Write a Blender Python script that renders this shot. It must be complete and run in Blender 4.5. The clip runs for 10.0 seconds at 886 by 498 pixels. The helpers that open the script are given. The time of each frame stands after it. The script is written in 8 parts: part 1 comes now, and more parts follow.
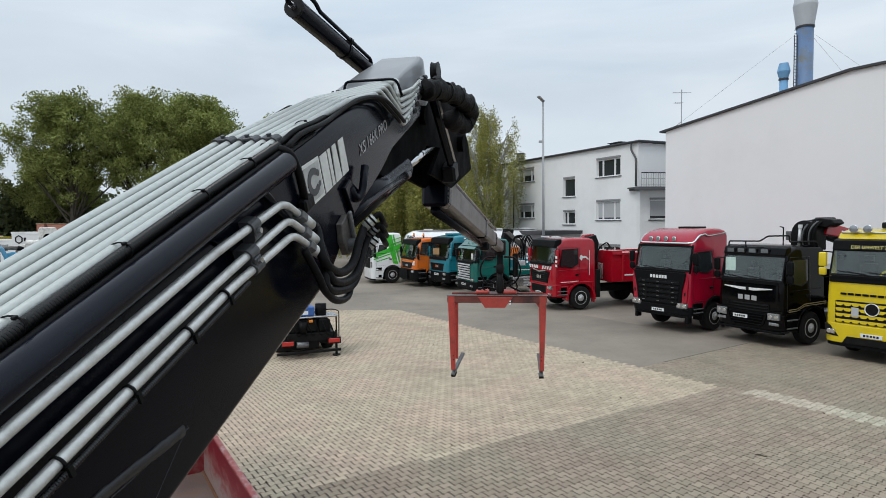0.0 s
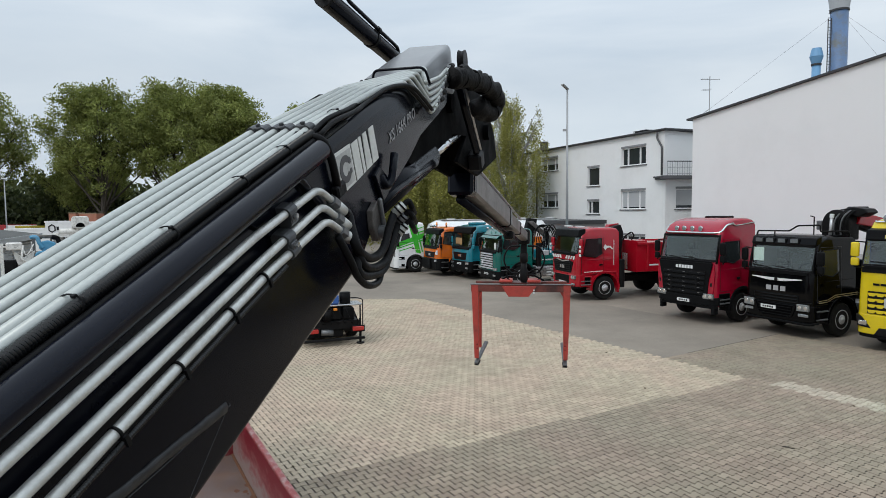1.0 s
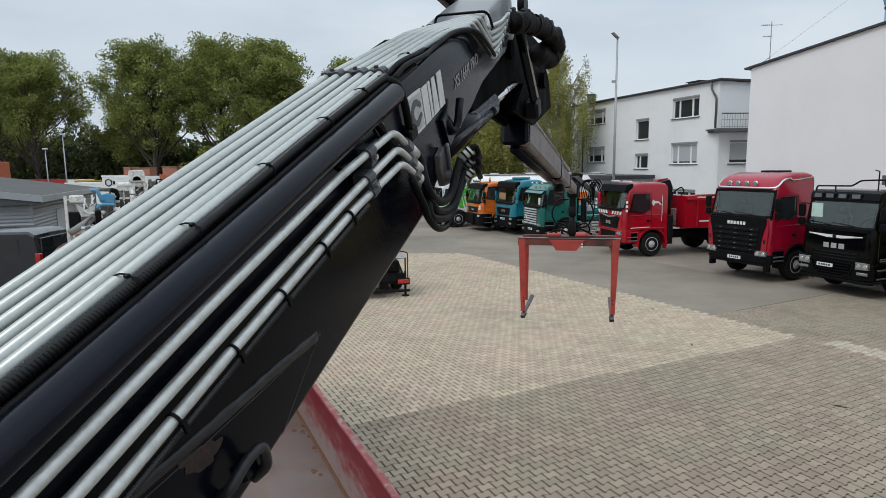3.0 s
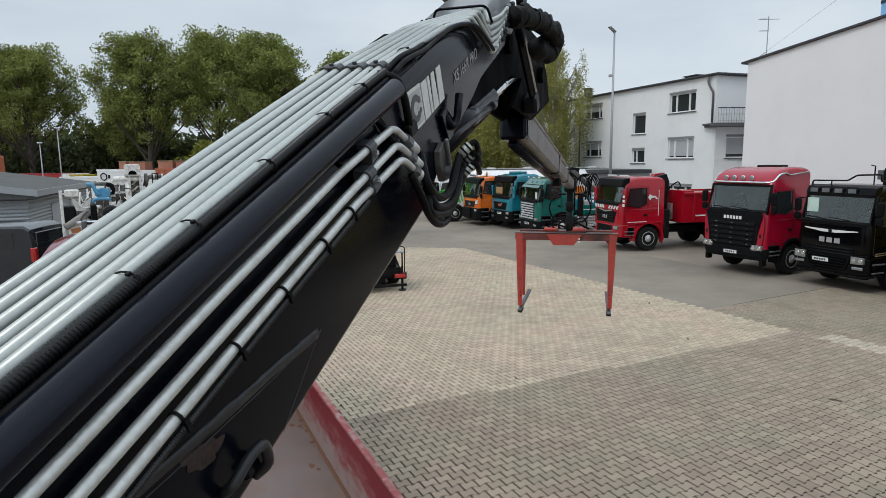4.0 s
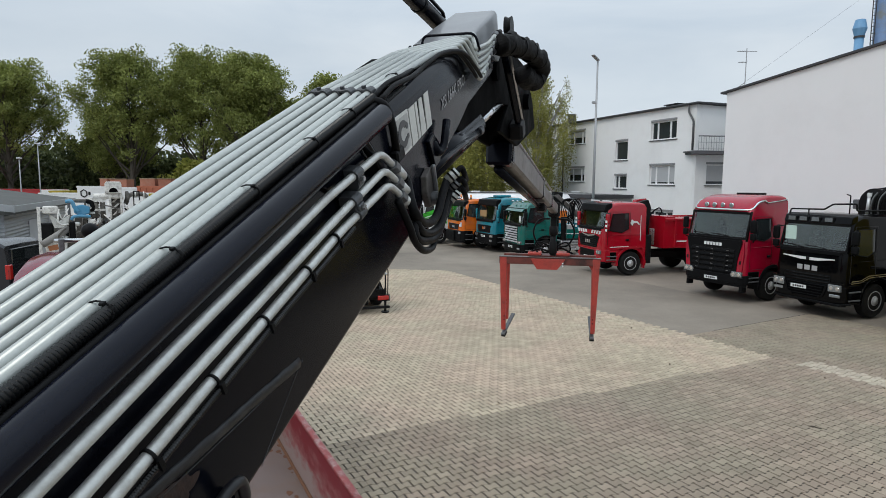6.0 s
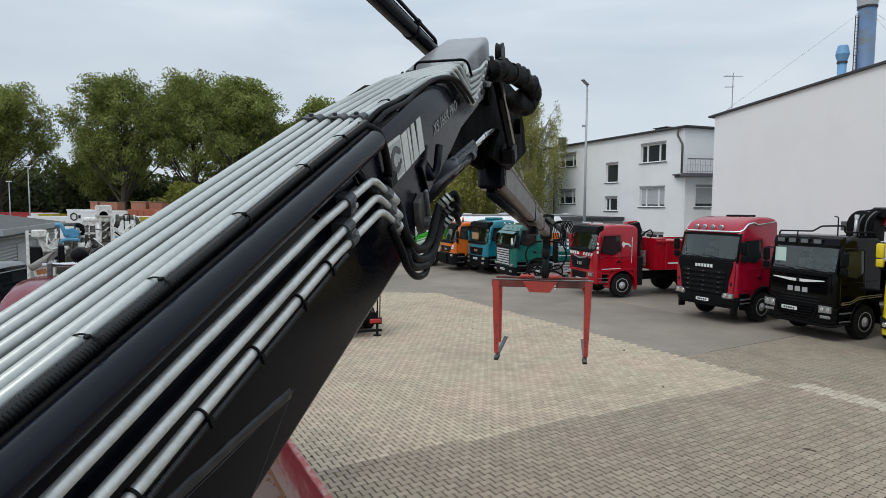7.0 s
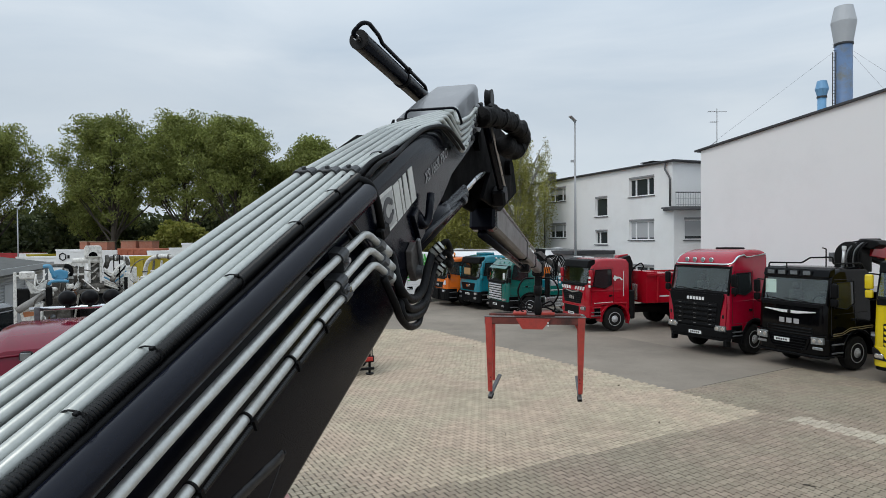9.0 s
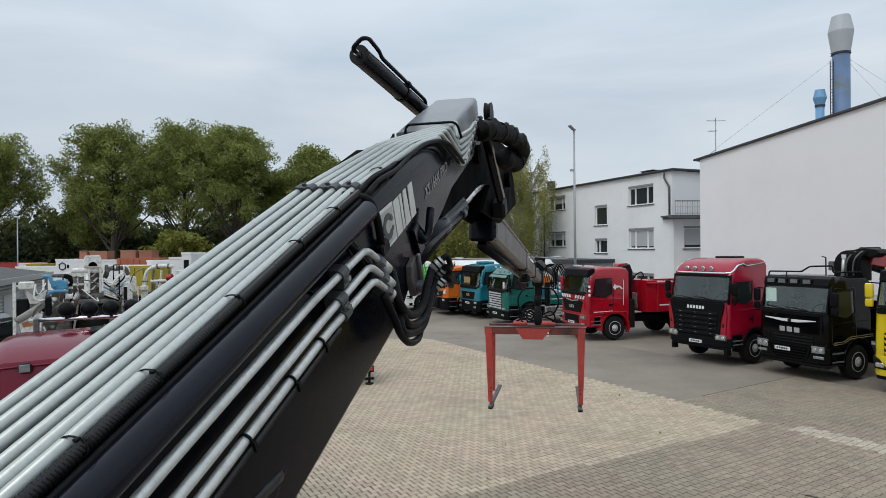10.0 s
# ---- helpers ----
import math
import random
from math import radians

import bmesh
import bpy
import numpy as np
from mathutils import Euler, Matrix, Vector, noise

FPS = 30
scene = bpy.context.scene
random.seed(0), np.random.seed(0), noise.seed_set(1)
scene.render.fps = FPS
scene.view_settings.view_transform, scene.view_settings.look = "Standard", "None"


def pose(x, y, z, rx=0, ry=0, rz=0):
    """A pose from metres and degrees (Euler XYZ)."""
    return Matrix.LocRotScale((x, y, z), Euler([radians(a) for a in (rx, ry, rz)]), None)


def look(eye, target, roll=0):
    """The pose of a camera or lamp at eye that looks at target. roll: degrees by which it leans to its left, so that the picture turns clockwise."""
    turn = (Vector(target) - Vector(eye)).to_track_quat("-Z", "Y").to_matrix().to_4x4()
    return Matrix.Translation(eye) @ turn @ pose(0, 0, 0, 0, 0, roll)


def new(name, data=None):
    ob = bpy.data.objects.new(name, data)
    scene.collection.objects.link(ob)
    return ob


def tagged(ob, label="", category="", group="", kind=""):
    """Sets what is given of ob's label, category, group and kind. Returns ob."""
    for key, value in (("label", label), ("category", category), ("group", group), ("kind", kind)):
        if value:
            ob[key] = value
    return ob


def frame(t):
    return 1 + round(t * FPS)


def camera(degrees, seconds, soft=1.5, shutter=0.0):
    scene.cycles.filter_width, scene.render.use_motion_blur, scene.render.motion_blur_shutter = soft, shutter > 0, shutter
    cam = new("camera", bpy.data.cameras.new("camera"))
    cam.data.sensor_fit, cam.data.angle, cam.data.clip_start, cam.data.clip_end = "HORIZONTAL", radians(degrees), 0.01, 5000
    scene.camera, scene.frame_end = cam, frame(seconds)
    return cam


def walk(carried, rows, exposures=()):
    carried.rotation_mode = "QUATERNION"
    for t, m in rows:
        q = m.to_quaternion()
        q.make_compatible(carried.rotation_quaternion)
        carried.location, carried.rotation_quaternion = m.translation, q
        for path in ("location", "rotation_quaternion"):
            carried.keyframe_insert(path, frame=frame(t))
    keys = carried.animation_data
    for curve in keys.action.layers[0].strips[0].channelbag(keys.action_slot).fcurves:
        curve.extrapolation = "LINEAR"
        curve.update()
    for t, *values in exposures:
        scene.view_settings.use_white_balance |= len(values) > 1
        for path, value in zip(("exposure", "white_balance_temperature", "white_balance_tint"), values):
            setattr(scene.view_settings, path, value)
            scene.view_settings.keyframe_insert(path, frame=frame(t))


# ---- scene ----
cam = camera(73, 10.0, soft=0.6)
PATH = [
    (0, (-0.135, 0.458, 3.976), (-0.213, 2.454, 3.881), -0.6),
    (0.5, (-0.145, 0.439, 3.98), (-0.253, 2.433, 3.87), -0.6),
    (1, (-0.155, 0.429, 3.967), (-0.308, 2.419, 3.838), -0.6),
    (1.5, (-0.172, 0.423, 3.949), (-0.372, 2.406, 3.794), -0.6),
    (2, (-0.191, 0.41, 3.943), (-0.434, 2.386, 3.749), -0.6),
    (2.5, (-0.215, 0.393, 3.939), (-0.489, 2.359, 3.701), -0.6),
    (3, (-0.236, 0.38, 3.933), (-0.527, 2.34, 3.658), -0.6),
    (4.5, (-0.25, 0.389, 3.939), (-0.516, 2.349, 3.644), -0.4),
    (5, (-0.256, 0.404, 3.934), (-0.506, 2.369, 3.658), -0.1),
    (5.5, (-0.255, 0.4, 3.944), (-0.493, 2.37, 3.693), 0.2),
    (7, (-0.261, 0.418, 3.959), (-0.462, 2.402, 3.812), 0.3),
    (7.5, (-0.255, 0.409, 3.991), (-0.444, 2.398, 3.883), 0.0),
    (8, (-0.261, 0.414, 4.009), (-0.443, 2.404, 3.934), -0.2),
    (8.5, (-0.264, 0.415, 4.006), (-0.441, 2.407, 3.958), -0.4),
    (9, (-0.264, 0.418, 4.006), (-0.438, 2.41, 3.975), -0.4),
    (9.5, (-0.266, 0.418, 4.014), (-0.438, 2.41, 3.998), -0.5),
    (10, (-0.264, 0.415, 4.028), (-0.437, 2.407, 4.026), -0.5),
]
walk(cam, [(t, look(eye, target, roll)) for t, eye, target, roll in PATH], [(0, 0.08), (1, 0.04), (2.5, 0.01), (5.5, 0.0), (7.5, -0.02), (9, -0.05), (10, -0.06)])

# ---- light ----
world = bpy.data.worlds.new("overcast_sky")
scene.world = world
world.use_nodes = True
nt = world.node_tree
nt.nodes.clear()
w_out = nt.nodes.new("ShaderNodeOutputWorld")
w_bg = nt.nodes.new("ShaderNodeBackground")
w_sky = nt.nodes.new("ShaderNodeTexSky")
w_sky.sky_type = "NISHITA"
w_sky.sun_disc = False
w_sky.sun_elevation = radians(42)
w_sky.sun_rotation = radians(215)
w_dim = nt.nodes.new("ShaderNodeMix")
w_dim.data_type = "RGBA"
w_dim.blend_type = "MULTIPLY"
w_dim.inputs["Factor"].default_value = 1.0
w_dim.inputs[7].default_value = (0.10, 0.10, 0.10, 1)
nt.links.new(w_sky.outputs["Color"], w_dim.inputs[6])
w_co = nt.nodes.new("ShaderNodeTexCoord")
w_map = nt.nodes.new("ShaderNodeMapping")
w_map.inputs["Scale"].default_value = (1.0, 1.0, 4.2)
nt.links.new(w_co.outputs["Generated"], w_map.inputs["Vector"])
w_noise = nt.nodes.new("ShaderNodeTexNoise")
w_noise.inputs["Scale"].default_value = 1.6
w_noise.inputs["Detail"].default_value = 6
w_noise.inputs["Roughness"].default_value = 0.52
w_noise.inputs["Distortion"].default_value = 0.5
nt.links.new(w_map.outputs["Vector"], w_noise.inputs["Vector"])
w_ramp = nt.nodes.new("ShaderNodeValToRGB")
w_ramp.color_ramp.elements[0].position = 0.30
w_ramp.color_ramp.elements[0].color = (0.53, 0.63, 0.735, 1)
w_ramp.color_ramp.elements[1].position = 0.70
w_ramp.color_ramp.elements[1].color = (0.76, 0.83, 0.89, 1)
nt.links.new(w_noise.outputs["Fac"], w_ramp.inputs["Fac"])
# cloud cover is brighter overhead than low down
w_sep = nt.nodes.new("ShaderNodeSeparateXYZ")
nt.links.new(w_co.outputs["Generated"], w_sep.inputs["Vector"])
w_up = nt.nodes.new("ShaderNodeMapRange")
w_up.inputs["From Min"].default_value = 0.2
w_up.inputs["From Max"].default_value = 1.0
w_up.inputs["To Min"].default_value = 1.0
w_up.inputs["To Max"].default_value = 1.95
nt.links.new(w_sep.outputs["Z"], w_up.inputs["Value"])
w_gain = nt.nodes.new("ShaderNodeVectorMath")
w_gain.operation = "SCALE"
nt.links.new(w_ramp.outputs["Color"], w_gain.inputs[0])
nt.links.new(w_up.outputs["Result"], w_gain.inputs["Scale"])
w_mix = nt.nodes.new("ShaderNodeMix")
w_mix.data_type = "RGBA"
w_mix.inputs["Factor"].default_value = 0.9
nt.links.new(w_dim.outputs[2], w_mix.inputs[6])
nt.links.new(w_gain.outputs["Vector"], w_mix.inputs[7])
nt.links.new(w_mix.outputs[2], w_bg.inputs["Color"])
w_bg.inputs["Strength"].default_value = 0.95
nt.links.new(w_bg.outputs["Background"], w_out.inputs["Surface"])

sun_data = bpy.data.lights.new("sun", "SUN")
sun_data.energy = 1.0
sun_data.angle = radians(25)
sun_data.color = (1.0, 0.97, 0.92)
sun = new("sun", sun_data)
sun.matrix_world = look((-20, -25, 40), (0, 0, 0))

# ---- materials ----
MATS = {}


def mat(name, color, rough=0.5, metal=0.0, var=0.12, scale=6.0, bump=0.0, dirt=None, dirt_amount=0.35, dirt_scale=1.5,
        coat=0.0, per=0.0, island=False, fine=90.0, spec=0.5):
    """A procedural surface: base colour with grain at two scales, optional dirt, gloss variation and relief."""
    if name in MATS:
        return MATS[name]
    m = bpy.data.materials.new(name)
    m.use_nodes = True
    t = m.node_tree
    b = t.nodes["Principled BSDF"]
    co = t.nodes.new("ShaderNodeTexCoord")
    n1 = t.nodes.new("ShaderNodeTexNoise")
    n1.inputs["Scale"].default_value = scale
    n1.inputs["Detail"].default_value = 6
    n1.inputs["Roughness"].default_value = 0.6
    t.links.new(co.outputs["Object"], n1.inputs["Vector"])
    n2 = t.nodes.new("ShaderNodeTexNoise")
    n2.inputs["Scale"].default_value = fine
    n2.inputs["Detail"].default_value = 3
    t.links.new(co.outputs["Object"], n2.inputs["Vector"])
    add = t.nodes.new("ShaderNodeMath")
    add.operation = "ADD"
    t.links.new(n1.outputs["Fac"], add.inputs[0])
    t.links.new(n2.outputs["Fac"], add.inputs[1])
    mr = t.nodes.new("ShaderNodeMapRange")
    mr.inputs["From Min"].default_value = 0.6
    mr.inputs["From Max"].default_value = 1.4
    mr.inputs["To Min"].default_value = 1 - var
    mr.inputs["To Max"].default_value = 1 + var
    t.links.new(add.outputs[0], mr.inputs["Value"])
    fac = mr.outputs["Result"]
    if per or island:
        rnd = t.nodes.new("ShaderNodeNewGeometry" if island else "ShaderNodeObjectInfo")
        pr = t.nodes.new("ShaderNodeMapRange")
        pr.inputs["To Min"].default_value = 1 - per
        pr.inputs["To Max"].default_value = 1 + per
        t.links.new(rnd.outputs["Random Per Island" if island else "Random"], pr.inputs["Value"])
        mul = t.nodes.new("ShaderNodeMath")
        mul.operation = "MULTIPLY"
        t.links.new(fac, mul.inputs[0])
        t.links.new(pr.outputs["Result"], mul.inputs[1])
        fac = mul.outputs[0]
    sc = t.nodes.new("ShaderNodeVectorMath")
    sc.operation = "SCALE"
    sc.inputs[0].default_value = color[:3]
    t.links.new(fac, sc.inputs["Scale"])
    out = sc.outputs["Vector"]
    if dirt:
        n3 = t.nodes.new("ShaderNodeTexNoise")
        n3.inputs["Scale"].default_value = dirt_scale
        n3.inputs["Detail"].default_value = 9
        n3.inputs["Roughness"].default_value = 0.7
        t.links.new(co.outputs["Object"], n3.inputs["Vector"])
        dr = t.nodes.new("ShaderNodeMapRange")
        dr.inputs["From Min"].default_value = 0.48
        dr.inputs["From Max"].default_value = 0.72
        dr.inputs["To Max"].default_value = dirt_amount
        t.links.new(n3.outputs["Fac"], dr.inputs["Value"])
        mx = t.nodes.new("ShaderNodeMix")
        mx.data_type = "RGBA"
        t.links.new(dr.outputs["Result"], mx.inputs["Factor"])
        t.links.new(out, mx.inputs[6])
        mx.inputs[7].default_value = (*dirt, 1)
        out = mx.outputs[2]
    t.links.new(out, b.inputs["Base Color"])
    rr = t.nodes.new("ShaderNodeMapRange")
    rr.inputs["From Min"].default_value = 0.3
    rr.inputs["From Max"].default_value = 0.7
    rr.inputs["To Min"].default_value = max(0.02, rough * 0.8)
    rr.inputs["To Max"].default_value = min(1.0, rough * 1.2)
    t.links.new(n1.outputs["Fac"], rr.inputs["Value"])
    t.links.new(rr.outputs["Result"], b.inputs["Roughness"])
    b.inputs["Metallic"].default_value = metal
    b.inputs["Specular IOR Level"].default_value = spec
    if coat:
        b.inputs["Coat Weight"].default_value = coat
        b.inputs["Coat Roughness"].default_value = 0.08
    if bump:
        bp = t.nodes.new("ShaderNodeBump")
        bp.inputs["Strength"].default_value = bump
        bp.inputs["Distance"].default_value = 0.01
        t.links.new(n2.outputs["Fac"], bp.inputs["Height"])
        t.links.new(bp.outputs["Normal"], b.inputs["Normal"])
    MATS[name] = m
    return m


def paint(name, color, rough=0.2, coat=0.5, dirt=(0.10, 0.09, 0.08), amount=0.12):
    return mat(name, color, rough, 0, 0.07, 3.0, 0, dirt, amount, 2.2, coat, spec=0.4)


def glass_material():
    m = bpy.data.materials.new("clear_windscreen")
    m.use_nodes = True
    b = m.node_tree.nodes["Principled BSDF"]
    b.inputs["Base Color"].default_value = (0.72, 0.86, 0.80, 1)
    b.inputs["Roughness"].default_value = 0.02
    b.inputs["IOR"].default_value = 1.62
    b.inputs["Transmission Weight"].default_value = 1.0
    return m



M_BLACK = mat("boom_black_paint", (0.0028, 0.0036, 0.0072), 0.2, 0, 0.25, 5, 0.004, (0.005, 0.0055, 0.0075), 0.3, 4, 0, spec=0.11)
M_WORN = mat("worn_black_edge", (0.018, 0.018, 0.02), 0.4, 0.2, 0.5, 9, 0, (0.06, 0.06, 0.062), 0.6, 9)
M_CLAMP = mat("dark_zinc_clamp", (0.075, 0.078, 0.082), 0.45, 0.5, 0.3, 20, 0.05, (0.02, 0.02, 0.02), 0.5, 16)
# near-black that puts the deep shade of hollows into the colour
M_VOID = mat("shade_black", (0.0018, 0.0018, 0.002), 0.75, 0, 0.3, 6, 0.05, spec=0.03)
M_DULL = mat("dull_zinc", (0.16, 0.165, 0.17), 0.45, 0.6, 0.25, 20, 0.05, (0.04, 0.04, 0.04), 0.5, 16)
M_SHOULDER = mat("blue_black_tube", (0.0035, 0.0045, 0.010), 0.22, 0, 0.2, 6, 0.004, (0.007, 0.008, 0.014), 0.3, 6, 0, spec=0.2)
M_PIPE = mat("zinc_pipe", (0.455, 0.478, 0.456), 0.36, 0.35, 0.12, 30, 0.012, (0.24, 0.245, 0.23), 0.35, 30)
M_PIPE_OLD = mat("weathered_zinc_pipe", (0.58, 0.585, 0.56), 0.45, 0.6, 0.16, 26, 0.06, (0.22, 0.205, 0.18), 0.65, 13)
M_RUBBER = mat("black_rubber", (0.0045, 0.0045, 0.005), 0.5, 0, 0.25, 12, 0.15, spec=0.12)
M_CONDUIT = mat("corrugated_plastic", (0.006, 0.0065, 0.007), 0.3, 0, 0.2, 20, spec=0.5)
M_FABRIC = mat("black_hose_wrap", (0.0062, 0.0060, 0.0062), 0.65, 0, 0.3, 14, 0.5, spec=0.16)
M_STEEL = mat("bare_steel", (0.45, 0.45, 0.46), 0.3, 0.9, 0.12, 18)
M_TRIM = mat("bright_trim", (0.80, 0.80, 0.80), 0.3, 0.2, 0.04, 8)
M_CHROME = mat("chrome", (0.72, 0.73, 0.75), 0.12, 1.0, 0.04, 8)
M_DARK = mat("dark_chassis", (0.006, 0.006, 0.0065), 0.5, 0, 0.3, 8, 0.1, (0.03, 0.027, 0.024), 0.3, 3, spec=0.15)
M_PLASTIC = mat("grey_plastic", (0.006, 0.0063, 0.007), 0.46, 0, 0.15, 10, 0.05, (0.022, 0.021, 0.02), 0.15, 3, spec=0.07)
M_TYRE = mat("tyre_rubber", (0.008, 0.008, 0.008), 0.75, 0, 0.2, 9, 0.2, (0.04, 0.037, 0.033), 0.3, 3, spec=0.2)
M_RIM = mat("rim_silver", (0.60, 0.61, 0.62), 0.35, 0.3, 0.15, 9, 0, (0.18, 0.17, 0.155), 0.4, 5)
M_SCREEN = glass_material()
M_CABIN = mat("cabin_grey", (0.085, 0.09, 0.086), 0.8, 0, 0.3, 2.5)
M_SEAT = mat("seat_cloth", (0.035, 0.037, 0.04), 0.9, 0, 0.2, 9)
M_GLASS = mat("dark_glass", (0.016, 0.021, 0.022), 0.06, 0, 0.1, 2, 0, None, 0, 1, 0, spec=0.8)
M_LENS = mat("lamp_lens", (0.30, 0.32, 0.33), 0.08, 0.6, 0.25, 22, 0, (0.06, 0.06, 0.06), 0.5, 16, 0.8)
M_RED_LENS = mat("red_lamp_lens", (0.42, 0.015, 0.012), 0.2, 0, 0.1, 12, 0, None, 0, 1, 0.6)
M_AMBER = mat("amber_lens", (0.7, 0.22, 0.02), 0.25, 0, 0.1, 12, 0, None, 0, 1, 0.5)
M_WHITE = mat("white_plastic", (0.72, 0.73, 0.73), 0.45, 0, 0.06, 6, 0, (0.35, 0.33, 0.3), 0.25, 2)
M_RENDER = mat("white_render", (0.81, 0.815, 0.81), 0.9, 0, 0.04, 0.35, 0.25, (0.50, 0.49, 0.47), 0.3, 0.25, fine=30)
M_RENDER2 = mat("hall_render", (0.79, 0.79, 0.79), 0.9, 0, 0.03, 0.25, 0.2, (0.55, 0.55, 0.545), 0.25, 0.18, fine=30)
M_ROOF = mat("roof_edge_metal", (0.045, 0.046, 0.05), 0.55, 0.2, 0.2, 3)
M_SILL = mat("dark_sill", (0.10, 0.10, 0.105), 0.6, 0, 0.15, 5)
M_FRAME = mat("white_window_frame", (0.78, 0.78, 0.78), 0.4, 0, 0.04, 8)
M_PANE = mat("window_pane", (0.03, 0.036, 0.04), 0.05, 0, 0.1, 0.6, spec=0.8)
M_SHUTTER = mat("shutter_grey", (0.24, 0.245, 0.25), 0.6, 0, 0.06, 6)
M_BLIND = mat("grey_blind", (0.42, 0.43, 0.44), 0.6, 0, 0.05, 6)
M_POLE = mat("galvanised_pole", (0.36, 0.37, 0.38), 0.55, 0.3, 0.12, 3)
M_FORK = mat("red_fork_paint", (0.42, 0.05, 0.035), 0.5, 0, 0.3, 5, 0.05, (0.07, 0.03, 0.025), 0.65, 4.5)
M_BEAM = mat("oily_red_beam", (0.15, 0.036, 0.026), 0.5, 0, 0.35, 5, 0.05, (0.02, 0.016, 0.014), 0.95, 3.2)
M_GREASE = mat("greasy_red", (0.09, 0.022, 0.017), 0.5, 0, 0.3, 6, 0.05, (0.018, 0.015, 0.014), 0.9, 4)
M_JIB = mat("jib_worn_grey", (0.15, 0.138, 0.13), 0.42, 0.1, 0.4, 5, 0.04, (0.018, 0.014, 0.012), 0.9, 2.6)
M_BED = mat("bed_red_paint", (0.17, 0.010, 0.016), 0.42, 0, 0.3, 4, 0.05, (0.26, 0.19, 0.175), 0.75, 2.2, spec=0.3)
M_RAIL = mat("scraped_rail", (0.24, 0.05, 0.05), 0.5, 0.1, 0.4, 9, 0.08, (0.42, 0.34, 0.32), 0.85, 12)
M_BEDFLOOR = mat("bed_worn_steel", (0.155, 0.120, 0.108), 0.5, 0.15, 0.3, 4, 0.1, (0.17, 0.095, 0.05), 0.7, 3.4)
M_CREAM = mat("sign_cream", (0.62, 0.62, 0.58), 0.5, 0, 0.08, 20, 0, (0.25, 0.25, 0.24), 0.3, 14)
M_RUST = mat("rust", (0.13, 0.058, 0.03), 0.85, 0, 0.35, 24, 0.3)


# ---- mesh helpers ----
def thing(name, m, label, category, group="", kind=""):
    ob = new(name)
    ob.matrix_world = m
    return tagged(ob, label, category, group, kind)


def finish(bm, name, material, smooth=False):
    me = bpy.data.meshes.new(name)
    bm.normal_update()
    bm.to_mesh(me)
    bm.free()
    if material:
        me.materials.append(material)
    if smooth:
        for p in me.polygons:
            p.use_smooth = True
    return me


def part(name, bm, material, parent, label="", smooth=False):
    ob = new(name, finish(bm, name, material, smooth))
    ob.parent = parent
    if label:
        ob["label"] = label
    return ob


def solid(name, bm, material, label, category, m=None, group="", kind="", smooth=False):
    ob = new(name, finish(bm, name, material, smooth))
    if m is not None:
        ob.matrix_world = m
    return tagged(ob, label, category, group, kind)


def box(x0, y0, z0, x1, y1, z1, bevel=0.0, bm=None, seg=1):
    bm = bm or bmesh.new()
    r = bmesh.ops.create_cube(bm, size=1)
    bmesh.ops.transform(bm, matrix=Matrix.Translation(((x0 + x1) / 2, (y0 + y1) / 2, (z0 + z1) / 2)) @ Matrix.Diagonal((x1 - x0, y1 - y0, z1 - z0, 1)), verts=r["verts"])
    if bevel:
        es = list({e for v in r["verts"] for e in v.link_edges})
        bmesh.ops.bevel(bm, geom=es, offset=bevel, segments=seg, affect="EDGES", profile=0.5)
    return bm


def rod(a, b, r, bm=None, r2=None, seg=12, cap=True):
    """A straight round bar from a to b."""
    bm = bm or bmesh.new()
    a, b = Vector(a), Vector(b)
    d = b - a
    res = bmesh.ops.create_cone(bm, cap_ends=cap, segments=seg, radius1=r, radius2=r if r2 is None else r2, depth=d.length)
    q = Vector((0, 0, 1)).rotation_difference(d.normalized())
    bmesh.ops.transform(bm, matrix=Matrix.Translation((a + b) / 2) @ q.to_matrix().to_4x4(), verts=res["verts"])
    return bm


def smooth_path(pts, n=6):
    """Catmull-Rom through the points."""
    p = [Vector(q) for q in pts]
    p = [p[0] * 2 - p[1]] + p + [p[-1] * 2 - p[-2]]
    out = []
    for i in range(1, len(p) - 2):
        for k in range(n):
            t = k / n
            a, b, c, d = p[i - 1], p[i], p[i + 1], p[i + 2]
            out.append(0.5 * ((2 * b) + (c - a) * t + (2 * a - 5 * b + 4 * c - d) * t * t + (3 * b - a - 3 * c + d) * t ** 3))
    out.append(p[-2])
    return out


def round_path(pts, r=0.04, n=4):
    """A polyline with its corners rounded."""
    p = [Vector(q) for q in pts]
    out = [p[0]]
    for i in range(1, len(p) - 1):
        a, b = p[i - 1] - p[i], p[i + 1] - p[i]
        k = min(r, a.length * 0.45, b.length * 0.45)
        s, e = p[i] + a.normalized() * k, p[i] + b.normalized() * k
        for j in range(n + 1):
            t = j / n
            out.append(s * (1 - t) ** 2 + p[i] * 2 * t * (1 - t) + e * t * t)
    out.append(p[-1])
    return out


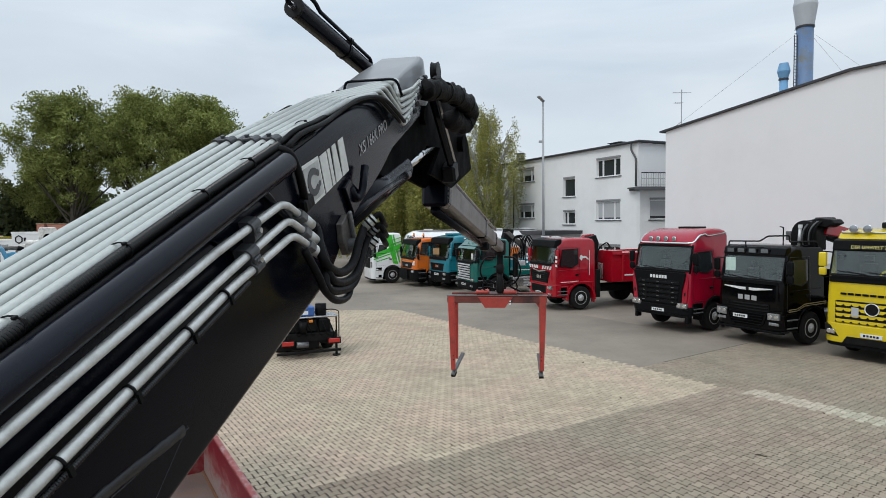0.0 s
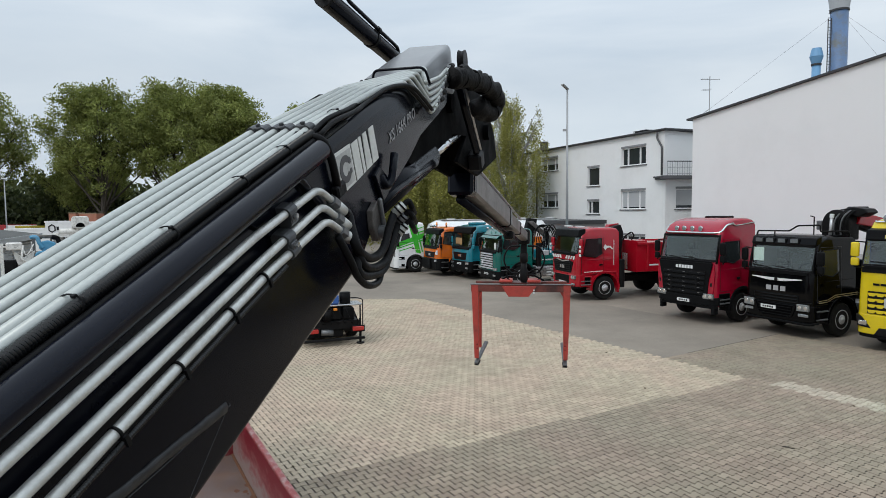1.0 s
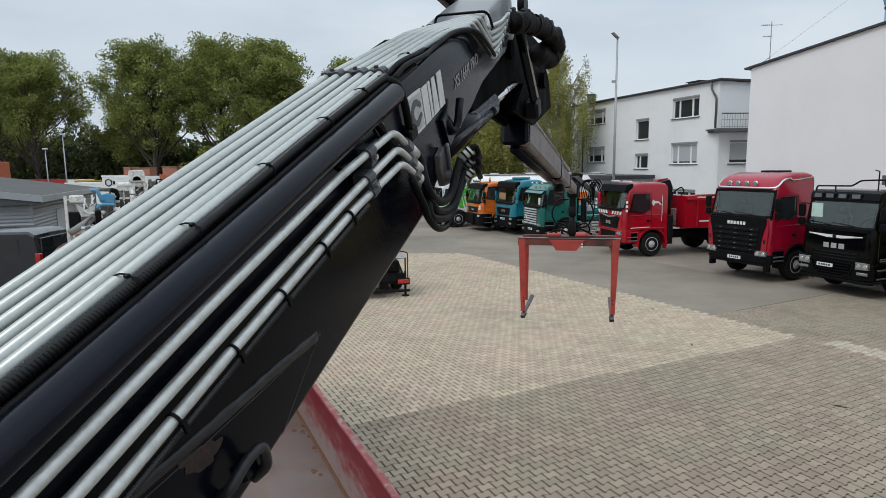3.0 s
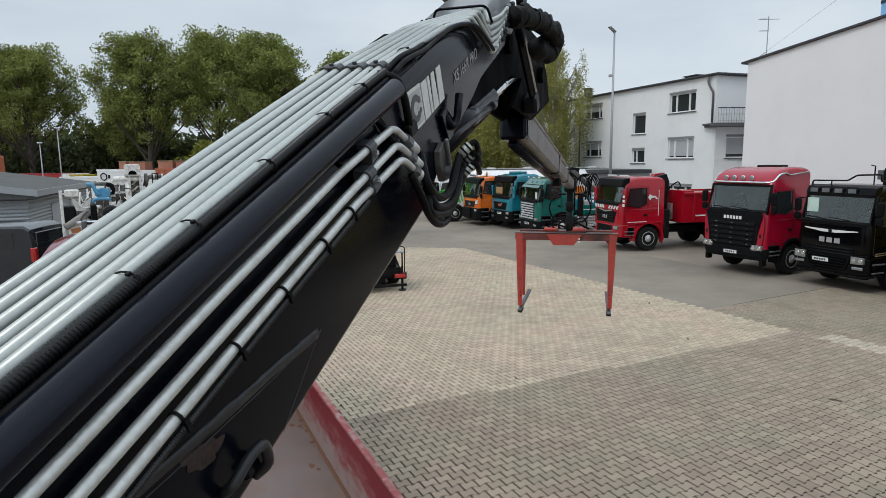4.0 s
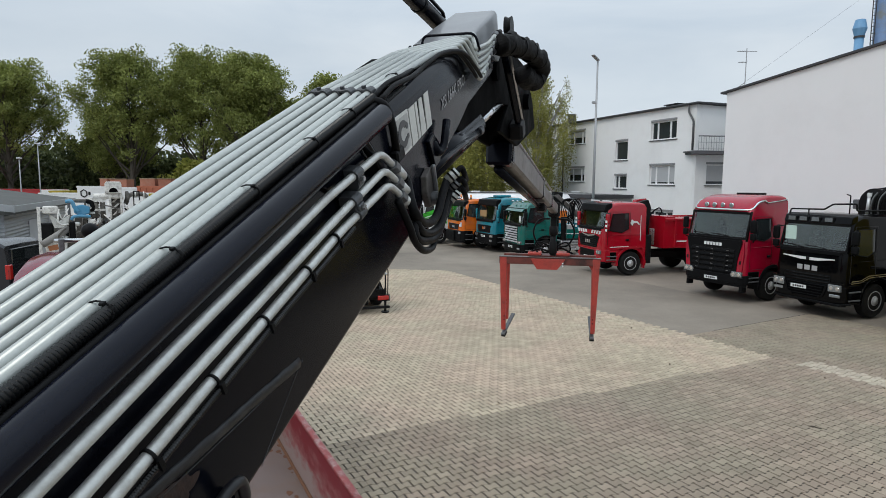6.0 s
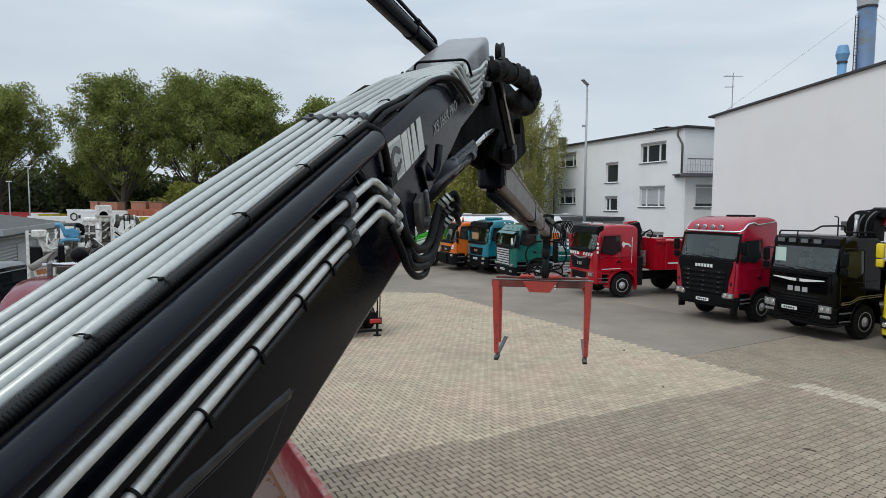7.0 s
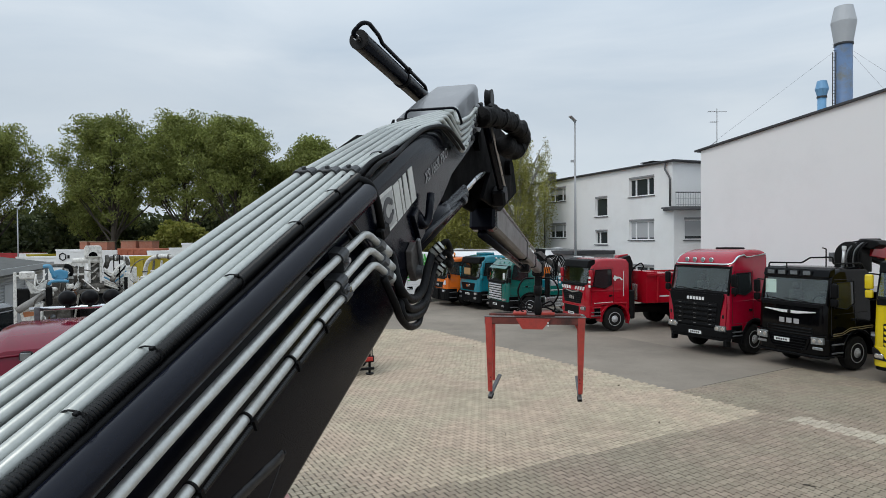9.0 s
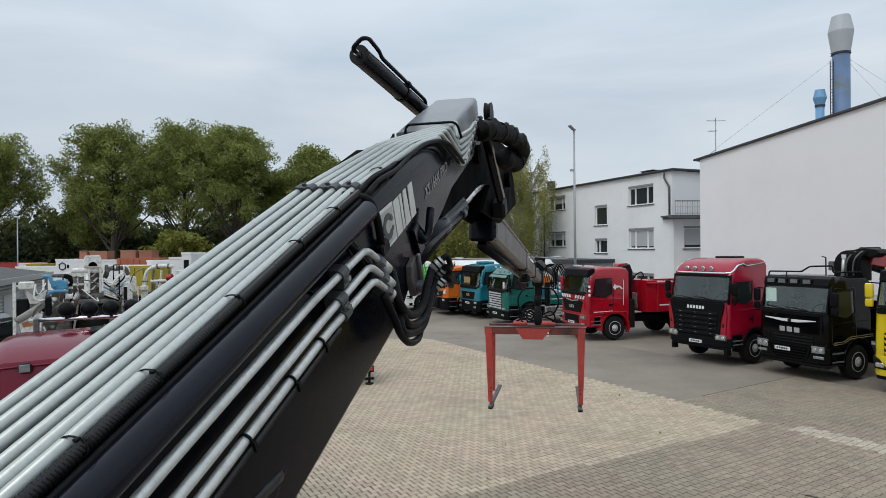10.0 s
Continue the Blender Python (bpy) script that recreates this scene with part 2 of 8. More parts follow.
def tube(pts, r, bm=None, seg=10, ribs=0.0):
    """A round tube along points; ribs: share by which every other ring is thinner."""
    bm = bm or bmesh.new()
    pts = [Vector(q) for q in pts]
    rings, up = [], Vector((0.13, 0.21, 0.97))
    for i, q in enumerate(pts):
        d = (pts[min(i + 1, len(pts) - 1)] - pts[max(i - 1, 0)]).normalized()
        s = d.cross(up)
        if s.length < 0.05:
            s = d.cross(Vector((1, 0, 0)))
        s.normalize()
        up2 = s.cross(d)
        up = up2
        rad = r * (1 - ribs) if ribs and i % 2 else r
        rings.append([bm.verts.new(q + (s * math.cos(2 * math.pi * k / seg) + up2 * math.sin(2 * math.pi * k / seg)) * rad) for k in range(seg)])
    for a, b in zip(rings, rings[1:]):
        for k in range(seg):
            bm.faces.new((a[k], a[(k + 1) % seg], b[(k + 1) % seg], b[k]))
    bm.faces.new(rings[0][::-1])
    bm.faces.new(rings[-1])
    bmesh.ops.recalc_face_normals(bm, faces=bm.faces)
    return bm


def prism(poly, lo, hi, axis="x", bevel=0.0, bm=None):
    """A flat outline pushed through from lo to hi along an axis: x takes (y, z), y takes (x, z), z takes (x, y)."""
    bm = bm or bmesh.new()

    def at(p, h):
        return {"x": (h, p[0], p[1]), "y": (p[0], h, p[1]), "z": (p[0], p[1], h)}[axis]

    a = [bm.verts.new(at(p, lo)) for p in poly]
    b = [bm.verts.new(at(p, hi)) for p in poly]
    fs = [bm.faces.new(a[::-1]), bm.faces.new(b)]
    for i in range(len(poly)):
        j = (i + 1) % len(poly)
        fs.append(bm.faces.new((a[i], a[j], b[j], b[i])))
    bmesh.ops.recalc_face_normals(bm, faces=fs)
    if bevel:
        es = list({e for f in fs for e in f.edges})
        bmesh.ops.bevel(bm, geom=es, offset=bevel, segments=2, affect="EDGES", profile=0.5)
    return bm


def lathe(profile, seg=24, axis="x", bm=None):
    """A turned shape: profile of (along, radius) round an axis through the origin."""
    bm = bm or bmesh.new()
    rings = []
    for h, r in profile:
        ring = []
        for k in range(seg):
            a = 2 * math.pi * k / seg
            c, s = r * math.cos(a), r * math.sin(a)
            ring.append(bm.verts.new({"x": (h, c, s), "y": (c, h, s), "z": (c, s, h)}[axis]))
        rings.append(ring)
    for a, b in zip(rings, rings[1:]):
        for k in range(seg):
            bm.faces.new((a[k], a[(k + 1) % seg], b[(k + 1) % seg], b[k]))
    if profile[0][1] > 1e-4:
        bm.faces.new(rings[0][::-1])
    if profile[-1][1] > 1e-4:
        bm.faces.new(rings[-1])
    bmesh.ops.remove_doubles(bm, verts=bm.verts, dist=1e-5)
    bmesh.ops.recalc_face_normals(bm, faces=bm.faces)
    return bm


def moved(bm, m):
    bmesh.ops.transform(bm, matrix=m, verts=bm.verts)
    return bm


def letters(name, text, size, depth, material, parent, m, label="", shear=0.0, spacing=1.0):
    """Raised writing in the built-in font, as one mesh."""
    cu = bpy.data.curves.new(name, "FONT")
    cu.body, cu.size, cu.extrude, cu.shear, cu.space_character = text, size, depth, shear, spacing
    cu.align_x, cu.align_y = "CENTER", "CENTER"
    tmp = bpy.data.objects.new(name, cu)
    me = bpy.data.meshes.new_from_object(tmp)
    bpy.data.objects.remove(tmp)
    me.materials.clear()
    me.materials.append(material)
    me.transform(m)
    ob = new(name, me)
    ob.parent = parent
    if label:
        ob["label"] = label
    return ob


# ---- ground ----
def ground_material():
    m = bpy.data.materials.new("yard_asphalt")
    m.use_nodes = True
    t = m.node_tree
    b = t.nodes["Principled BSDF"]
    co = t.nodes.new("ShaderNodeTexCoord")
    big = t.nodes.new("ShaderNodeTexNoise")
    big.inputs["Scale"].default_value = 0.22
    big.inputs["Detail"].default_value = 8
    big.inputs["Roughness"].default_value = 0.62
    fine = t.nodes.new("ShaderNodeTexNoise")
    fine.inputs["Scale"].default_value = 45
    fine.inputs["Detail"].default_value = 4
    for n in (big, fine):
        t.links.new(co.outputs["Object"], n.inputs["Vector"])
    r = t.nodes.new("ShaderNodeValToRGB")
    r.color_ramp.elements[0].position, r.color_ramp.elements[0].color = 0.33, (0.168, 0.143, 0.116, 1)
    r.color_ramp.elements[1].position, r.color_ramp.elements[1].color = 0.68, (0.29, 0.247, 0.2, 1)
    t.links.new(big.outputs["Fac"], r.inputs["Fac"])
    g = t.nodes.new("ShaderNodeMapRange")
    g.inputs["From Min"].default_value, g.inputs["From Max"].default_value = 0.3, 0.7
    g.inputs["To Min"].default_value, g.inputs["To Max"].default_value = 0.86, 1.14
    t.links.new(fine.outputs["Fac"], g.inputs["Value"])
    s = t.nodes.new("ShaderNodeVectorMath")
    s.operation = "SCALE"
    t.links.new(r.outputs["Color"], s.inputs[0])
    t.links.new(g.outputs["Result"], s.inputs["Scale"])
    t.links.new(s.outputs["Vector"], b.inputs["Base Color"])
    b.inputs["Roughness"].default_value = 0.85
    bp = t.nodes.new("ShaderNodeBump")
    bp.inputs["Strength"].default_value, bp.inputs["Distance"].default_value = 0.3, 0.01
    t.links.new(fine.outputs["Fac"], bp.inputs["Height"])
    t.links.new(bp.outputs["Normal"], b.inputs["Normal"])
    return m


solid("ground", box(-1500, -1500, -0.5, 1500, 1500, -0.03), ground_material(), "grey-brown worn asphalt yard reaching into the distance", "ground", kind="structure")

# ---- office ----
OFFICE = pose(10.44, 37.8, 0, 0, 0, -62.7)
# local x runs along the front up to the corner at 0; local y points into the house


def wall_with_holes(x0, x1, z0, z1, y0, y1, holes):
    """A thick wall in the x-z plane with rectangular openings (x0, x1, z0, z1)."""
    xs = sorted({x0, x1, *[h[0] for h in holes], *[h[1] for h in holes]})
    zs = sorted({z0, z1, *[h[2] for h in holes], *[h[3] for h in holes]})
    bm = bmesh.new()
    grid = {}

    def v(x, y, z):
        k = (round(x, 4), round(y, 4), round(z, 4))
        if k not in grid:
            grid[k] = bm.verts.new(k)
        return grid[k]

    def solid_cell(i, j):
        if not (0 <= i < len(xs) - 1 and 0 <= j < len(zs) - 1):
            return False
        cx, cz = (xs[i] + xs[i + 1]) / 2, (zs[j] + zs[j + 1]) / 2
        return not any(h[0] < cx < h[1] and h[2] < cz < h[3] for h in holes)

    for i in range(len(xs) - 1):
        for j in range(len(zs) - 1):
            if not solid_cell(i, j):
                continue
            a, b, c, d = xs[i], xs[i + 1], zs[j], zs[j + 1]
            bm.faces.new((v(a, y0, c), v(b, y0, c), v(b, y0, d), v(a, y0, d)))
            bm.faces.new((v(a, y1, d), v(b, y1, d), v(b, y1, c), v(a, y1, c)))
            if not solid_cell(i - 1, j):
                bm.faces.new((v(a, y0, c), v(a, y0, d), v(a, y1, d), v(a, y1, c)))
            if not solid_cell(i + 1, j):
                bm.faces.new((v(b, y0, d), v(b, y0, c), v(b, y1, c), v(b, y1, d)))
            if not solid_cell(i, j - 1):
                bm.faces.new((v(b, y0, c), v(a, y0, c), v(a, y1, c), v(b, y1, c)))
            if not solid_cell(i, j + 1):
                bm.faces.new((v(a, y0, d), v(b, y0, d), v(b, y1, d), v(a, y1, d)))
    bmesh.ops.recalc_face_normals(bm, faces=bm.faces)
    return bm


def window(parent, x0, x1, z0, z1, y, bars=(), blind=0.0, sill=True, shutter=True):
    """A casement in an opening of a wall whose outer face is at y."""
    f, d = 0.07, y + 0.12
    win = part("window", box(x0, d + 0.03, z0, x1, d + 0.05, z1), M_PANE, parent, "dark window pane")
    fr = bmesh.new()
    for a, b, c, e in ((x0, x0 + f, z0, z1), (x1 - f, x1, z0, z1), (x0 + f, x1 - f, z0, z0 + f), (x0 + f, x1 - f, z1 - f, z1)):
        box(a, d - 0.03, c, b, d + 0.028, e, 0.008, fr)
    part("frame", fr, M_FRAME, win, "white window frame")
    for s in bars:
        xm = x0 + (x1 - x0) * s
        part("mullion", box(xm - 0.06, d - 0.028, z0 + f, xm + 0.06, d + 0.028, z1 - f, 0.006), M_FRAME, win, "white mullion")
    if blind:
        part("blind", box(x0 + f, d - 0.005, z1 - f - (z1 - z0 - 2 * f) * blind, x1 - f, d + 0.026, z1 - f - 0.003), M_BLIND, win, "grey roller blind, lowered")
    if shutter:
        part("shutter_box", box(x0 - 0.02, y - 0.03, z1 + 0.003, x1 + 0.02, y + 0.10, z1 + 0.13, 0.01), M_SHUTTER, win, "grey roller shutter box")
    if sill:
        part("sill", box(x0 - 0.1, y - 0.08, z0 - 0.06, x1 + 0.1, y + 0.115, z0 - 0.004, 0.01), M_SILL, win, "dark metal sill")
    return win


def build_office():
    house = thing("office_building", OFFICE, "white rendered three-storey office building with a dark flat roof edge", "building")
    top = 8.62
    L, D = 26.0, 11.0
    wins = []
    wins += [(1.58, 2.32, 6.74, 7.9, (0.24, 0.73), 0), (1.58, 2.32, 3.9, 5.12, (0.24, 0.73), 0.92), (1.58, 2.32, 0.95, 2.2, (0.24, 0.73), 0)]
    wins += [(6.22, 1.35, 5.58, 6.89, (), 0), (6.22, 1.35, 3.6, 4.52, (0.3,), 0)]
    for k in (11.35, 16.4, 20.6):
        wins += [(k, 2.3, 6.98, 8.0, (0.28, 0.78), 0.5), (k, 2.3, 4.08, 5.16, (0.28, 0.78), 0.5), (k, 2.3, 1.1, 2.2, (0.5,), 0)]
    wins = [(-k - w, -k, *rest) for k, w, *rest in wins]
    part("front_wall", wall_with_holes(-L, 0, 0, top, 0, 0.36, [w[:4] for w in wins]), M_RENDER, house, "white rendered wall")
    part("room_back", box(-L + 0.4, 1.6, 0.1, -0.4, 1.7, top - 0.1), M_DARK, house)
    for x0, x1, z0, z1, bars, blind in wins:
        window(house, x0, x1, z0, z1, 0.0, bars, blind)
    part("far_wall", box(-L, 0.362, 0, -L + 0.36, D, top), M_RENDER, house)
    part("back_wall", box(-L, D, 0, 0, D + 0.36, top), M_RENDER, house)
    part("side_wall", box(-0.36, 0.362, 0, 0, D, top), M_RENDER, house)
    part("roof", box(-L - 0.3, -0.22, top + 0.003, 0.3, D + 0.6, top + 0.13, 0.03), M_ROOF, house, "dark metal roof edge")
    hood = part("roof_hood", box(-4.75, 1.8, top + 0.133, -3.65, 3.2, top + 0.55, 0.03), M_DARK, house, "dark roof hood")
    part("hood_cap", box(-4.85, 1.7, top + 0.553, -3.55, 3.3, top + 0.6, 0.02), M_ROOF, hood)
    for x, foot in ((-0.12, 5.95), (-14.3, 0.15)):
        pipe = tube(round_path([(x - 0.35, -0.15, top - 0.02), (x - 0.35, -0.15, top - 0.4), (x, -0.08, top - 0.95), (x, -0.08, foot)], 0.12), 0.06)
        part("downpipe", pipe, M_SILL, house, "dark downpipe", True)
    part("chimney", rod((-15.2, 1.2, top + 0.133), (-15.2, 1.2, top + 1.0), 0.35, seg=16), M_ROOF, house, "short dark chimney")
    return house


build_office()


def build_wing():
    """The part between the office corner and the hall."""
    m = pose(10.44, 37.8, 0, 0, 0, math.degrees(math.atan2(0.20, 0.98)))
    w = thing("office_wing", m, "white rendered wing with a railed balcony beside the office", "building")
    holes = [(0.64, 3.1, 3.9, 5.12)]
    part("lower_wall", wall_with_holes(-0.02, 7, 0, 5.68, -0.25, 0.05, holes), M_RENDER, w, "white rendered wall")
    window(w, 0.64, 3.1, 3.9, 5.12, -0.25, (), 0.86)
    part("upper_wall", box(0.37, 0.6, 5.9, 7, 0.9, 8.6), M_RENDER2, w, "white rendered wall")
    part("roof", box(0.32, 0.3, 8.603, 7, 8, 8.74, 0.02), M_ROOF, w, "dark metal roof edge")
    part("balcony_slab", prism([(-0.72, -0.95), (7, -0.95), (7, 0.6), (-0.3, 0.6), (-0.3, -0.3)], 5.683, 5.8, "z", 0.015), M_SILL, w, "dark balcony slab")
    part("slab_step", box(-0.42, -0.8, 5.803, 7, 0.6, 5.895, 0.01), M_SILL, w)
    rail = part("balcony_railing", rod((-0.12, -0.62, 6.74), (6.9, -0.62, 6.74), 0.03), M_ROOF, w, "thin grey metal railing")
    for z in (6.0, 6.38):
        part("lower_bar", rod((-0.1, -0.62, z), (6.9, -0.62, z), 0.014), M_POLE, rail)
    for i in range(45):
        x = -0.1 + i * 0.155
        part("baluster", rod((x, -0.62, 5.896), (x, -0.62, 6.72), 0.012, seg=6), M_POLE, rail)


build_wing()


def build_garage():
    """Low flat-roofed building before the office, seen between the cabs."""
    g = thing("low_garage", OFFICE, "low grey rendered garage row with a dark flat roof", "garage")
    wall = mat("garage_render", (0.34, 0.345, 0.35), 0.9, 0, 0.1, 1.2, 0.2, (0.16, 0.16, 0.16), 0.4, 0.8)
    part("wall", box(-18, -3.4, 0, -5.2, -0.3, 2.95), wall, g, "grey rendered wall")
    part("roof", box(-18.2, -3.7, 2.953, -5.0, -0.28, 3.2, 0.02), M_ROOF, g, "dark flat roof edge")
    for k in range(5):
        x = -17.5 + 2.5 * k
        d = part("garage_door", box(x, -3.44, 0.03, x + 2.2, -3.402, 2.2, 0.01), M_SHUTTER, g, "grey garage door")
        for j in range(5):
            part("door_rib", box(x + 0.02, -3.452, 0.2 + 0.4 * j, x + 2.18, -3.441, 0.24 + 0.4 * j), M_SHUTTER, d)


build_garage()


# ---- hall ----
def build_hall():
    m = pose(10.65, 33.4, 0, 0, 0, -55.2)
    h = thing("factory_hall", m, "large windowless white rendered hall with a shallow gable", "building")
    L, zc, za, xa = 24.0, 8.62, 9.95, 9.35
    poly = [(0, 0), (L, 0), (L, zc - 0.2), (xa + 2.2, za - 0.02), (xa + 0.7, za + 0.02), (xa - 0.4, za), (0, zc)]
    part("gable_wall", prism(poly, 0, 0.4, "y"), M_RENDER2, h, "plain white rendered gable wall")
    part("side_wall", box(0, 0.402, 0, 0.4, 30, zc - 0.03), M_RENDER2, h)
    part("far_wall", box(L - 0.4, 0.402, 0, L, 30, zc - 0.25), M_RENDER2, h)
    part("back_wall", prism(poly, 30, 30.4, "y"), M_RENDER2, h)
    t = 0.09
    roof = [(-0.3, zc - 0.03), (xa - 0.4, za + 0.004), (xa + 0.7, za + 0.024), (xa + 2.2, za - 0.016), (L + 0.3, zc - 0.22), (L + 0.3, zc - 0.22 + t), (xa + 2.2, za + t), (xa + 0.7, za + t + 0.03), (xa - 0.4, za + t + 0.01), (-0.3, zc + t - 0.03)]
    part("roof", prism(roof, -0.14, 30.5, "y"), M_ROOF, h, "dark roofing felt with a thin edge")
    return h


build_hall()


def build_antenna():
    a = thing("roof_antenna", pose(11.3, 32.9, 8.85), "thin metal television antenna on a mast on the hall roof", "antenna")
    part("mast", rod((0, 0, -0.02), (0, 0, 1.9), 0.022, seg=8), M_POLE, a)
    part("stay", rod((-0.28, 0.1, 0.0), (0, 0, 0.22), 0.02, seg=6), M_POLE, a)
    for z, w in ((1.74, 0.43), (1.2, 0.35)):
        boom = part("cross_boom", rod((-w, 0, z), (w * (1.2 if z > 1.5 else 0.1), 0.05, z), 0.014, seg=6), M_POLE, a)
        for k in range(5):
            x = -w + 0.095 * k
            part("element", rod((x, -0.16, z + 0.012), (x, 0.16, z + 0.012), 0.008, seg=5), M_POLE, boom)


build_antenna()

M_BLUE_STACK = mat("stack_blue", (0.12, 0.20, 0.35), 0.55, 0.1, 0.35, 0.6, 0, (0.16, 0.14, 0.07), 0.85, 0.8)
M_BLUE_VENT = mat("light_blue_paint", (0.16, 0.34, 0.55), 0.55, 0.1, 0.12, 1.5)
M_COWL = mat("cowl_grey", (0.46, 0.48, 0.50), 0.6, 0.1, 0.08, 1.5)


def build_chimneys():
    c = thing("chimney_stack", pose(33.75, 62.4, 0), "tall blue steel chimney with a grey cowl and a ladder", "chimney")
    part("shaft", rod((0, 0, 0), (0, 0, 22.75), 0.77, seg=32), M_BLUE_STACK, c, "weathered blue steel shaft", True)
    part("collar", lathe([(22.73, 0.78), (22.73, 0.84), (22.9, 0.84), (22.9, 0.78)], 32, "z"), M_ROOF, c)
    part("cowl", lathe([(22.9, 0.8), (24.9, 1.1), (24.95, 1.1), (26.45, 0.8), (26.45, 0.72)], 32, "z"), M_COWL, c, "grey tapered cowl")
    lad = part("ladder", rod((-1.2, -0.35, 6), (-1.2, -0.35, 22.0), 0.045, seg=6), M_ROOF, c)
    part("rail", rod((-0.95, -0.42, 6), (-0.95, -0.42, 22.0), 0.045, seg=6), M_ROOF, lad)
    for k in range(44):
        z = 9 + k * 0.32
        part("rung", rod((-1.2, -0.35, z), (-0.95, -0.42, z), 0.025, seg=5), M_ROOF, lad)
    for k, (dx, dz) in enumerate(((-13, -9.5), (9, -8.5), (6, -10))):
        part("guy_wire", rod((0, 0, 22.8), (dx, -3, 22.8 + dz), 0.009, seg=5), M_ROOF, c)
    v = thing("vent_stack", pose(31.74, 62.4, 0), "light blue vent pipe with a bulged cap", "chimney")
    part("shaft", rod((0, 0, 0), (0, 0, 17.7), 0.385, seg=24), M_BLUE_VENT, v, "", True)
    part("collar", lathe([(17.65, 0.39), (17.65, 0.45), (17.82, 0.45), (17.82, 0.39)], 24, "z"), M_ROOF, v)
    part("cap", lathe([(17.82, 0.4), (18.5, 0.6), (19.3, 0.42), (19.3, 0.34)], 24, "z"), M_BLUE_VENT, v)


build_chimneys()


def build_lamp():
    s = thing("street_lamp", pose(4.85, 39.4, 0), "slim grey street lamp with a flat angled head", "street lamp")
    part("post", rod((0, 0, 0), (0, 0, 11.55), 0.1, r2=0.055, seg=12), M_POLE, s, "", True)
    part("base", rod((0, 0, 0), (0, 0, 1.1), 0.13, seg=12), M_POLE, s)
    part("head", moved(box(-0.5, -0.13, -0.04, 0.06, 0.13, 0.04, 0.02), Matrix.Translation((0, 0, 11.55)) @ pose(0, 0, 0, 0, 32, 35)), M_POLE, s)
    part("camera_box", box(-0.28, -0.06, 8.9, -0.06, 0.06, 9.05, 0.02), M_POLE, s)


build_lamp()

# ---- crane boom ----
BOOM = Matrix(((0.98481, 0.15864, -0.07063, -0.9), (-0.17365, 0.89967, -0.40056, 0.4), (0, 0.40674, 0.91355, 3.2), (0, 0, 0, 1)))
# local x: to the boom's right side, y: along the boom to its tip, z: square to both


def section_loft(sections, bm=None):
    """Sections of equally many points, joined one after another, both ends closed."""
    bm = bm or bmesh.new()
    rings = [[bm.verts.new(p) for p in s] for s in sections]
    n = len(rings[0])
    for a, b in zip(rings, rings[1:]):
        for k in range(n):
            bm.faces.new((a[k], a[(k + 1) % n], b[(k + 1) % n], b[k]))
    bm.faces.new(rings[0][::-1])
    bm.faces.new(rings[-1])
    bmesh.ops.recalc_face_normals(bm, faces=bm.faces)
    return bm


def boom_section(y, x0, x1, z0, z1, r=0.055, low=0.02):
    pts = []
    for cx, cz, a0, rad in ((x1 - r, z1 - r, 0, r), (x0 + r, z1 - r, 90, r), (x0 + low, z0 + low, 180, low), (x1 - low, z0 + low, 270, low)):
        for k in range(6):
            a = radians(a0 + 18 * k)
            pts.append((cx + rad * math.cos(a), y, cz + rad * math.sin(a)))
    return pts


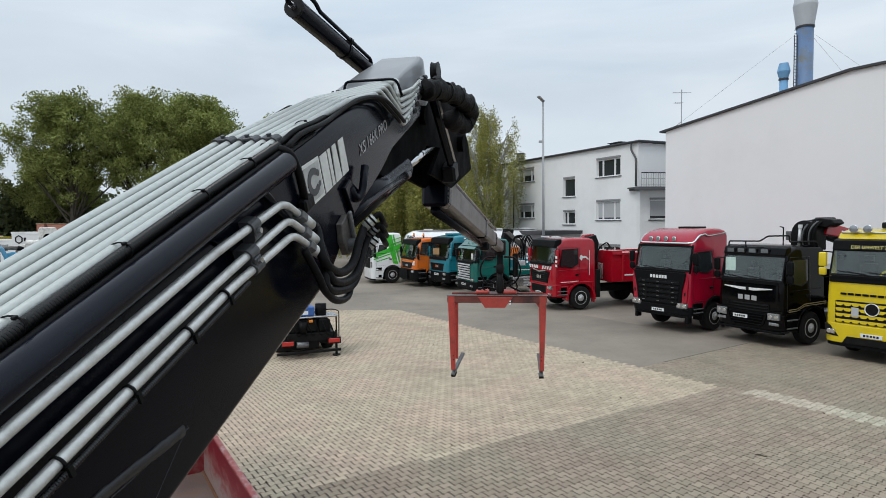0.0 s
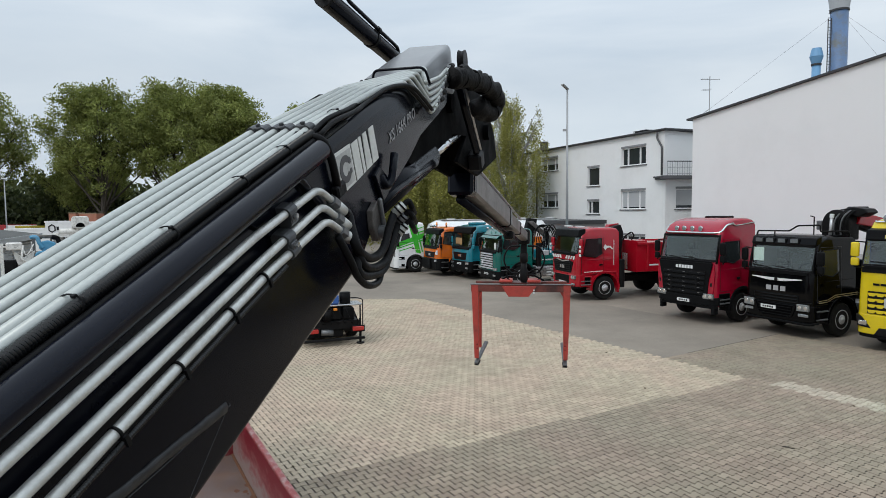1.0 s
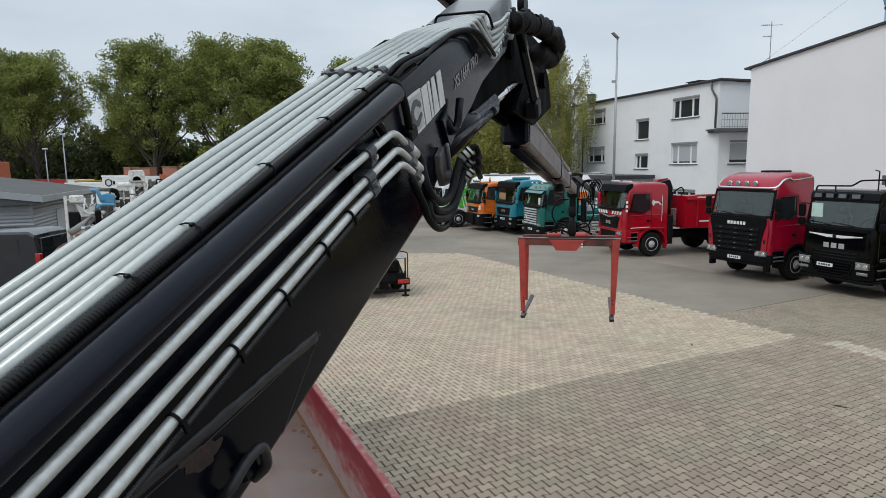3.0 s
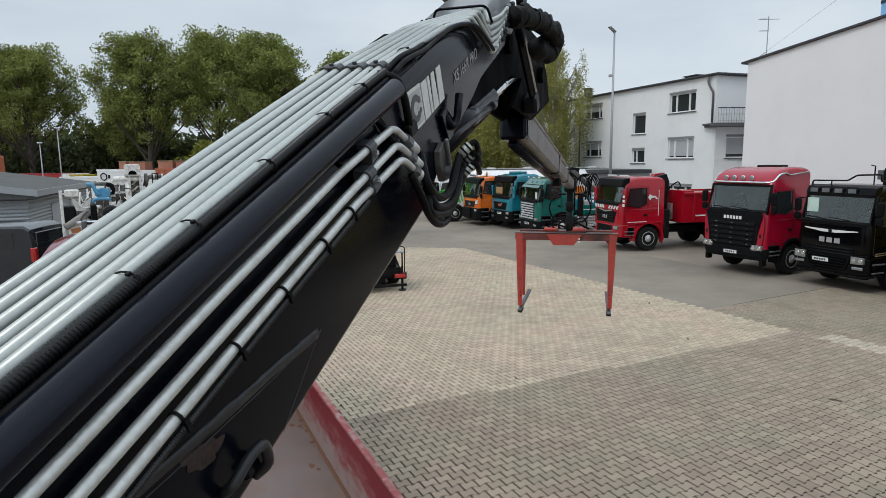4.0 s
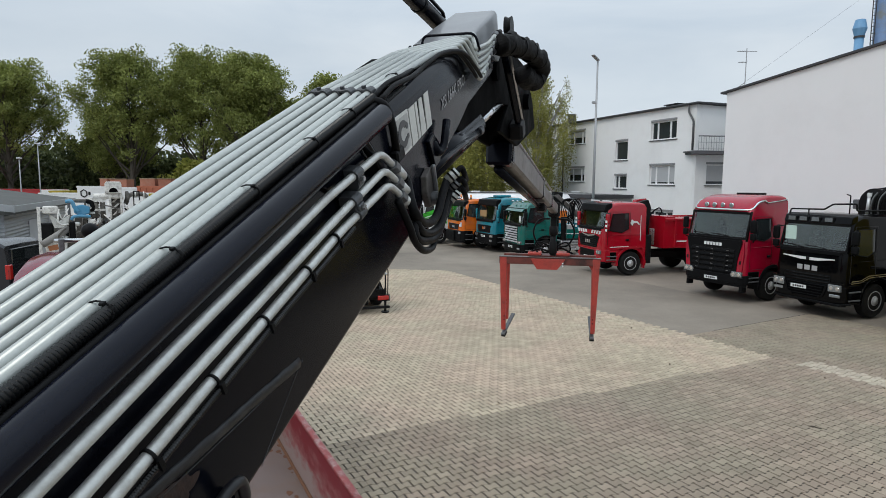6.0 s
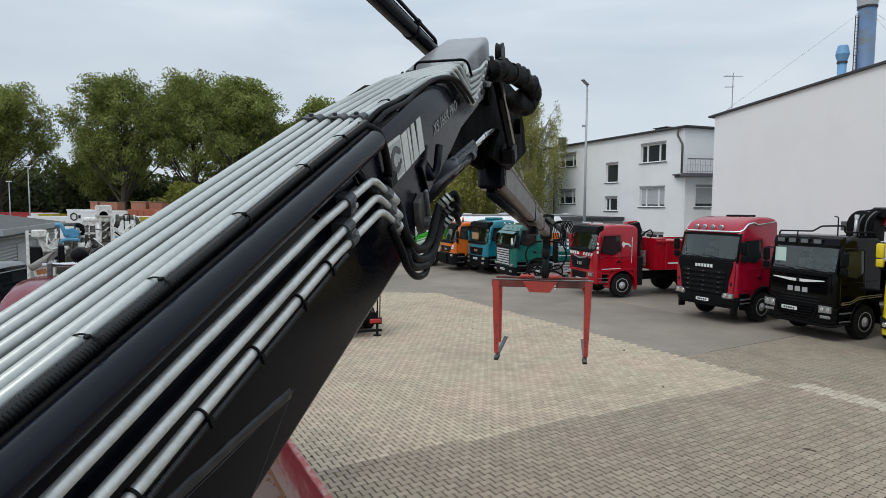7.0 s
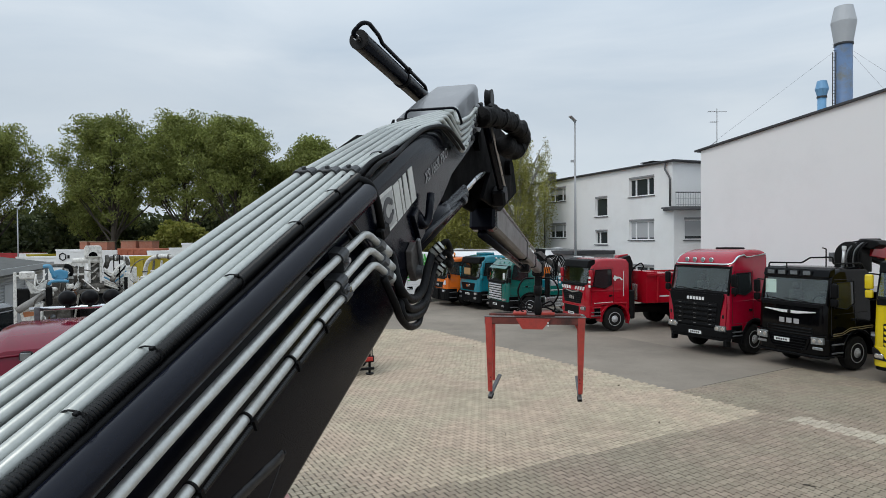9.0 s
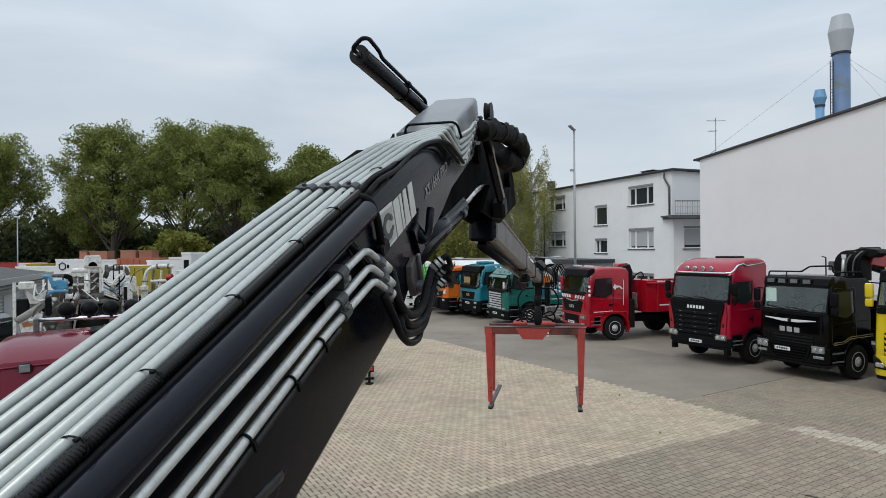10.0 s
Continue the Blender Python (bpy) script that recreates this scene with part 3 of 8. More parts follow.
def build_boom():
    b = thing("loader_crane", BOOM, "black hydraulic loader crane boom carrying bundles of zinc pipes", "crane")
    main = [boom_section(y, -0.30, -0.03, -0.285, 0.182) for y in (-0.45, 0.6, 1.4, 2.08)]
    main += [boom_section(2.32, -0.30, -0.03, -0.20, 0.182), boom_section(2.6, -0.30, -0.03, -0.172, 0.182), boom_section(2.76, -0.30, -0.03, -0.155, 0.165), boom_section(2.95, -0.30, -0.03, -0.12, 0.14), boom_section(3.45, -0.30, -0.03, -0.12, 0.075), boom_section(3.62, -0.29, -0.035, -0.11, 0.04)]
    part("main_boom", section_loft(main), M_BLACK, b, "black painted box boom, scuffed", True).data.set_sharp_from_angle(angle=radians(40))
    # pipes along the top, bent over the head to their fittings
    for i, x in enumerate((-0.2615, -0.2245, -0.186, -0.147, -0.112, -0.084)):
        f = i / 5
        k = Vector((-0.201 + 0.16 * f, 2.56 - 0.035 * f, 0.195))
        top = Vector((-0.024, 3.126 - 0.34 * f, 0.148 + 0.014 * f))
        part("pipe", tube(round_path([(x, -0.45, 0.201), (x, 2.03, 0.201), k], 0.05), (0.0112, 0.0115, 0.0112, 0.0108, 0.0122, 0.0115)[i], seg=18), M_PIPE, b, "zinc-plated hydraulic pipe", True)
        pts = [k - Vector((0, 0.02, 0)), k + Vector((0.004, 0.03, 0.0)), top, (0.006, 3.0 + 0.035 * f, 0.108 - 0.14 * f), (0.012, 3.24 - 0.16 * f, 0.082 - 0.105 * f), (0.012, 3.40 - 0.28 * f, 0.086 - 0.098 * f)]
        part("head_pipe", tube(round_path(pts, 0.022, 5), 0.0092, seg=12), M_PIPE, b, "bent zinc-plated pipe", True)
        e = Vector(pts[-1])
        fit_end = part("end_fitting", rod(e - Vector((0, 0.045, 0.009)), e - Vector((0, 0.012, 0.002)), 0.0135, seg=6), M_PIPE, b, "hexagonal zinc coupling")
        part("coupling_nut", rod(e - Vector((0, 0.006, 0.001)), e + Vector((0.001, 0.022, 0.005)), 0.0155, seg=6), M_DULL, fit_end)
        part("hose_end", rod(e + Vector((0.001, 0.024, 0.005)), e + Vector((0.012, 0.075, 0.002)), 0.0125, seg=10), M_RUBBER, fit_end, "", True)
    # thin black sheet painted in as the shade between and below the pipes
    part("pipe_bed", box(-0.285, -0.45, 0.1825, -0.055, 2.55, 0.1855), M_VOID, b, "black strip standing in for shade under the pipes")
    # pipe clamps
    for xa, xb in ((-0.2615, -0.2245), (-0.186, -0.147), (-0.112, -0.084)):
        saddle = [(xa - 0.019, 0.186)]
        for xc in (xa, xb):
            saddle += [(xc + 0.0162 * math.cos(radians(a)), 0.202 + 0.0162 * math.sin(radians(a))) for a in (175, 145, 115, 90, 65, 35, 15 if xc == xa else 5)]
        saddle += [(xb + 0.019, 0.186)]
        c = part("pipe_clamp", prism(saddle, 2.004, 2.04, "y"), M_CLAMP, b, "grey pipe clamp")
        xm = (xa + xb) / 2
        part("clamp_plate", box(xm - 0.011, 2.007, 0.2075, xm + 0.011, 2.037, 0.2165, 0.002), M_CLAMP, c)
        part("bolt", rod((xm, 2.022, 0.2165), (xm, 2.022, 0.2245), 0.0068, seg=6), M_CLAMP, c)
    # corrugated conduits with cable ties
    run = [Vector((-0.0585, -0.05 + 0.0032 * k, 0.1985 + 0.003 * math.sin(k * 0.015))) for k in range(638)]
    part("conduit", tube(run, 0.0124, seg=24, ribs=0.24), M_CONDUIT, b, "black corrugated cable conduit")
    run = [Vector((-0.0455, -0.05 + 0.0024 * k, 0.1825 + 0.002 * math.sin(k * 0.009 + 1))) for k in range(852)]
    part("conduit", tube(run, 0.0078, seg=16, ribs=0.1), M_RUBBER, b, "", True)
    for dx, z in ((-0.058, 0.199), (-0.038, 0.19)):
        pts = [(dx, 1.99, z), (dx + 0.004, 2.1, z + 0.010), (dx + 0.01, 2.25, z - 0.002), (dx, 2.4, z - 0.008), (dx + 0.012, 2.56, z - 0.004), (dx + 0.03, 2.68, 0.172), (dx + 0.052, 2.78, 0.14), (dx + 0.06, 2.9, 0.06), (dx + 0.06, 3.0, -0.01)]
        part("wrapped_cable", tube(smooth_path(pts, 5), 0.008, seg=9), M_RUBBER, b, "black taped cable", True)
    for y in (0.45, 0.69, 0.936, 1.089, 1.334, 1.6, 1.82, 2.18):
        band = tube([Vector((-0.068 + 0.0265 * math.cos(a), y + 0.006 * math.sin(a), 0.2 + 0.0155 * math.sin(a))) for a in [2 * math.pi * k / 18 for k in range(19)]], 0.0016, seg=5)
        t = part("cable_tie", band, M_RUBBER, b)
        part("tie_head", box(-0.058, y - 0.004, 0.2135, -0.05, y + 0.004, 0.219, 0.001), M_RUBBER, t)
    part("shoulder_tube", rod((-0.014, -0.45, 0.165), (-0.014, 1.93, 0.165), 0.029, seg=28), M_SHOULDER, b, "thick blue-black tube along the boom's shoulder", True).data.set_sharp_from_angle(angle=radians(40))
    # ledge between the conduit and the shoulder
    part("cover_strip", box(-0.052, -0.45, 0.1675, -0.034, 2.2, 0.176, 0.003), mat("oily_black", (0.003, 0.003, 0.0034), 0.5, 0, 0.4, 14, 0.2, (0.012, 0.012, 0.012), 0.8, 22, spec=0.15), b, "dark cover strip")
    # pipes on the right flank
    for i, (z, y_end, ze) in enumerate(((0.112, 1.832, 0.09), (0.057, 1.825, 0.044), (0.025, 1.822, 0.002))):
        r = 0.0102
        x = 0.004 + 0.006 * i
        pts = [(x, -0.45, z + 0.001), (x, 0.6, z + (0.001, 0.007, -0.001)[i]), (x, 1.0, z + (0.005, 0.006, 0.003)[i]), (x, 1.5, z), (x, y_end, ze), (x + 0.004, y_end + 0.055, ze - 0.055), (x + 0.004, y_end + 0.085, ze - 0.085)]
        part("flank_pipe", tube(round_path(pts, 0.045, 6), r, seg=14), M_PIPE_OLD, b, "weathered zinc-plated hydraulic pipe", True)
        p0 = Vector(pts[5])
        d = (Vector(pts[6]) - p0).normalized()
        f = part("hose_fitting", rod(p0 + d * 0.0, p0 + d * 0.035, 0.0175, seg=6), M_DULL, b, "zinc hose coupling")
        part("ferrule", rod(p0 + d * 0.039, p0 + d * 0.088, 0.0165, seg=14), M_PIPE_OLD, f, "crimped ferrule", True)
        q = p0 + d * 0.10
        f = i / 2
        loop = (((1.916, -0.125), (2.0, -0.212), (2.112, -0.242), (2.208, -0.204)), ((1.929, -0.183), (2.007, -0.252), (2.128, -0.286), (2.226, -0.249)), ((1.897, -0.201), (1.972, -0.259), (2.085, -0.302), (2.189, -0.281)))[i]
        e = Vector((0.042, (2.271, 2.291, 2.275)[i], (-0.183, -0.227, -0.263)[i]))
        lift = (Vector((0.034, 0.024, 0.025)), Vector((0.03, 0.012, 0.026)), Vector((0.026, 0.024, 0.028)))[i]
        hose = [q, q + d * 0.03] + [Vector((0.042, y, z)) for y, z in loop] + [e, e + lift * 0.15]
        part("hose", tube(smooth_path(hose, 7), 0.0142, seg=12), M_RUBBER, b, "black rubber hose in a hanging loop", True)
        g = part("upper_ferrule", rod(e, e + lift, 0.0172, seg=14), M_PIPE if i != 1 else M_DULL, b, "crimped zinc ferrule", True)
        for j in range(2):
            h = e + lift * (0.3 + 0.4 * j)
            part("ring", rod(h, h + lift * 0.14, 0.0192, seg=14), M_RUBBER, g)
        tip = e + lift
        part("stub", tube(round_path([tip, tip + lift * 0.45, tip + Vector((0.022, 0.01, -0.012)), tip + Vector((0.012, 0.06, -0.06))], 0.012), 0.0105), M_RUBBER, g)
    thin = [(0.024, 1.85, -0.06), (0.04, 1.866, -0.15), (0.042, 1.88, -0.201), (0.042, 1.923, -0.259), (0.042, 1.974, -0.296), (0.042, 2.031, -0.315), (0.042, 2.075, -0.298)]
    part("thin_hose", tube(smooth_path(thin, 7), 0.0115, seg=10), M_RUBBER, b, "thin black hose", True)
    part("thin_hose", tube([(0.023, 0.2 + 0.0022 * k, 0.0065 - 0.0015 * math.sin(k * 0.012)) for k in range(620)], 0.0062, seg=12, ribs=0.16), M_CONDUIT, b, "thin black corrugated cable under the pipes")
    for y in (0.45, 0.846, 0.999, 1.158, 1.33, 1.47):
        t = part("cable_tie", moved(lathe([(-0.002, 0.0122), (-0.002, 0.0134), (0.002, 0.0134), (0.002, 0.0122), (-0.002, 0.0122)], 16, "y"), Matrix.Translation((0.017, y, 0.0262 + (0.0 if y < 0.7 else 0.001)))), M_RUBBER, b)
        part("tie_head", box(0.03, y - 0.004, 0.004, 0.036, y + 0.004, 0.024), M_RUBBER, t)
    # clamp block that holds the flank pipes
    for y, centres in ((1.66, ((0.004, 0.102), (0.001, 0.078))), (1.615, ((0.010, 0.0525), (0.016, 0.0175)))):
        edge = [(-0.022, centres[0][1] + 0.017)]
        for cx, cz in centres:
            edge += [(cx + 0.0158 * math.cos(radians(a)), cz + 0.0158 * math.sin(radians(a))) for a in (80, 50, 20, -10, -40, -60)]
        edge += [(-0.022, centres[1][1] - 0.017)]
        c = part("flank_clamp", moved(prism(edge, -0.019, 0.019, "y"), Matrix.Translation((0, y, 0))), M_CLAMP, b, "grey pipe clamp")
        cx, cz = (centres[0][0] + centres[1][0]) / 2, (centres[0][1] + centres[1][1]) / 2
        part("clamp_plate", box(cx + 0.004, y - 0.015, cz - 0.011, cx + 0.0155, y + 0.015, cz + 0.009, 0.002), M_CLAMP, c)
        part("bolt", rod((cx + 0.0158, y, cz), (cx + 0.024, y, cz), 0.007, seg=6), M_STEEL, c)
    part("bracket", prism([(1.5, 0.155), (1.60, 0.175), (1.75, 0.165), (1.78, 0.10), (1.72, 0.03), (1.6, 0.06)], -0.028, -0.018, "x", 0.003), M_BLACK, b, "black mounting bracket")
    part("bracket_edge", tube(round_path([(-0.015, 1.42, 0.15), (-0.01, 1.62, 0.168), (-0.01, 1.76, 0.16), (-0.012, 1.86, 0.02)], 0.04), 0.014, seg=8), M_BLACK, b, "", True)
    # strap
    part("strap", tube(round_path([(-0.1, 1.97, 0.2), (-0.02, 1.975, 0.188), (-0.012, 1.985, 0.12), (-0.014, 1.99, 0.03)], 0.03), 0.012, seg=8), M_RUBBER, b, "black strap round the boom", True)
    part("strap_foot", box(-0.028, 1.965, 0.0, -0.002, 2.03, 0.04, 0.006), M_RUBBER, b)
    # rib and lifting lug on the flank
    bead = tube(smooth_path([(0, 0.4, 0.05), (0, 0.78, -0.055), (0, 1.007, -0.112), (0, 1.121, -0.139), (0, 1.285, -0.184)], 8), 0.0125, seg=12)
    for v in bead.verts:
        v.co += Vector((0, 0.6, 0.8)) * noise.noise(v.co * 60) * 0.0025
        v.co.x = -0.031 + v.co.x * (0.55 + 0.25 * noise.noise(v.co * 35))
    part("weld_bead", bead, mat("scuffed_black", (0.014, 0.014, 0.0155), 0.4, 0, 0.5, 14, 0.02, (0.045, 0.045, 0.047), 0.6, 18, spec=0.4), b, "long scuffed weld bead", True)
    part("scratch", tube(smooth_path([(-0.03, 0.4, 0.03), (-0.03, 0.78, -0.075), (-0.03, 1.007, -0.129), (-0.03, 1.13, -0.156), (-0.03, 1.3, -0.19)], 6), 0.0016, seg=6), M_WORN, b, "pale scratch along the weld")
    part("scratch", tube([(-0.03, 1.3, -0.184), (-0.03, 1.2, -0.225), (-0.03, 1.08, -0.275)], 0.0009, seg=5), M_WORN, b)
    rng = random.Random(12)
    blot = []
    for k in range(40):
        a = 2 * math.pi * k / 40
        f = 0.95 + 0.16 * math.sin(3 * a + 0.6) + 0.1 * math.sin(5 * a + 2) + 0.07 * math.sin(9 * a) + 0.05 * rng.random()
        blot.append((0.892 + 0.046 * f * math.cos(a), -0.118 - 0.0175 * math.cos(a) + 0.024 * f * math.sin(a)))
    part("rust_patch", prism(blot, -0.0297, -0.0288, "x"), mat("dark_rust", (0.03, 0.015, 0.010), 0.85, 0, 0.5, 24, 0.3, (0.006, 0.005, 0.005), 0.95, 34), b, "rusty bare patch")
    hook = round_path([(-0.028, 0.885, -0.215), (-0.004, 0.892, -0.2), (0.008, 0.945, -0.178), (0.01, 0.985, -0.186), (0.004, 0.985, -0.245), (-0.028, 0.97, -0.27)], 0.022)
    part("hook", tube(hook, 0.0108, seg=12), M_WORN, b, "bent black rope hook", True)
    part("hook_lug", box(-0.0295, 0.94, -0.25, -0.014, 0.985, -0.215, 0.005), M_BLACK, b)
    # sign and lettering
    face = Matrix(((0, 0, 1, -0.0275), (1, 0, 0, 0), (0, 1, 0, 0), (0, 0, 0, 1)))
    sign = part("sign_plate", prism([(2.025, -0.014), (2.162, -0.018), (2.162, 0.11), (2.03, 0.118)], -0.0295, -0.0262, "x", 0.001), M_CREAM, b, "cream sign plate with a dark emblem")
    part("sign_inset", prism([(2.034, -0.004), (2.153, -0.008), (2.153, 0.1), (2.038, 0.107)], -0.026, -0.0252, "x"), mat("sign_grey", (0.42, 0.42, 0.40), 0.5, 0, 0.12, 30, 0, (0.12, 0.12, 0.12), 0.4, 20), sign)
    arc = [radians(40 + 19 * k) for k in range(16)]
    ring = prism([(2.094 + 0.046 * math.cos(a), 0.05 + 0.043 * math.sin(a)) for a in arc] + [(2.094 + 0.023 * math.cos(a), 0.05 + 0.022 * math.sin(a)) for a in arc[::-1]], -0.025, -0.0238, "x")
    M_SIGNDARK = mat("sign_dark", (0.03, 0.031, 0.035), 0.4)
    part("emblem", ring, M_SIGNDARK, sign, "round dark emblem")
    for yc, zc, rr in ((2.131, 0.066, 0.011), (2.133, 0.032, 0.009)):
        part("emblem_dot", prism([(yc + rr * math.cos(k * 0.6283), zc + rr * math.sin(k * 0.6283)) for k in range(10)], -0.025, -0.0238, "x"), M_SIGNDARK, sign)
    for x0, x1, lean in ((2.172, 2.228, 0), (2.237, 2.259, 0), (2.267, 2.324, 0.012), (2.333, 2.392, 0.005)):
        part("maker_mark", prism([(x0, -0.018), (x1, -0.018), (x1 - lean, 0.104), (x0 + lean, 0.104)], -0.0296, -0.0268, "x"), M_CREAM, b, "raised cream block")
    letters("type_writing", "XS 166K PRO", 0.061, 0.0008, mat("faded_lettering", (0.30, 0.30, 0.30), 0.6), b, Matrix.Translation((0.0, 2.71, 0.008)) @ face, "faded grey type lettering", 0.12, 1.05)
    # handle and lug
    part("guide_horn", tube(round_path([(-0.022, 2.36, -0.075), (-0.008, 2.37, -0.125), (0.0, 2.42, -0.11), (0.0, 2.485, -0.035)], 0.03), 0.0155, seg=9), M_BLACK, b, "curved black guide horn", True)
    part("horn_plate", prism([(2.30, -0.05), (2.36, -0.04), (2.42, -0.10), (2.40, -0.16), (2.34, -0.165)], -0.0295, -0.014, "x", 0.004), M_BLACK, b)
    worn = mat("worn_boss", (0.10, 0.09, 0.082), 0.5, 0.2, 0.4, 16, 0.1, (0.03, 0.027, 0.025), 0.7, 12)
    lug = part("pin_lug", prism([(2.2, -0.14), (2.26, -0.13), (2.285, -0.18), (2.28, -0.24), (2.245, -0.27), (2.2, -0.255), (2.185, -0.2)], -0.0295, -0.006, "x", 0.004), worn, b, "worn lug plate with bare metal edges")
    part("lug_pin", rod((-0.006, 2.235, -0.235), (0.016, 2.235, -0.235), 0.024, seg=18), M_DULL, lug, "steel pin")
    part("lug_rib", moved(box(-0.006, 2.252, -0.225, 0.008, 2.272, -0.12, 0.004), Matrix()), M_DULL, lug)
    # lift cylinder under the boom head
    part("jib_cylinder", rod((-0.095, 2.35, -0.19), (-0.095, 3.22, -0.30), 0.068, seg=24), M_BLACK, b, "black hydraulic cylinder", True)
    part("piston_rod", rod((-0.095, 3.2, -0.297), (-0.095, 3.95, -0.40), 0.034, seg=18), M_CHROME, b, "shiny piston rod", True)
    part("under_pipe", tube([(-0.04, 2.35, -0.185), (-0.035, 2.523, -0.2), (-0.035, 2.774, -0.238), (-0.035, 3.09, -0.292)], 0.016, seg=12), M_BLACK, b, "", True)
    part("pipe_knob", rod((-0.035, 3.08, -0.29), (-0.035, 3.13, -0.299), 0.023, seg=14), M_CLAMP, b)
    # head: hump, guard frame, side cheeks
    part("head_hump", section_loft([boom_section(3.03, -0.285, -0.035, 0.06, 0.138, 0.01), boom_section(3.3, -0.272, -0.03, 0.0, 0.155, 0.014), boom_section(3.64, -0.255, -0.025, -0.1, 0.166, 0.02), boom_section(3.69, -0.25, -0.03, -0.1, 0.15, 0.02), boom_section(3.72, -0.24, -0.04, -0.1, 0.09, 0.02)]), paint("head_grey", (0.20, 0.205, 0.215), 0.35, 0.2), b, "grey worn head cover", True).data.set_sharp_from_angle(angle=radians(30))
    part("guard_frame", tube(round_path([(-0.235, 3.0, 0.12), (-0.23, 3.02, 0.172), (0.005, 3.02, 0.172), (0.02, 3.02, 0.10)], 0.03), 0.0058, seg=8), M_BLACK, b, "bent black guard bar", True)
    part("head_plate", prism([(2.55, -0.02), (3.05, 0.13), (3.0, 0.02), (2.7, -0.05)], -0.309, -0.299, "x"), M_BLACK, b)
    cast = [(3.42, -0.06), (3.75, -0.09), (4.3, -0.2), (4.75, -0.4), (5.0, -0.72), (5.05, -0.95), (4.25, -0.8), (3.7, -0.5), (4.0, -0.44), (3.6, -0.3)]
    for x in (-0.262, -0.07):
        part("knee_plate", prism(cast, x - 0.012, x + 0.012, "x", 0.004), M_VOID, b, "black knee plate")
    # solid fills, black in place of the shade inside knee and head
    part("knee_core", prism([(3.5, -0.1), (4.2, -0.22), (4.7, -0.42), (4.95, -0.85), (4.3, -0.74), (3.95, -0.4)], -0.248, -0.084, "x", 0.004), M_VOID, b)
    part("head_core", prism([(2.75, -0.15), (3.42, -0.08), (3.62, -0.10), (3.62, -0.32), (3.2, -0.28), (2.85, -0.22)], -0.22, -0.05, "x", 0.004), M_VOID, b, "filler coloured black for the shade inside the head")
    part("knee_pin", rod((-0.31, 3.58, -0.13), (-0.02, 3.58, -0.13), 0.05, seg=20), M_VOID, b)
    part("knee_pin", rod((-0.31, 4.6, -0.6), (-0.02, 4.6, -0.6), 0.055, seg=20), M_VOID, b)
    part("sheave", moved(lathe([(-0.018, 0.03), (-0.018, 0.058), (0, 0.05), (0.018, 0.058), (0.018, 0.03)], 24, "x"), Matrix.Translation((0.022, 3.72, 0.062))), M_DARK, b, "small dark pulley")
    for x, y, wd in ((0.0, 3.66, 0.026), (0.012, 3.74, 0.014)):
        bar = rod((x, y, -0.06), (x, y + 0.34, -0.58), wd * 0.7, seg=4)
        part("link_bar", bar, M_STEEL if wd < 0.02 else M_BLACK, b, "flat link bar")
    part("bracket_block", box(-0.06, 3.95, -0.66, 0.03, 4.08, -0.55, 0.015), M_DARK, b)
    # hose bundle in a wrap
    wrap = [(0.042, 3.36, 0.05), (0.075, 3.45, 0.03), (0.11, 3.56, -0.015), (0.145, 3.67, -0.068), (0.172, 3.78, -0.14), (0.168, 3.84, -0.205), (0.142, 3.79, -0.24), (0.11, 3.71, -0.215), (0.095, 3.66, -0.155)]
    pts = smooth_path(wrap, 6)
    bun = bmesh.new()
    tube(pts, 0.05, bun, 22)
    for v in bun.verts:
        n = noise.noise(v.co * 19) * 0.022 + noise.noise(v.co * 47) * 0.012
        v.co += Vector((0.4, 0.3, 0.8)).normalized() * n
    part("wrapped_hose", bun, M_FABRIC, b, "hose bundle in a black fabric wrap", True)
    for k in (5, 11, 17, 23, 29, 35):
        d = (pts[k + 1] - pts[k]).normalized()
        part("wrap_band", rod(pts[k] - d * 0.012, pts[k] + d * 0.008, 0.0535, seg=18), M_RUBBER, b)
    # cylinder that stands out above the head
    cap, root = Vector((-0.395, 3.02, 0.487)), Vector((-0.345, 3.72, 0.09))
    d = (root - cap).normalized()
    n = (Vector((0.62, 0, 0.78)) - d * Vector((0.62, 0, 0.78)).dot(d)).normalized()
    part("upper_cylinder", rod(cap, root, 0.043, seg=28), M_BLACK, b, "black hydraulic cylinder pointing upwards", True).data.set_sharp_from_angle(angle=radians(40))
    part("cylinder_cap", rod(cap - d * 0.014, cap - d * 0.0005, 0.0442, seg=28), M_DARK, b)
    part("cap_port", rod(cap - d * 0.035, cap - d * 0.014, 0.014, seg=6), M_STEEL, b)
    line = [cap - d * 0.03, cap - d * 0.075, cap - d * 0.07 + n * 0.06, cap - d * 0.03 + n * 0.08, cap + d * 0.09 + n * 0.072, cap + d * 0.14 + n * 0.058, cap + d * 0.72 + n * 0.054, cap + d * 0.76 + n * 0.04]
    part("cylinder_pipe", tube(round_path(line, 0.03), 0.0095, seg=8), M_BLACK, b, "thin pipe along the cylinder", True)
    band = rod(cap + d * 0.46, cap + d * 0.485, 0.0465, seg=24)
    part("pipe_band", band, M_RUBBER, b)
    part("band_clip", rod(cap + d * 0.46 + n * 0.053, cap + d * 0.485 + n * 0.053, 0.016, seg=8), M_RUBBER, b)
    return b


build_boom()


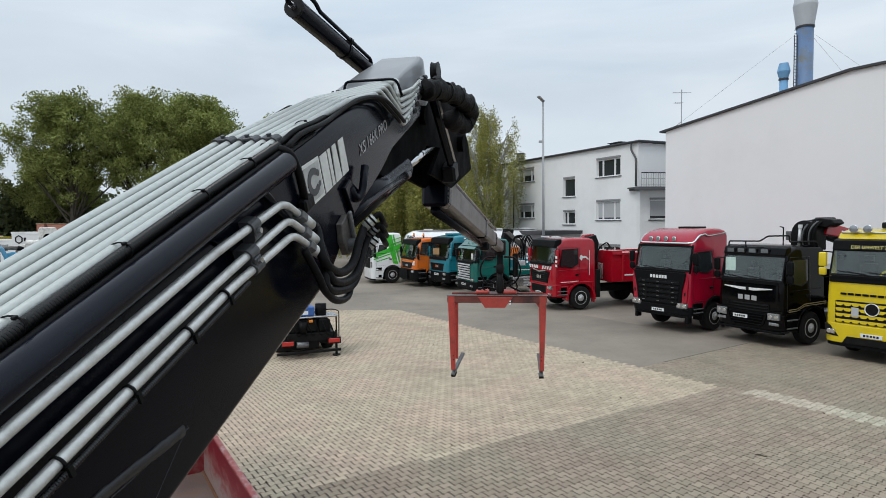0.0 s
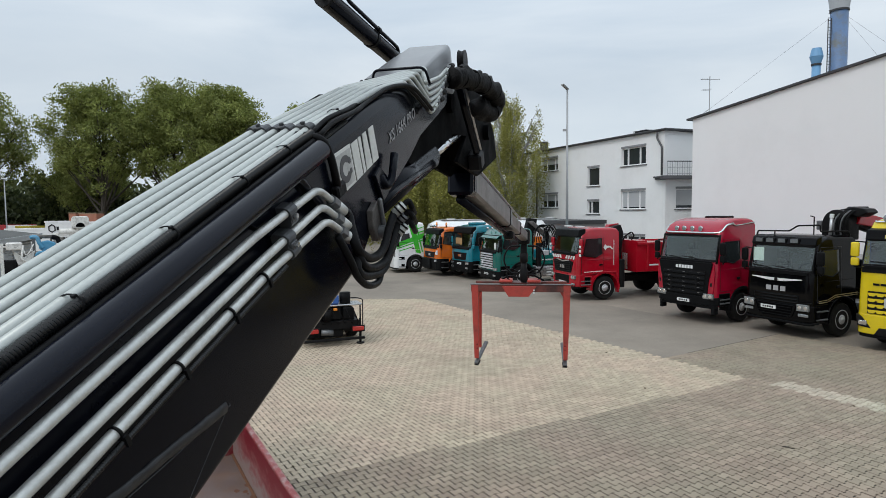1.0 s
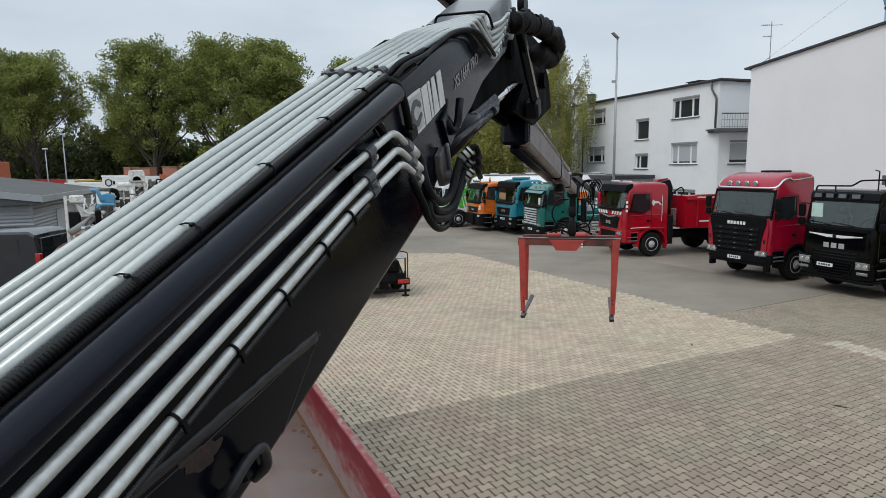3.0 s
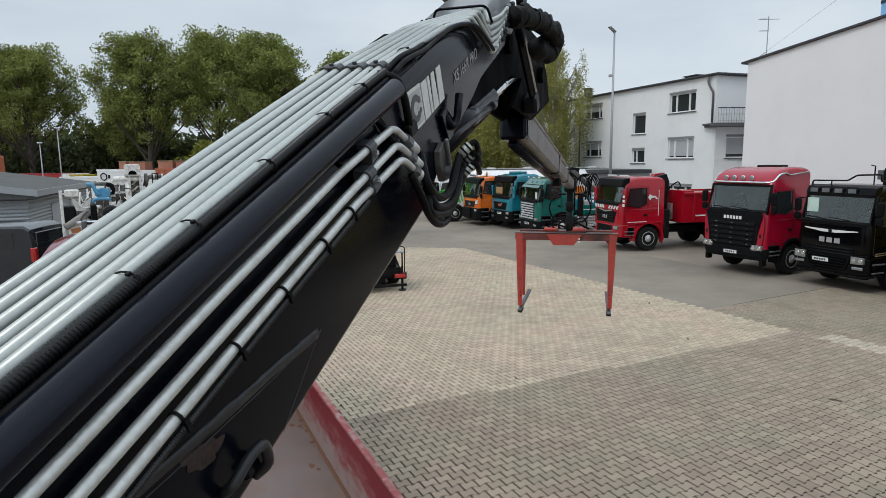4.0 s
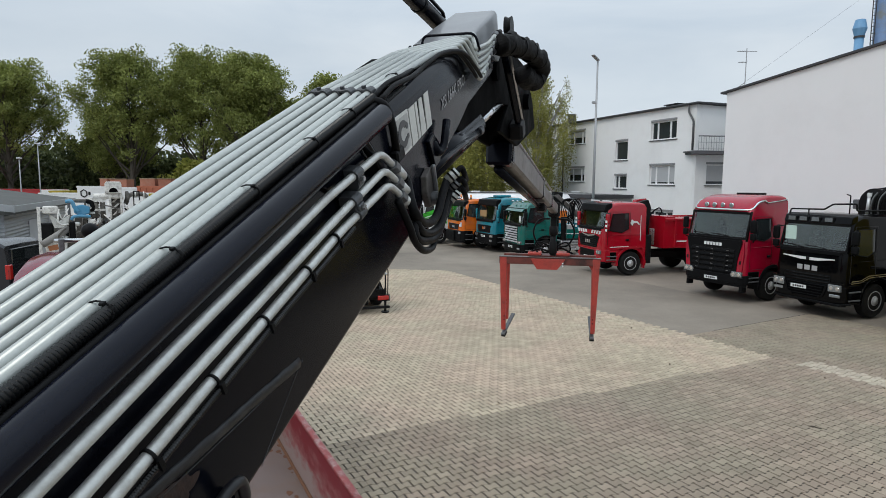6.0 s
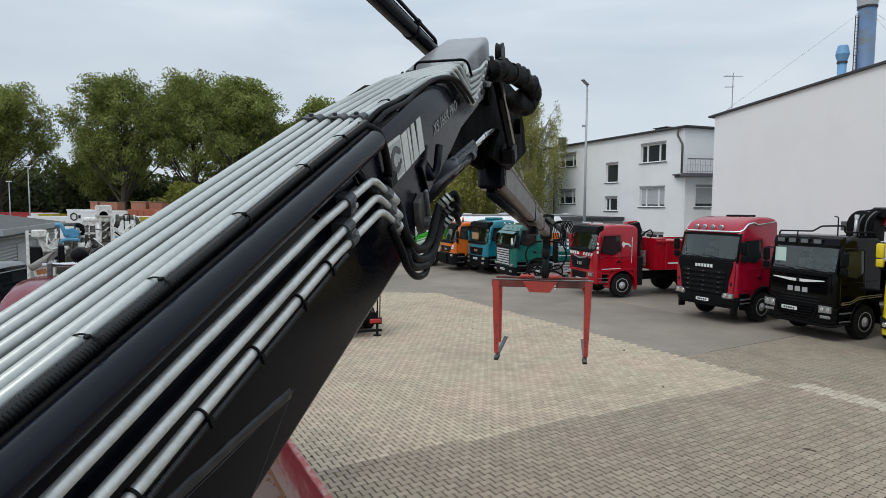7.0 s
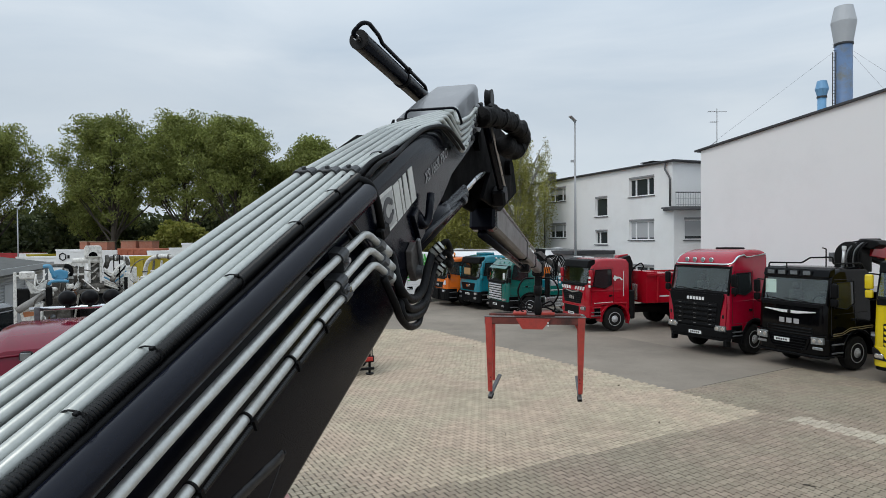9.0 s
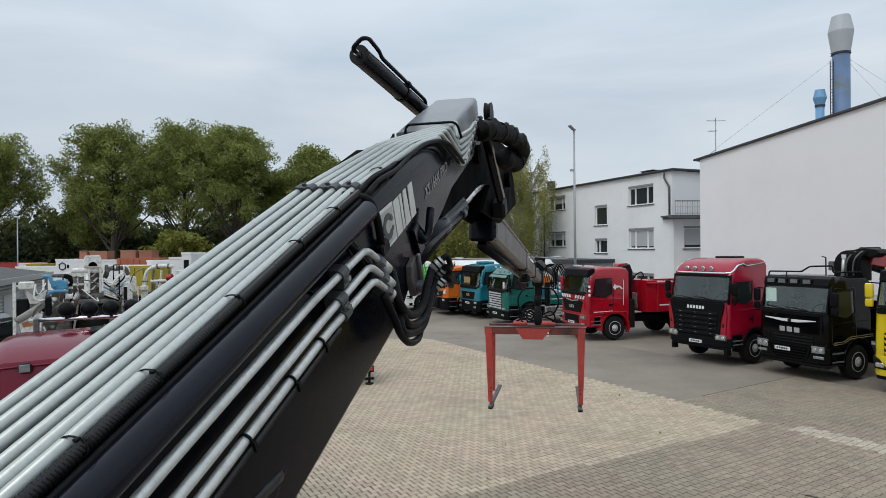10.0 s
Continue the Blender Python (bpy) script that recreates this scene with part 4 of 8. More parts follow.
# ---- jib, rotator and fork ----
def build_jib():
    a, c = Vector((-0.34, 4.85, 4.19)), Vector((0.37, 9.45, 3.56))
    d = (c - a).normalized()
    right = d.cross(Vector((0, 0, 1))).normalized()
    up = right.cross(d)
    m = Matrix((right, d, up)).transposed().to_4x4()
    m.translation = a
    L = (c - a).length
    j = thing("crane_jib", m, "worn grey telescopic crane jib hanging from the boom knee", "crane jib")

    def sec(y, w, h, z=0.0):
        k = 0.02
        return [(-w, y, z - h + k), (-w + k, y, z - h), (w - k, y, z - h), (w, y, z - h + k), (w, y, z + h - k), (w - k, y, z + h), (-w + k, y, z + h), (-w, y, z + h - k)]

    part("outer_section", section_loft([sec(0, 0.085, 0.102), sec(2.3, 0.085, 0.102)]), M_JIB, j, "worn grey box section")
    part("end_collar", section_loft([sec(-0.04, 0.095, 0.112), sec(0.04, 0.095, 0.112)]), M_BLACK, j)
    part("middle_section", section_loft([sec(2.3, 0.071, 0.086, 0.004), sec(3.5, 0.071, 0.086, 0.004)]), M_JIB, j, "worn grey box section")
    part("inner_section", section_loft([sec(3.5, 0.058, 0.072, 0.006), sec(L - 0.02, 0.058, 0.072, 0.006)]), M_JIB, j)
    part("section_collar", section_loft([sec(2.22, 0.092, 0.109), sec(2.32, 0.092, 0.109)]), M_BLACK, j)
    part("section_collar", section_loft([sec(3.44, 0.077, 0.092), sec(3.52, 0.077, 0.092)]), M_BLACK, j)
    part("top_rail", rod((0.07, 0.1, 0.118), (0.07, 3.4, 0.114), 0.014, seg=8), M_STEEL, j, "pale pipe on the jib")
    part("extension_cylinder", rod((-0.02, 0.0, -0.145), (-0.02, 2.9, -0.135), 0.034, seg=14), M_BLACK, j, "black cylinder below the jib", True)
    part("cylinder_mount", box(-0.06, 2.75, -0.2, 0.06, 2.95, -0.103, 0.02), M_DARK, j)
    part("knee_box", box(-0.098, -0.1, -0.125, 0.09, 0.05, 0.05, 0.02), M_BLACK, j, "dark box at the knee")
    part("tip_plate", box(-0.085, L - 0.06, -0.11, 0.085, L + 0.06, 0.11, 0.02), M_DARK, j)
    return c


def build_fork(tip):
    f = thing("block_fork", pose(0.32, 9.52, 2.755, 0, 0, -4), "worn red steel block-lifting fork hanging from a rotator", "lifting fork")
    part("beam", box(-0.75, -0.06, -0.03, 0.75, 0.0, 0.075, 0.006), M_BEAM, f, "greasy red steel cross beam")
    part("beam_cap", box(-0.76, -0.068, 0.076, 0.76, 0.02, 0.088, 0.003), M_JIB, f, "worn edge strip")
    part("rear_beam", box(-0.70, 0.2, 0.0, 0.70, 0.27, 0.1, 0.006), M_BEAM, f, "dark rear cross beam")
    part("gusset", prism([(-0.28, 0.06), (0.24, 0.06), (0.12, -0.10), (-0.18, -0.10)], -0.085, -0.062, "y", 0.004), M_FORK, f, "red gusset plate")
    part("top_plate", box(-0.3, -0.05, 0.09, 0.3, 0.25, 0.11, 0.004), M_GREASE, f)
    for x in (-0.22, 0.2):
        part("slide_block", box(x - 0.1, -0.055, 0.111, x + 0.1, 0.22, 0.15, 0.01), M_FORK, f)
    for x, s in ((-0.69, 1), (0.69, -1)):
        part("leg", prism([(x - 0.054, 0.075), (x + 0.054, 0.075), (x + 0.02 * s + 0.030, -1.06), (x + 0.02 * s - 0.032, -1.06)], -0.062, 0.02, "y", 0.006), M_FORK, f, "red steel leg")
        xr = x + (0.02 if s > 0 else -0.05)
        part("rear_leg", prism([(xr, 0.05), (xr + 0.065, 0.05), (xr + 0.055, -0.95), (xr + 0.01, -0.95)], 0.2, 0.25, "y", 0.006), M_FORK, f, "red steel rear leg")
        part("leg_brace", prism([(x, 0.06), (x + 0.16 * s, 0.06), (x + 0.05 * s, -0.12), (x, -0.12)], -0.03, -0.015, "y", 0.003), M_FORK, f)
        sx = x + 0.03 * s
        turn = Matrix.Translation((sx, 0.0, -1.08)) @ pose(0, 0, 0, 38, 0, -24 if s > 0 else 4)
        shoe = part("shoe", moved(box(-0.03, -0.08, -0.03, 0.03, 0.36, 0.0, 0.005), turn), M_DULL, f, "worn steel shoe")
        part("shoe_pad", moved(box(-0.035, -0.09, -0.055, 0.035, 0.01, -0.032, 0.004), turn), M_DARK, shoe)
        for z in (-0.84, -0.9):
            part("bolt", rod((x + 0.03 * s, -0.07, z), (x + 0.03 * s, -0.05, z), 0.01, seg=6), M_DARK, f)
    for z in (0.0, -0.04):
        part("sticker", box(0.19, -0.0885, z - 0.012, 0.21, -0.0855, z + 0.012), M_WHITE, f)
    part("hose", tube(smooth_path([(-0.3, 0.1, 0.14), (-0.15, 0.05, 0.2), (0.0, 0.02, 0.17), (0.15, 0.06, 0.22), (0.35, 0.12, 0.13)], 6), 0.014), M_RUBBER, f, "black hose", True)
    r = thing("rotator", pose(tip.x, tip.y + 0.06, 0), "black hydraulic rotator with looped hoses under the jib tip", "rotator")
    part("link", box(-0.045, -0.05, 3.3, 0.045, 0.05, 3.6, 0.01), M_DARK, r)
    part("upper_body", moved(lathe([(3.16, 0.04), (3.18, 0.062), (3.3, 0.062), (3.32, 0.04)], 20, "z"), Matrix()), M_DARK, r, "", True)
    part("motor", lathe([(2.88, 0.05), (2.9, 0.058), (3.04, 0.06), (3.08, 0.045), (3.17, 0.042)], 20, "z"), M_DARK, r, "black rotator motor", True)
    part("shaft", rod((0, 0, 2.84), (0, 0, 2.95), 0.042), M_DARK, r)
    for s in (-1, 1):
        loop = [(0.06 * s, -0.03, 3.42), (0.22 * s, -0.08, 3.4), (0.3 * s, -0.1, 3.22), (0.22 * s, -0.08, 3.04), (0.1 * s, -0.05, 3.0)]
        part("hose", tube(smooth_path(loop, 7), 0.013, seg=8), M_RUBBER, r, "looped black hose", True)
        loop = [(0.05 * s, 0.05, 3.0), (0.2 * s, 0.05, 3.06), (0.26 * s, 0.05, 2.95), (0.16 * s, 0.03, 2.86)]
        part("hose", tube(smooth_path(loop, 7), 0.012, seg=8), M_RUBBER, r, "", True)


build_fork(build_jib())

# ---- trucks ----
# local frame of a truck: front at y = 0 facing -y, x across, z up
def arch(yc, r, n=7):
    """Points of a wheel arch from back to front."""
    return [(yc + r * math.cos(radians(a)), 0.52 + r * math.sin(radians(a))) for a in [180 * k / (n - 1) for k in range(n)]]


CAB_TURN = (90, 70, 48, 24, 0)  # how far the front corner has turned at each section, in degrees


def cab_sections(w, prof, ws1, roof, radius=0.2, shrink=0.0):
    """Sections across the cab; front corners and roof edges rounded, sides leaning in towards the roof."""
    turns = [(-1, a) for a in CAB_TURN] + [(1, a) for a in CAB_TURN[::-1]]
    sections = []
    for side, a in turns:
        f, d = 1 - math.cos(radians(a)), 1 - math.sin(radians(a))
        s = []
        for y, z in prof:
            up = max(0.0, z - ws1) / max(0.05, roof - ws1)
            hw = w - 0.018 * max(0, z - 1.5) - 0.06 * up * up - shrink
            k = max(0.0, 1 - y / 0.75)
            s.append((side * (hw - radius * d), y + radius * f * k, z - 0.13 * f * up))
        sections.append(s)
    return sections


def cab_shell(w, prof, ws1, roof):
    """The painted body, its windscreen left out."""
    bm = section_loft(cab_sections(w, prof, ws1, roof))
    bm.faces.ensure_lookup_table()
    n = len(prof)
    bmesh.ops.delete(bm, geom=[bm.faces[i * n + 3] for i in range(2, 7)], context="FACES_ONLY")
    return bm


def cabin(t, w, L, ws0, slope, roof, top):
    """Dim interior behind the windscreen: lining, dashboard, two seats and a wheel."""
    x0, y0, z0, z1 = w - 0.11, slope + 0.16, ws0 - 0.75, min(roof - 0.22, top + 0.03)
    y1 = L - 0.1
    lining = bmesh.new()
    v = [lining.verts.new(p) for p in ((-x0, y0, z0), (x0, y0, z0), (x0, y0, z1), (-x0, y0, z1), (-x0, y1, z0), (x0, y1, z0), (x0, y1, z1), (-x0, y1, z1))]
    for f in ((4, 5, 6, 7), (0, 1, 5, 4), (2, 3, 7, 6), (1, 2, 6, 5), (0, 4, 7, 3)):
        lining.faces.new([v[k] for k in f])
    part("cabin_lining", lining, M_CABIN, t, "grey cabin lining")
    part("dashboard", box(-x0, 0.12, ws0 - 0.3, x0, 0.55, ws0 - 0.02, 0.05, seg=2), M_PLASTIC, t, "dark dashboard")
    for s in (-1, 1):
        seat = box(s * 0.52 - 0.24, 0.95, ws0 - 0.5, s * 0.52 + 0.24, 1.1, ws0 + 0.32, 0.06, seg=2)
        part("seat", seat, M_SEAT, t, "dark cloth seat")
        part("headrest", box(s * 0.52 - 0.13, 0.97, ws0 + 0.35, s * 0.52 + 0.13, 1.07, ws0 + 0.55, 0.04, seg=2), M_SEAT, t)
    ring = tube([Vector((0.52 + 0.22 * math.cos(a), 0.62 + 0.05 * math.sin(a), ws0 + 0.02 + 0.2 * math.sin(a))) for a in [2 * math.pi * k / 20 for k in range(21)]], 0.018, seg=6)
    part("steering_wheel", ring, M_RUBBER, t, "", True)


def wheel(parent, x, y, r=0.52, w=0.30, side=1, rim=None):
    """A tyre with its rim; side: +1 shows the rim to +x."""
    t = lathe([(-w / 2, r * 0.58), (-w / 2, r * 0.9), (-w / 2 + 0.04, r * 0.98), (-w / 2 + 0.07, r), (w / 2 - 0.07, r), (w / 2 - 0.04, r * 0.98), (w / 2, r * 0.9), (w / 2, r * 0.58)], 28, "x")
    wh = part("wheel", moved(t, Matrix.Translation((x, y, r))), M_TYRE, parent, "black truck tyre", True)
    wh.data.set_sharp_from_angle(angle=radians(35))
    prof = [(0.02, r * 0.575), (w / 2 + 0.012, r * 0.57), (w / 2 - 0.004, r * 0.52), (w / 2 - 0.03, r * 0.44), (w / 2 - 0.01, r * 0.3), (w / 2 + 0.01, r * 0.27), (w / 2 + 0.01, r * 0.14), (w / 2 + 0.04, r * 0.12), (w / 2 + 0.04, 0.0)]
    part("rim", moved(lathe(prof, 24, "x"), Matrix.Translation((x, y, r)) @ Matrix.Diagonal((side, 1, 1, 1))), rim or M_RIM, wh, "", True)
    for k in range(10):
        a = 2 * math.pi * k / 10
        part("wheel_nut", moved(rod((w / 2 - 0.01, 0, 0), (w / 2 + 0.028, 0, 0), 0.017, seg=6), Matrix.Translation((x, y + r * 0.22 * math.cos(a), r + r * 0.22 * math.sin(a))) @ Matrix.Diagonal((side, 1, 1, 1))), M_STEEL, wh)
        part("rim_hole", moved(rod((w / 2 - 0.05, 0, 0), (w / 2 - 0.004, 0, 0), 0.034, seg=8), Matrix.Translation((x, y + r * 0.40 * math.cos(a + 0.3), r + r * 0.40 * math.sin(a + 0.3))) @ Matrix.Diagonal((side, 1, 1, 1))), M_DARK, wh)
    return wh


def plate(parent, x, y, z, w=0.52):
    p = part("number_plate", box(x - w / 2, y - 0.012, z - 0.055, x + w / 2, y, z + 0.055, 0.004), M_WHITE, parent, "white number plate")
    for k in range(5):
        x0 = x - w * 0.36 + k * w * 0.15
        part("plate_mark", box(x0, y - 0.0145, z - 0.028, x0 + w * 0.1, y - 0.0122, z + 0.028), M_DARK, p)
    return p


def marks(parent, x0, x1, z0, z1, y, n, material, name="front_mark"):
    """A row of plain bars where a maker's name stands."""
    s = (x1 - x0) / n
    for k in range(n):
        part(name, box(x0 + k * s, y - 0.012, z0, x0 + k * s + s * 0.72, y, z1, 0.003), material, parent)


def headlight(parent, x0, x1, z0, z1, y, side):
    h = part("headlight", prism([(x0, z0), (x1, z0 + 0.02 * side), (x1, z1), (x0, z1)], y - 0.02, y + 0.06, "y", 0.012), M_LENS, parent, "clear headlight")
    c = (x0 + x1) / 2
    for k in (-0.25, 0.25):
        xc = c + k * (x1 - x0)
        part("reflector", moved(lathe([(-0.004, 0.055), (0.0, 0.06), (0.003, 0.02)], 14, "y"), Matrix.Translation((xc, y - 0.022, (z0 + z1) / 2))), M_CHROME, h)
    return h


def mirror(parent, x, y, z, s, material, h=0.52):
    """A tall main mirror over a small wide-angle one, on a bent arm ahead of the door."""
    arm = part("mirror_arm", tube(round_path([(x - 0.06 * s, y + 0.16, z + h * 1.1), (x + 0.12 * s, y - 0.02, z + h * 1.16), (x + 0.15 * s, y - 0.03, z + h), (x + 0.15 * s, y - 0.03, z - 0.1), (x + 0.10 * s, y + 0.02, z - 0.14), (x - 0.06 * s, y + 0.18, z - 0.12)], 0.05), 0.018, seg=8), M_PLASTIC, parent, "", True)
    part("mirror_housing", box(x + 0.12 * s - 0.105, y - 0.10, z + 0.17, x + 0.12 * s + 0.105, y + 0.02, z + h + 0.06, 0.045, seg=3), material, arm, "", True)
    part("wide_mirror", box(x + 0.12 * s - 0.1, y - 0.09, z - 0.08, x + 0.12 * s + 0.1, y + 0.02, z + 0.15, 0.04, seg=3), material, arm, "", True)
    for z0, z1 in ((z + 0.21, z + h + 0.02), (z - 0.05, z + 0.12)):
        part("mirror_glass", box(x + 0.12 * s - 0.082, y + 0.021, z0, x + 0.12 * s + 0.082, y + 0.025, z1), M_GLASS, arm)


def roof_lamp(parent, x, y, z, r=0.10, square=False):
    if square:
        l = part("roof_lamp", box(x - r, y - 0.02, z - r * 0.55, x + r, y + 0.07, z + r * 0.55, 0.02), M_PLASTIC, parent)
        part("lens", box(x - r * 0.85, y - 0.03, z - r * 0.42, x + r * 0.85, y - 0.021, z + r * 0.42, 0.003), M_LENS, l)
    else:
        l = part("roof_lamp", moved(lathe([(-0.02, r * 0.95), (-0.015, r), (0.05, r * 0.9), (0.1, r * 0.5), (0.11, 0.0)], 20, "y"), Matrix.Translation((x, y, z))), M_CHROME, parent, "", True)
        part("lens", moved(lathe([(-0.035, 0.0), (-0.032, r * 0.5), (-0.021, r * 0.9)], 20, "y"), Matrix.Translation((x, y, z))), M_LENS, l)
    return l


def beacon(parent, x, y, z):
    bq = part("beacon", lathe([(0, 0.07), (0.04, 0.07), (0.05, 0.055), (0.14, 0.05), (0.17, 0.03), (0.175, 0.0)], 16, "z"), M_AMBER, parent, "amber beacon", True)
    moved_me = bq.data
    moved_me.transform(Matrix.Translation((x, y, z)))


def chassis(parent, y0, y1, wheels_at=(), r=0.52, tank=True, z=0.95):
    for x in (-0.42, 0.42):
        part("frame_rail", box(x - 0.045, y0, z - 0.28, x + 0.045, y1, z, 0.008), M_DARK, parent)
    for y in wheels_at:
        part("axle", rod((-1.0, y, r), (1.0, y, r), 0.09), M_DARK, parent)
        for s in (-1, 1):
            wheel(parent, s * 0.98, y, r, 0.5, s)
            fender = [(y + 0.66 * math.cos(radians(a)), r + 0.66 * math.sin(radians(a))) for a in range(10, 171, 20)] + [(y + 0.62 * math.cos(radians(a)), r + 0.62 * math.sin(radians(a))) for a in range(170, 9, -20)]
            part("mudguard", prism(fender, s * 0.98 - 0.28, s * 0.98 + 0.28, "x"), M_PLASTIC, parent)
    if tank:
        part("fuel_tank", box(0.6, y0 + 0.25, 0.42, 1.2, y0 + 1.35, 1.0, 0.12, seg=3), M_STEEL, parent, "aluminium fuel tank")
        part("battery_box", box(-1.2, y0 + 0.3, 0.42, -0.6, y0 + 1.2, 1.0, 0.04), M_PLASTIC, parent)


def build_cab(t, body, L=1.95, roof=3.05, ws0=1.82, ws1=2.72, bumper=None, bumper_z=(0.42, 0.98), axle=1.42, w=1.2, visor=None,
              side_glass=((0.36, 1.95), (0.5, 2.66), (1.25, 2.68), (1.28, 2.02), (0.95, 1.86)), slope=0.24, roof_front=0.55, r=0.52, mirror_mat=None, high=None, arch_mat=None, low_mat=None, pillar=False, seam=M_DARK):
    prof = [(0.06, 0.62), (0.0, 0.78), (0.0, 1.45), (0.04, ws0), (slope, ws1), (roof_front, roof - 0.07), (roof_front + 0.25, roof - 0.015), (roof_front + 0.5, roof), (L - 0.22, roof - 0.01), (L - 0.06, roof - 0.05), (L, roof - 0.16), (L, 1.0), (axle + r + 0.14, 0.98)]
    if high:
        prof[5:8] = [(slope + 0.06, ws1 + 0.12), (roof_front * 0.85, roof - 0.24), (roof_front + 0.2, roof - 0.09), (roof_front + 0.6, roof - 0.01), (roof_front + 0.95, roof)]
    prof += [p for p in arch(axle, r + 0.13) if p[1] > 0.62] + [(axle - r - 0.135, 0.62)]
    part("cab", cab_shell(w, prof, ws1, roof), body, t, "painted truck cab", True).data.set_sharp_from_angle(angle=radians(32))
    secs = cab_sections(w, prof, ws1, roof)

    def pane(first, last, lo, hi, out, inner):
        """A curved sheet over the windscreen's area, from section to section."""
        rows = []
        for sec in secs[first:last + 1]:
            p, q = Vector(sec[3]), Vector(sec[4])
            a, b = p.lerp(q, lo), p.lerp(q, hi)
            rows.append([a + Vector((0, -out, 0.2 * out)), b + Vector((0, -out, 0.2 * out)), b + Vector((0, -inner, 0)), a + Vector((0, -inner, 0))])
        return section_loft(rows)

    ws = part("windscreen", pane(2, 7, 0.004, 0.996, 0.004, -0.004), M_SCREEN, t, "clear windscreen reflecting the sky", True)
    ws.data.set_sharp_from_angle(angle=radians(50))
    ws.visible_shadow = False
    edge = [Vector(q[3]) for q in secs[2:8]] + [Vector(q[4]) for q in secs[7:1:-1]] + [Vector(secs[2][3])]
    part("screen_seal", tube([q + Vector((0, -0.006, 0)) for q in edge], 0.022, seg=6), M_RUBBER, t, "black windscreen seal")
    part("screen_band", pane(2, 7, 0.0, 0.075, 0.009, 0.005), M_RUBBER, t, "black printed edge of the windscreen", True)
    part("screen_band", pane(2, 7, 0.93, 1.0, 0.009, 0.005), M_RUBBER, t, "", True)
    if pillar:
        for a, b in ((1, 2), (7, 8)):
            part("pillar_trim", pane(a, b, -0.08, 1.03, 0.012, -0.01), M_PLASTIC, t, "black pillar trim", True)
    cabin(t, w, L, ws0, slope, roof, ws1)
    part("scuttle", box(-w + 0.16, -0.012, ws0 - 0.09, w - 0.16, 0.05, ws0 + 0.02, 0.015), M_PLASTIC, t, "black wiper panel")
    for x in (-0.62, 0.12):
        arm = part("wiper", tube(round_path([(x + 0.5, 0.0, ws0 - 0.01), (x + 0.46, 0.01, ws0 + 0.05), (x, 0.03, ws0 + 0.13)], 0.03), 0.011, seg=6), M_RUBBER, t)
        part("wiper_blade", tube([(x + 0.42, 0.018, ws0 + 0.075), (x, 0.022, ws0 + 0.115), (x - 0.28, 0.03, ws0 + 0.135)], 0.013, seg=6), M_RUBBER, arm)
    low = low_mat or M_PLASTIC
    for s in (-1, 1):
        def at(y, z, out=0.0):
            up = max(0.0, z - ws1) / max(0.05, roof - ws1)
            return s * (w - 0.018 * max(0, z - 1.5) - 0.06 * up * up + out)

        def on_side(outline, out, depth=0.02):
            """A thin piece that lies on the leaning side of the cab."""
            bm = bmesh.new()
            a = [bm.verts.new((at(y, z, out), y, z)) for y, z in outline]
            b = [bm.verts.new((at(y, z, out - depth), y, z)) for y, z in outline]
            bm.faces.new(a)
            bm.faces.new(b[::-1])
            for i in range(len(outline)):
                j = (i + 1) % len(outline)
                bm.faces.new((a[i], a[j], b[j], b[i]))
            bmesh.ops.recalc_face_normals(bm, faces=bm.faces)
            return bm

        part("side_window", on_side(side_glass, 0.004), M_GLASS, t, "dark side window")
        part("window_seal", tube([(at(y, z, 0.004), y, z) for y, z in list(side_glass) + [side_glass[0]]], 0.016, seg=6), M_RUBBER, t)
        zb, zt = 1.12, side_glass[1][1] + 0.09
        door = [(0.27, zb), (0.27, ws0 - 0.05), (side_glass[1][0] - 0.1, zt), (1.34, zt), (1.36, zb)]
        part("door_gap", tube([(at(y, z, 0.001), y, z) for y, z in door + door[:1]], 0.007, seg=5), seam, t)
        part("door_handle", box(at(1.2, 1.6) - 0.02, 1.14, 1.5, at(1.2, 1.6) + 0.02, 1.3, 1.58, 0.012), M_PLASTIC, t, "dark door handle")
        part("waist_line", tube([(at(y, z, 0.0), y, z) for y, z in ((0.3, ws0 - 0.28), (1.36, ws0 - 0.26), (L - 0.1, ws0 - 0.25))], 0.008, seg=5), body, t)
        ring = [(axle + (r + 0.21) * math.cos(radians(a)), 0.52 + (r + 0.21) * math.sin(radians(a))) for a in range(-8, 189, 14)]
        ring += [(axle + (r + 0.11) * math.cos(radians(a)), 0.52 + (r + 0.11) * math.sin(radians(a))) for a in range(188, -9, -14)]
        part("arch_trim", prism(ring, s * (w - 0.17) - 0.2, s * (w - 0.17) + 0.2, "x", 0.012), arch_mat or M_PLASTIC, t, "wheel arch trim")
        steps = part("step_panel", box(s * (w - 0.1) - 0.11, 0.2, bumper_z[0] - 0.03, s * (w - 0.1) + 0.11, axle - r - 0.14, 1.06, 0.03, seg=2), low, t, "step well below the door")
        for z in (bumper_z[0] + 0.05, 0.82):
            part("step", box(s * (w - 0.02) - 0.06, 0.24, z, s * (w - 0.02) + 0.06, axle - r - 0.18, z + 0.045, 0.01), M_DULL, steps, "ribbed grey step")
            part("step_hollow", box(s * (w + 0.006) - 0.01, 0.26, z + 0.05, s * (w + 0.006) + 0.01, axle - r - 0.2, z + 0.2, 0.004), M_VOID, steps)
        mirror(t, s * (w + 0.03), 0.2, ws0 + 0.06, s, mirror_mat or M_PLASTIC)
        wheel(t, s * (w - 0.17), axle, r, 0.31, s)
        lining = [(axle + (r + 0.12) * math.cos(radians(a)), 0.52 + (r + 0.12) * math.sin(radians(a))) for a in range(0, 181, 20)]
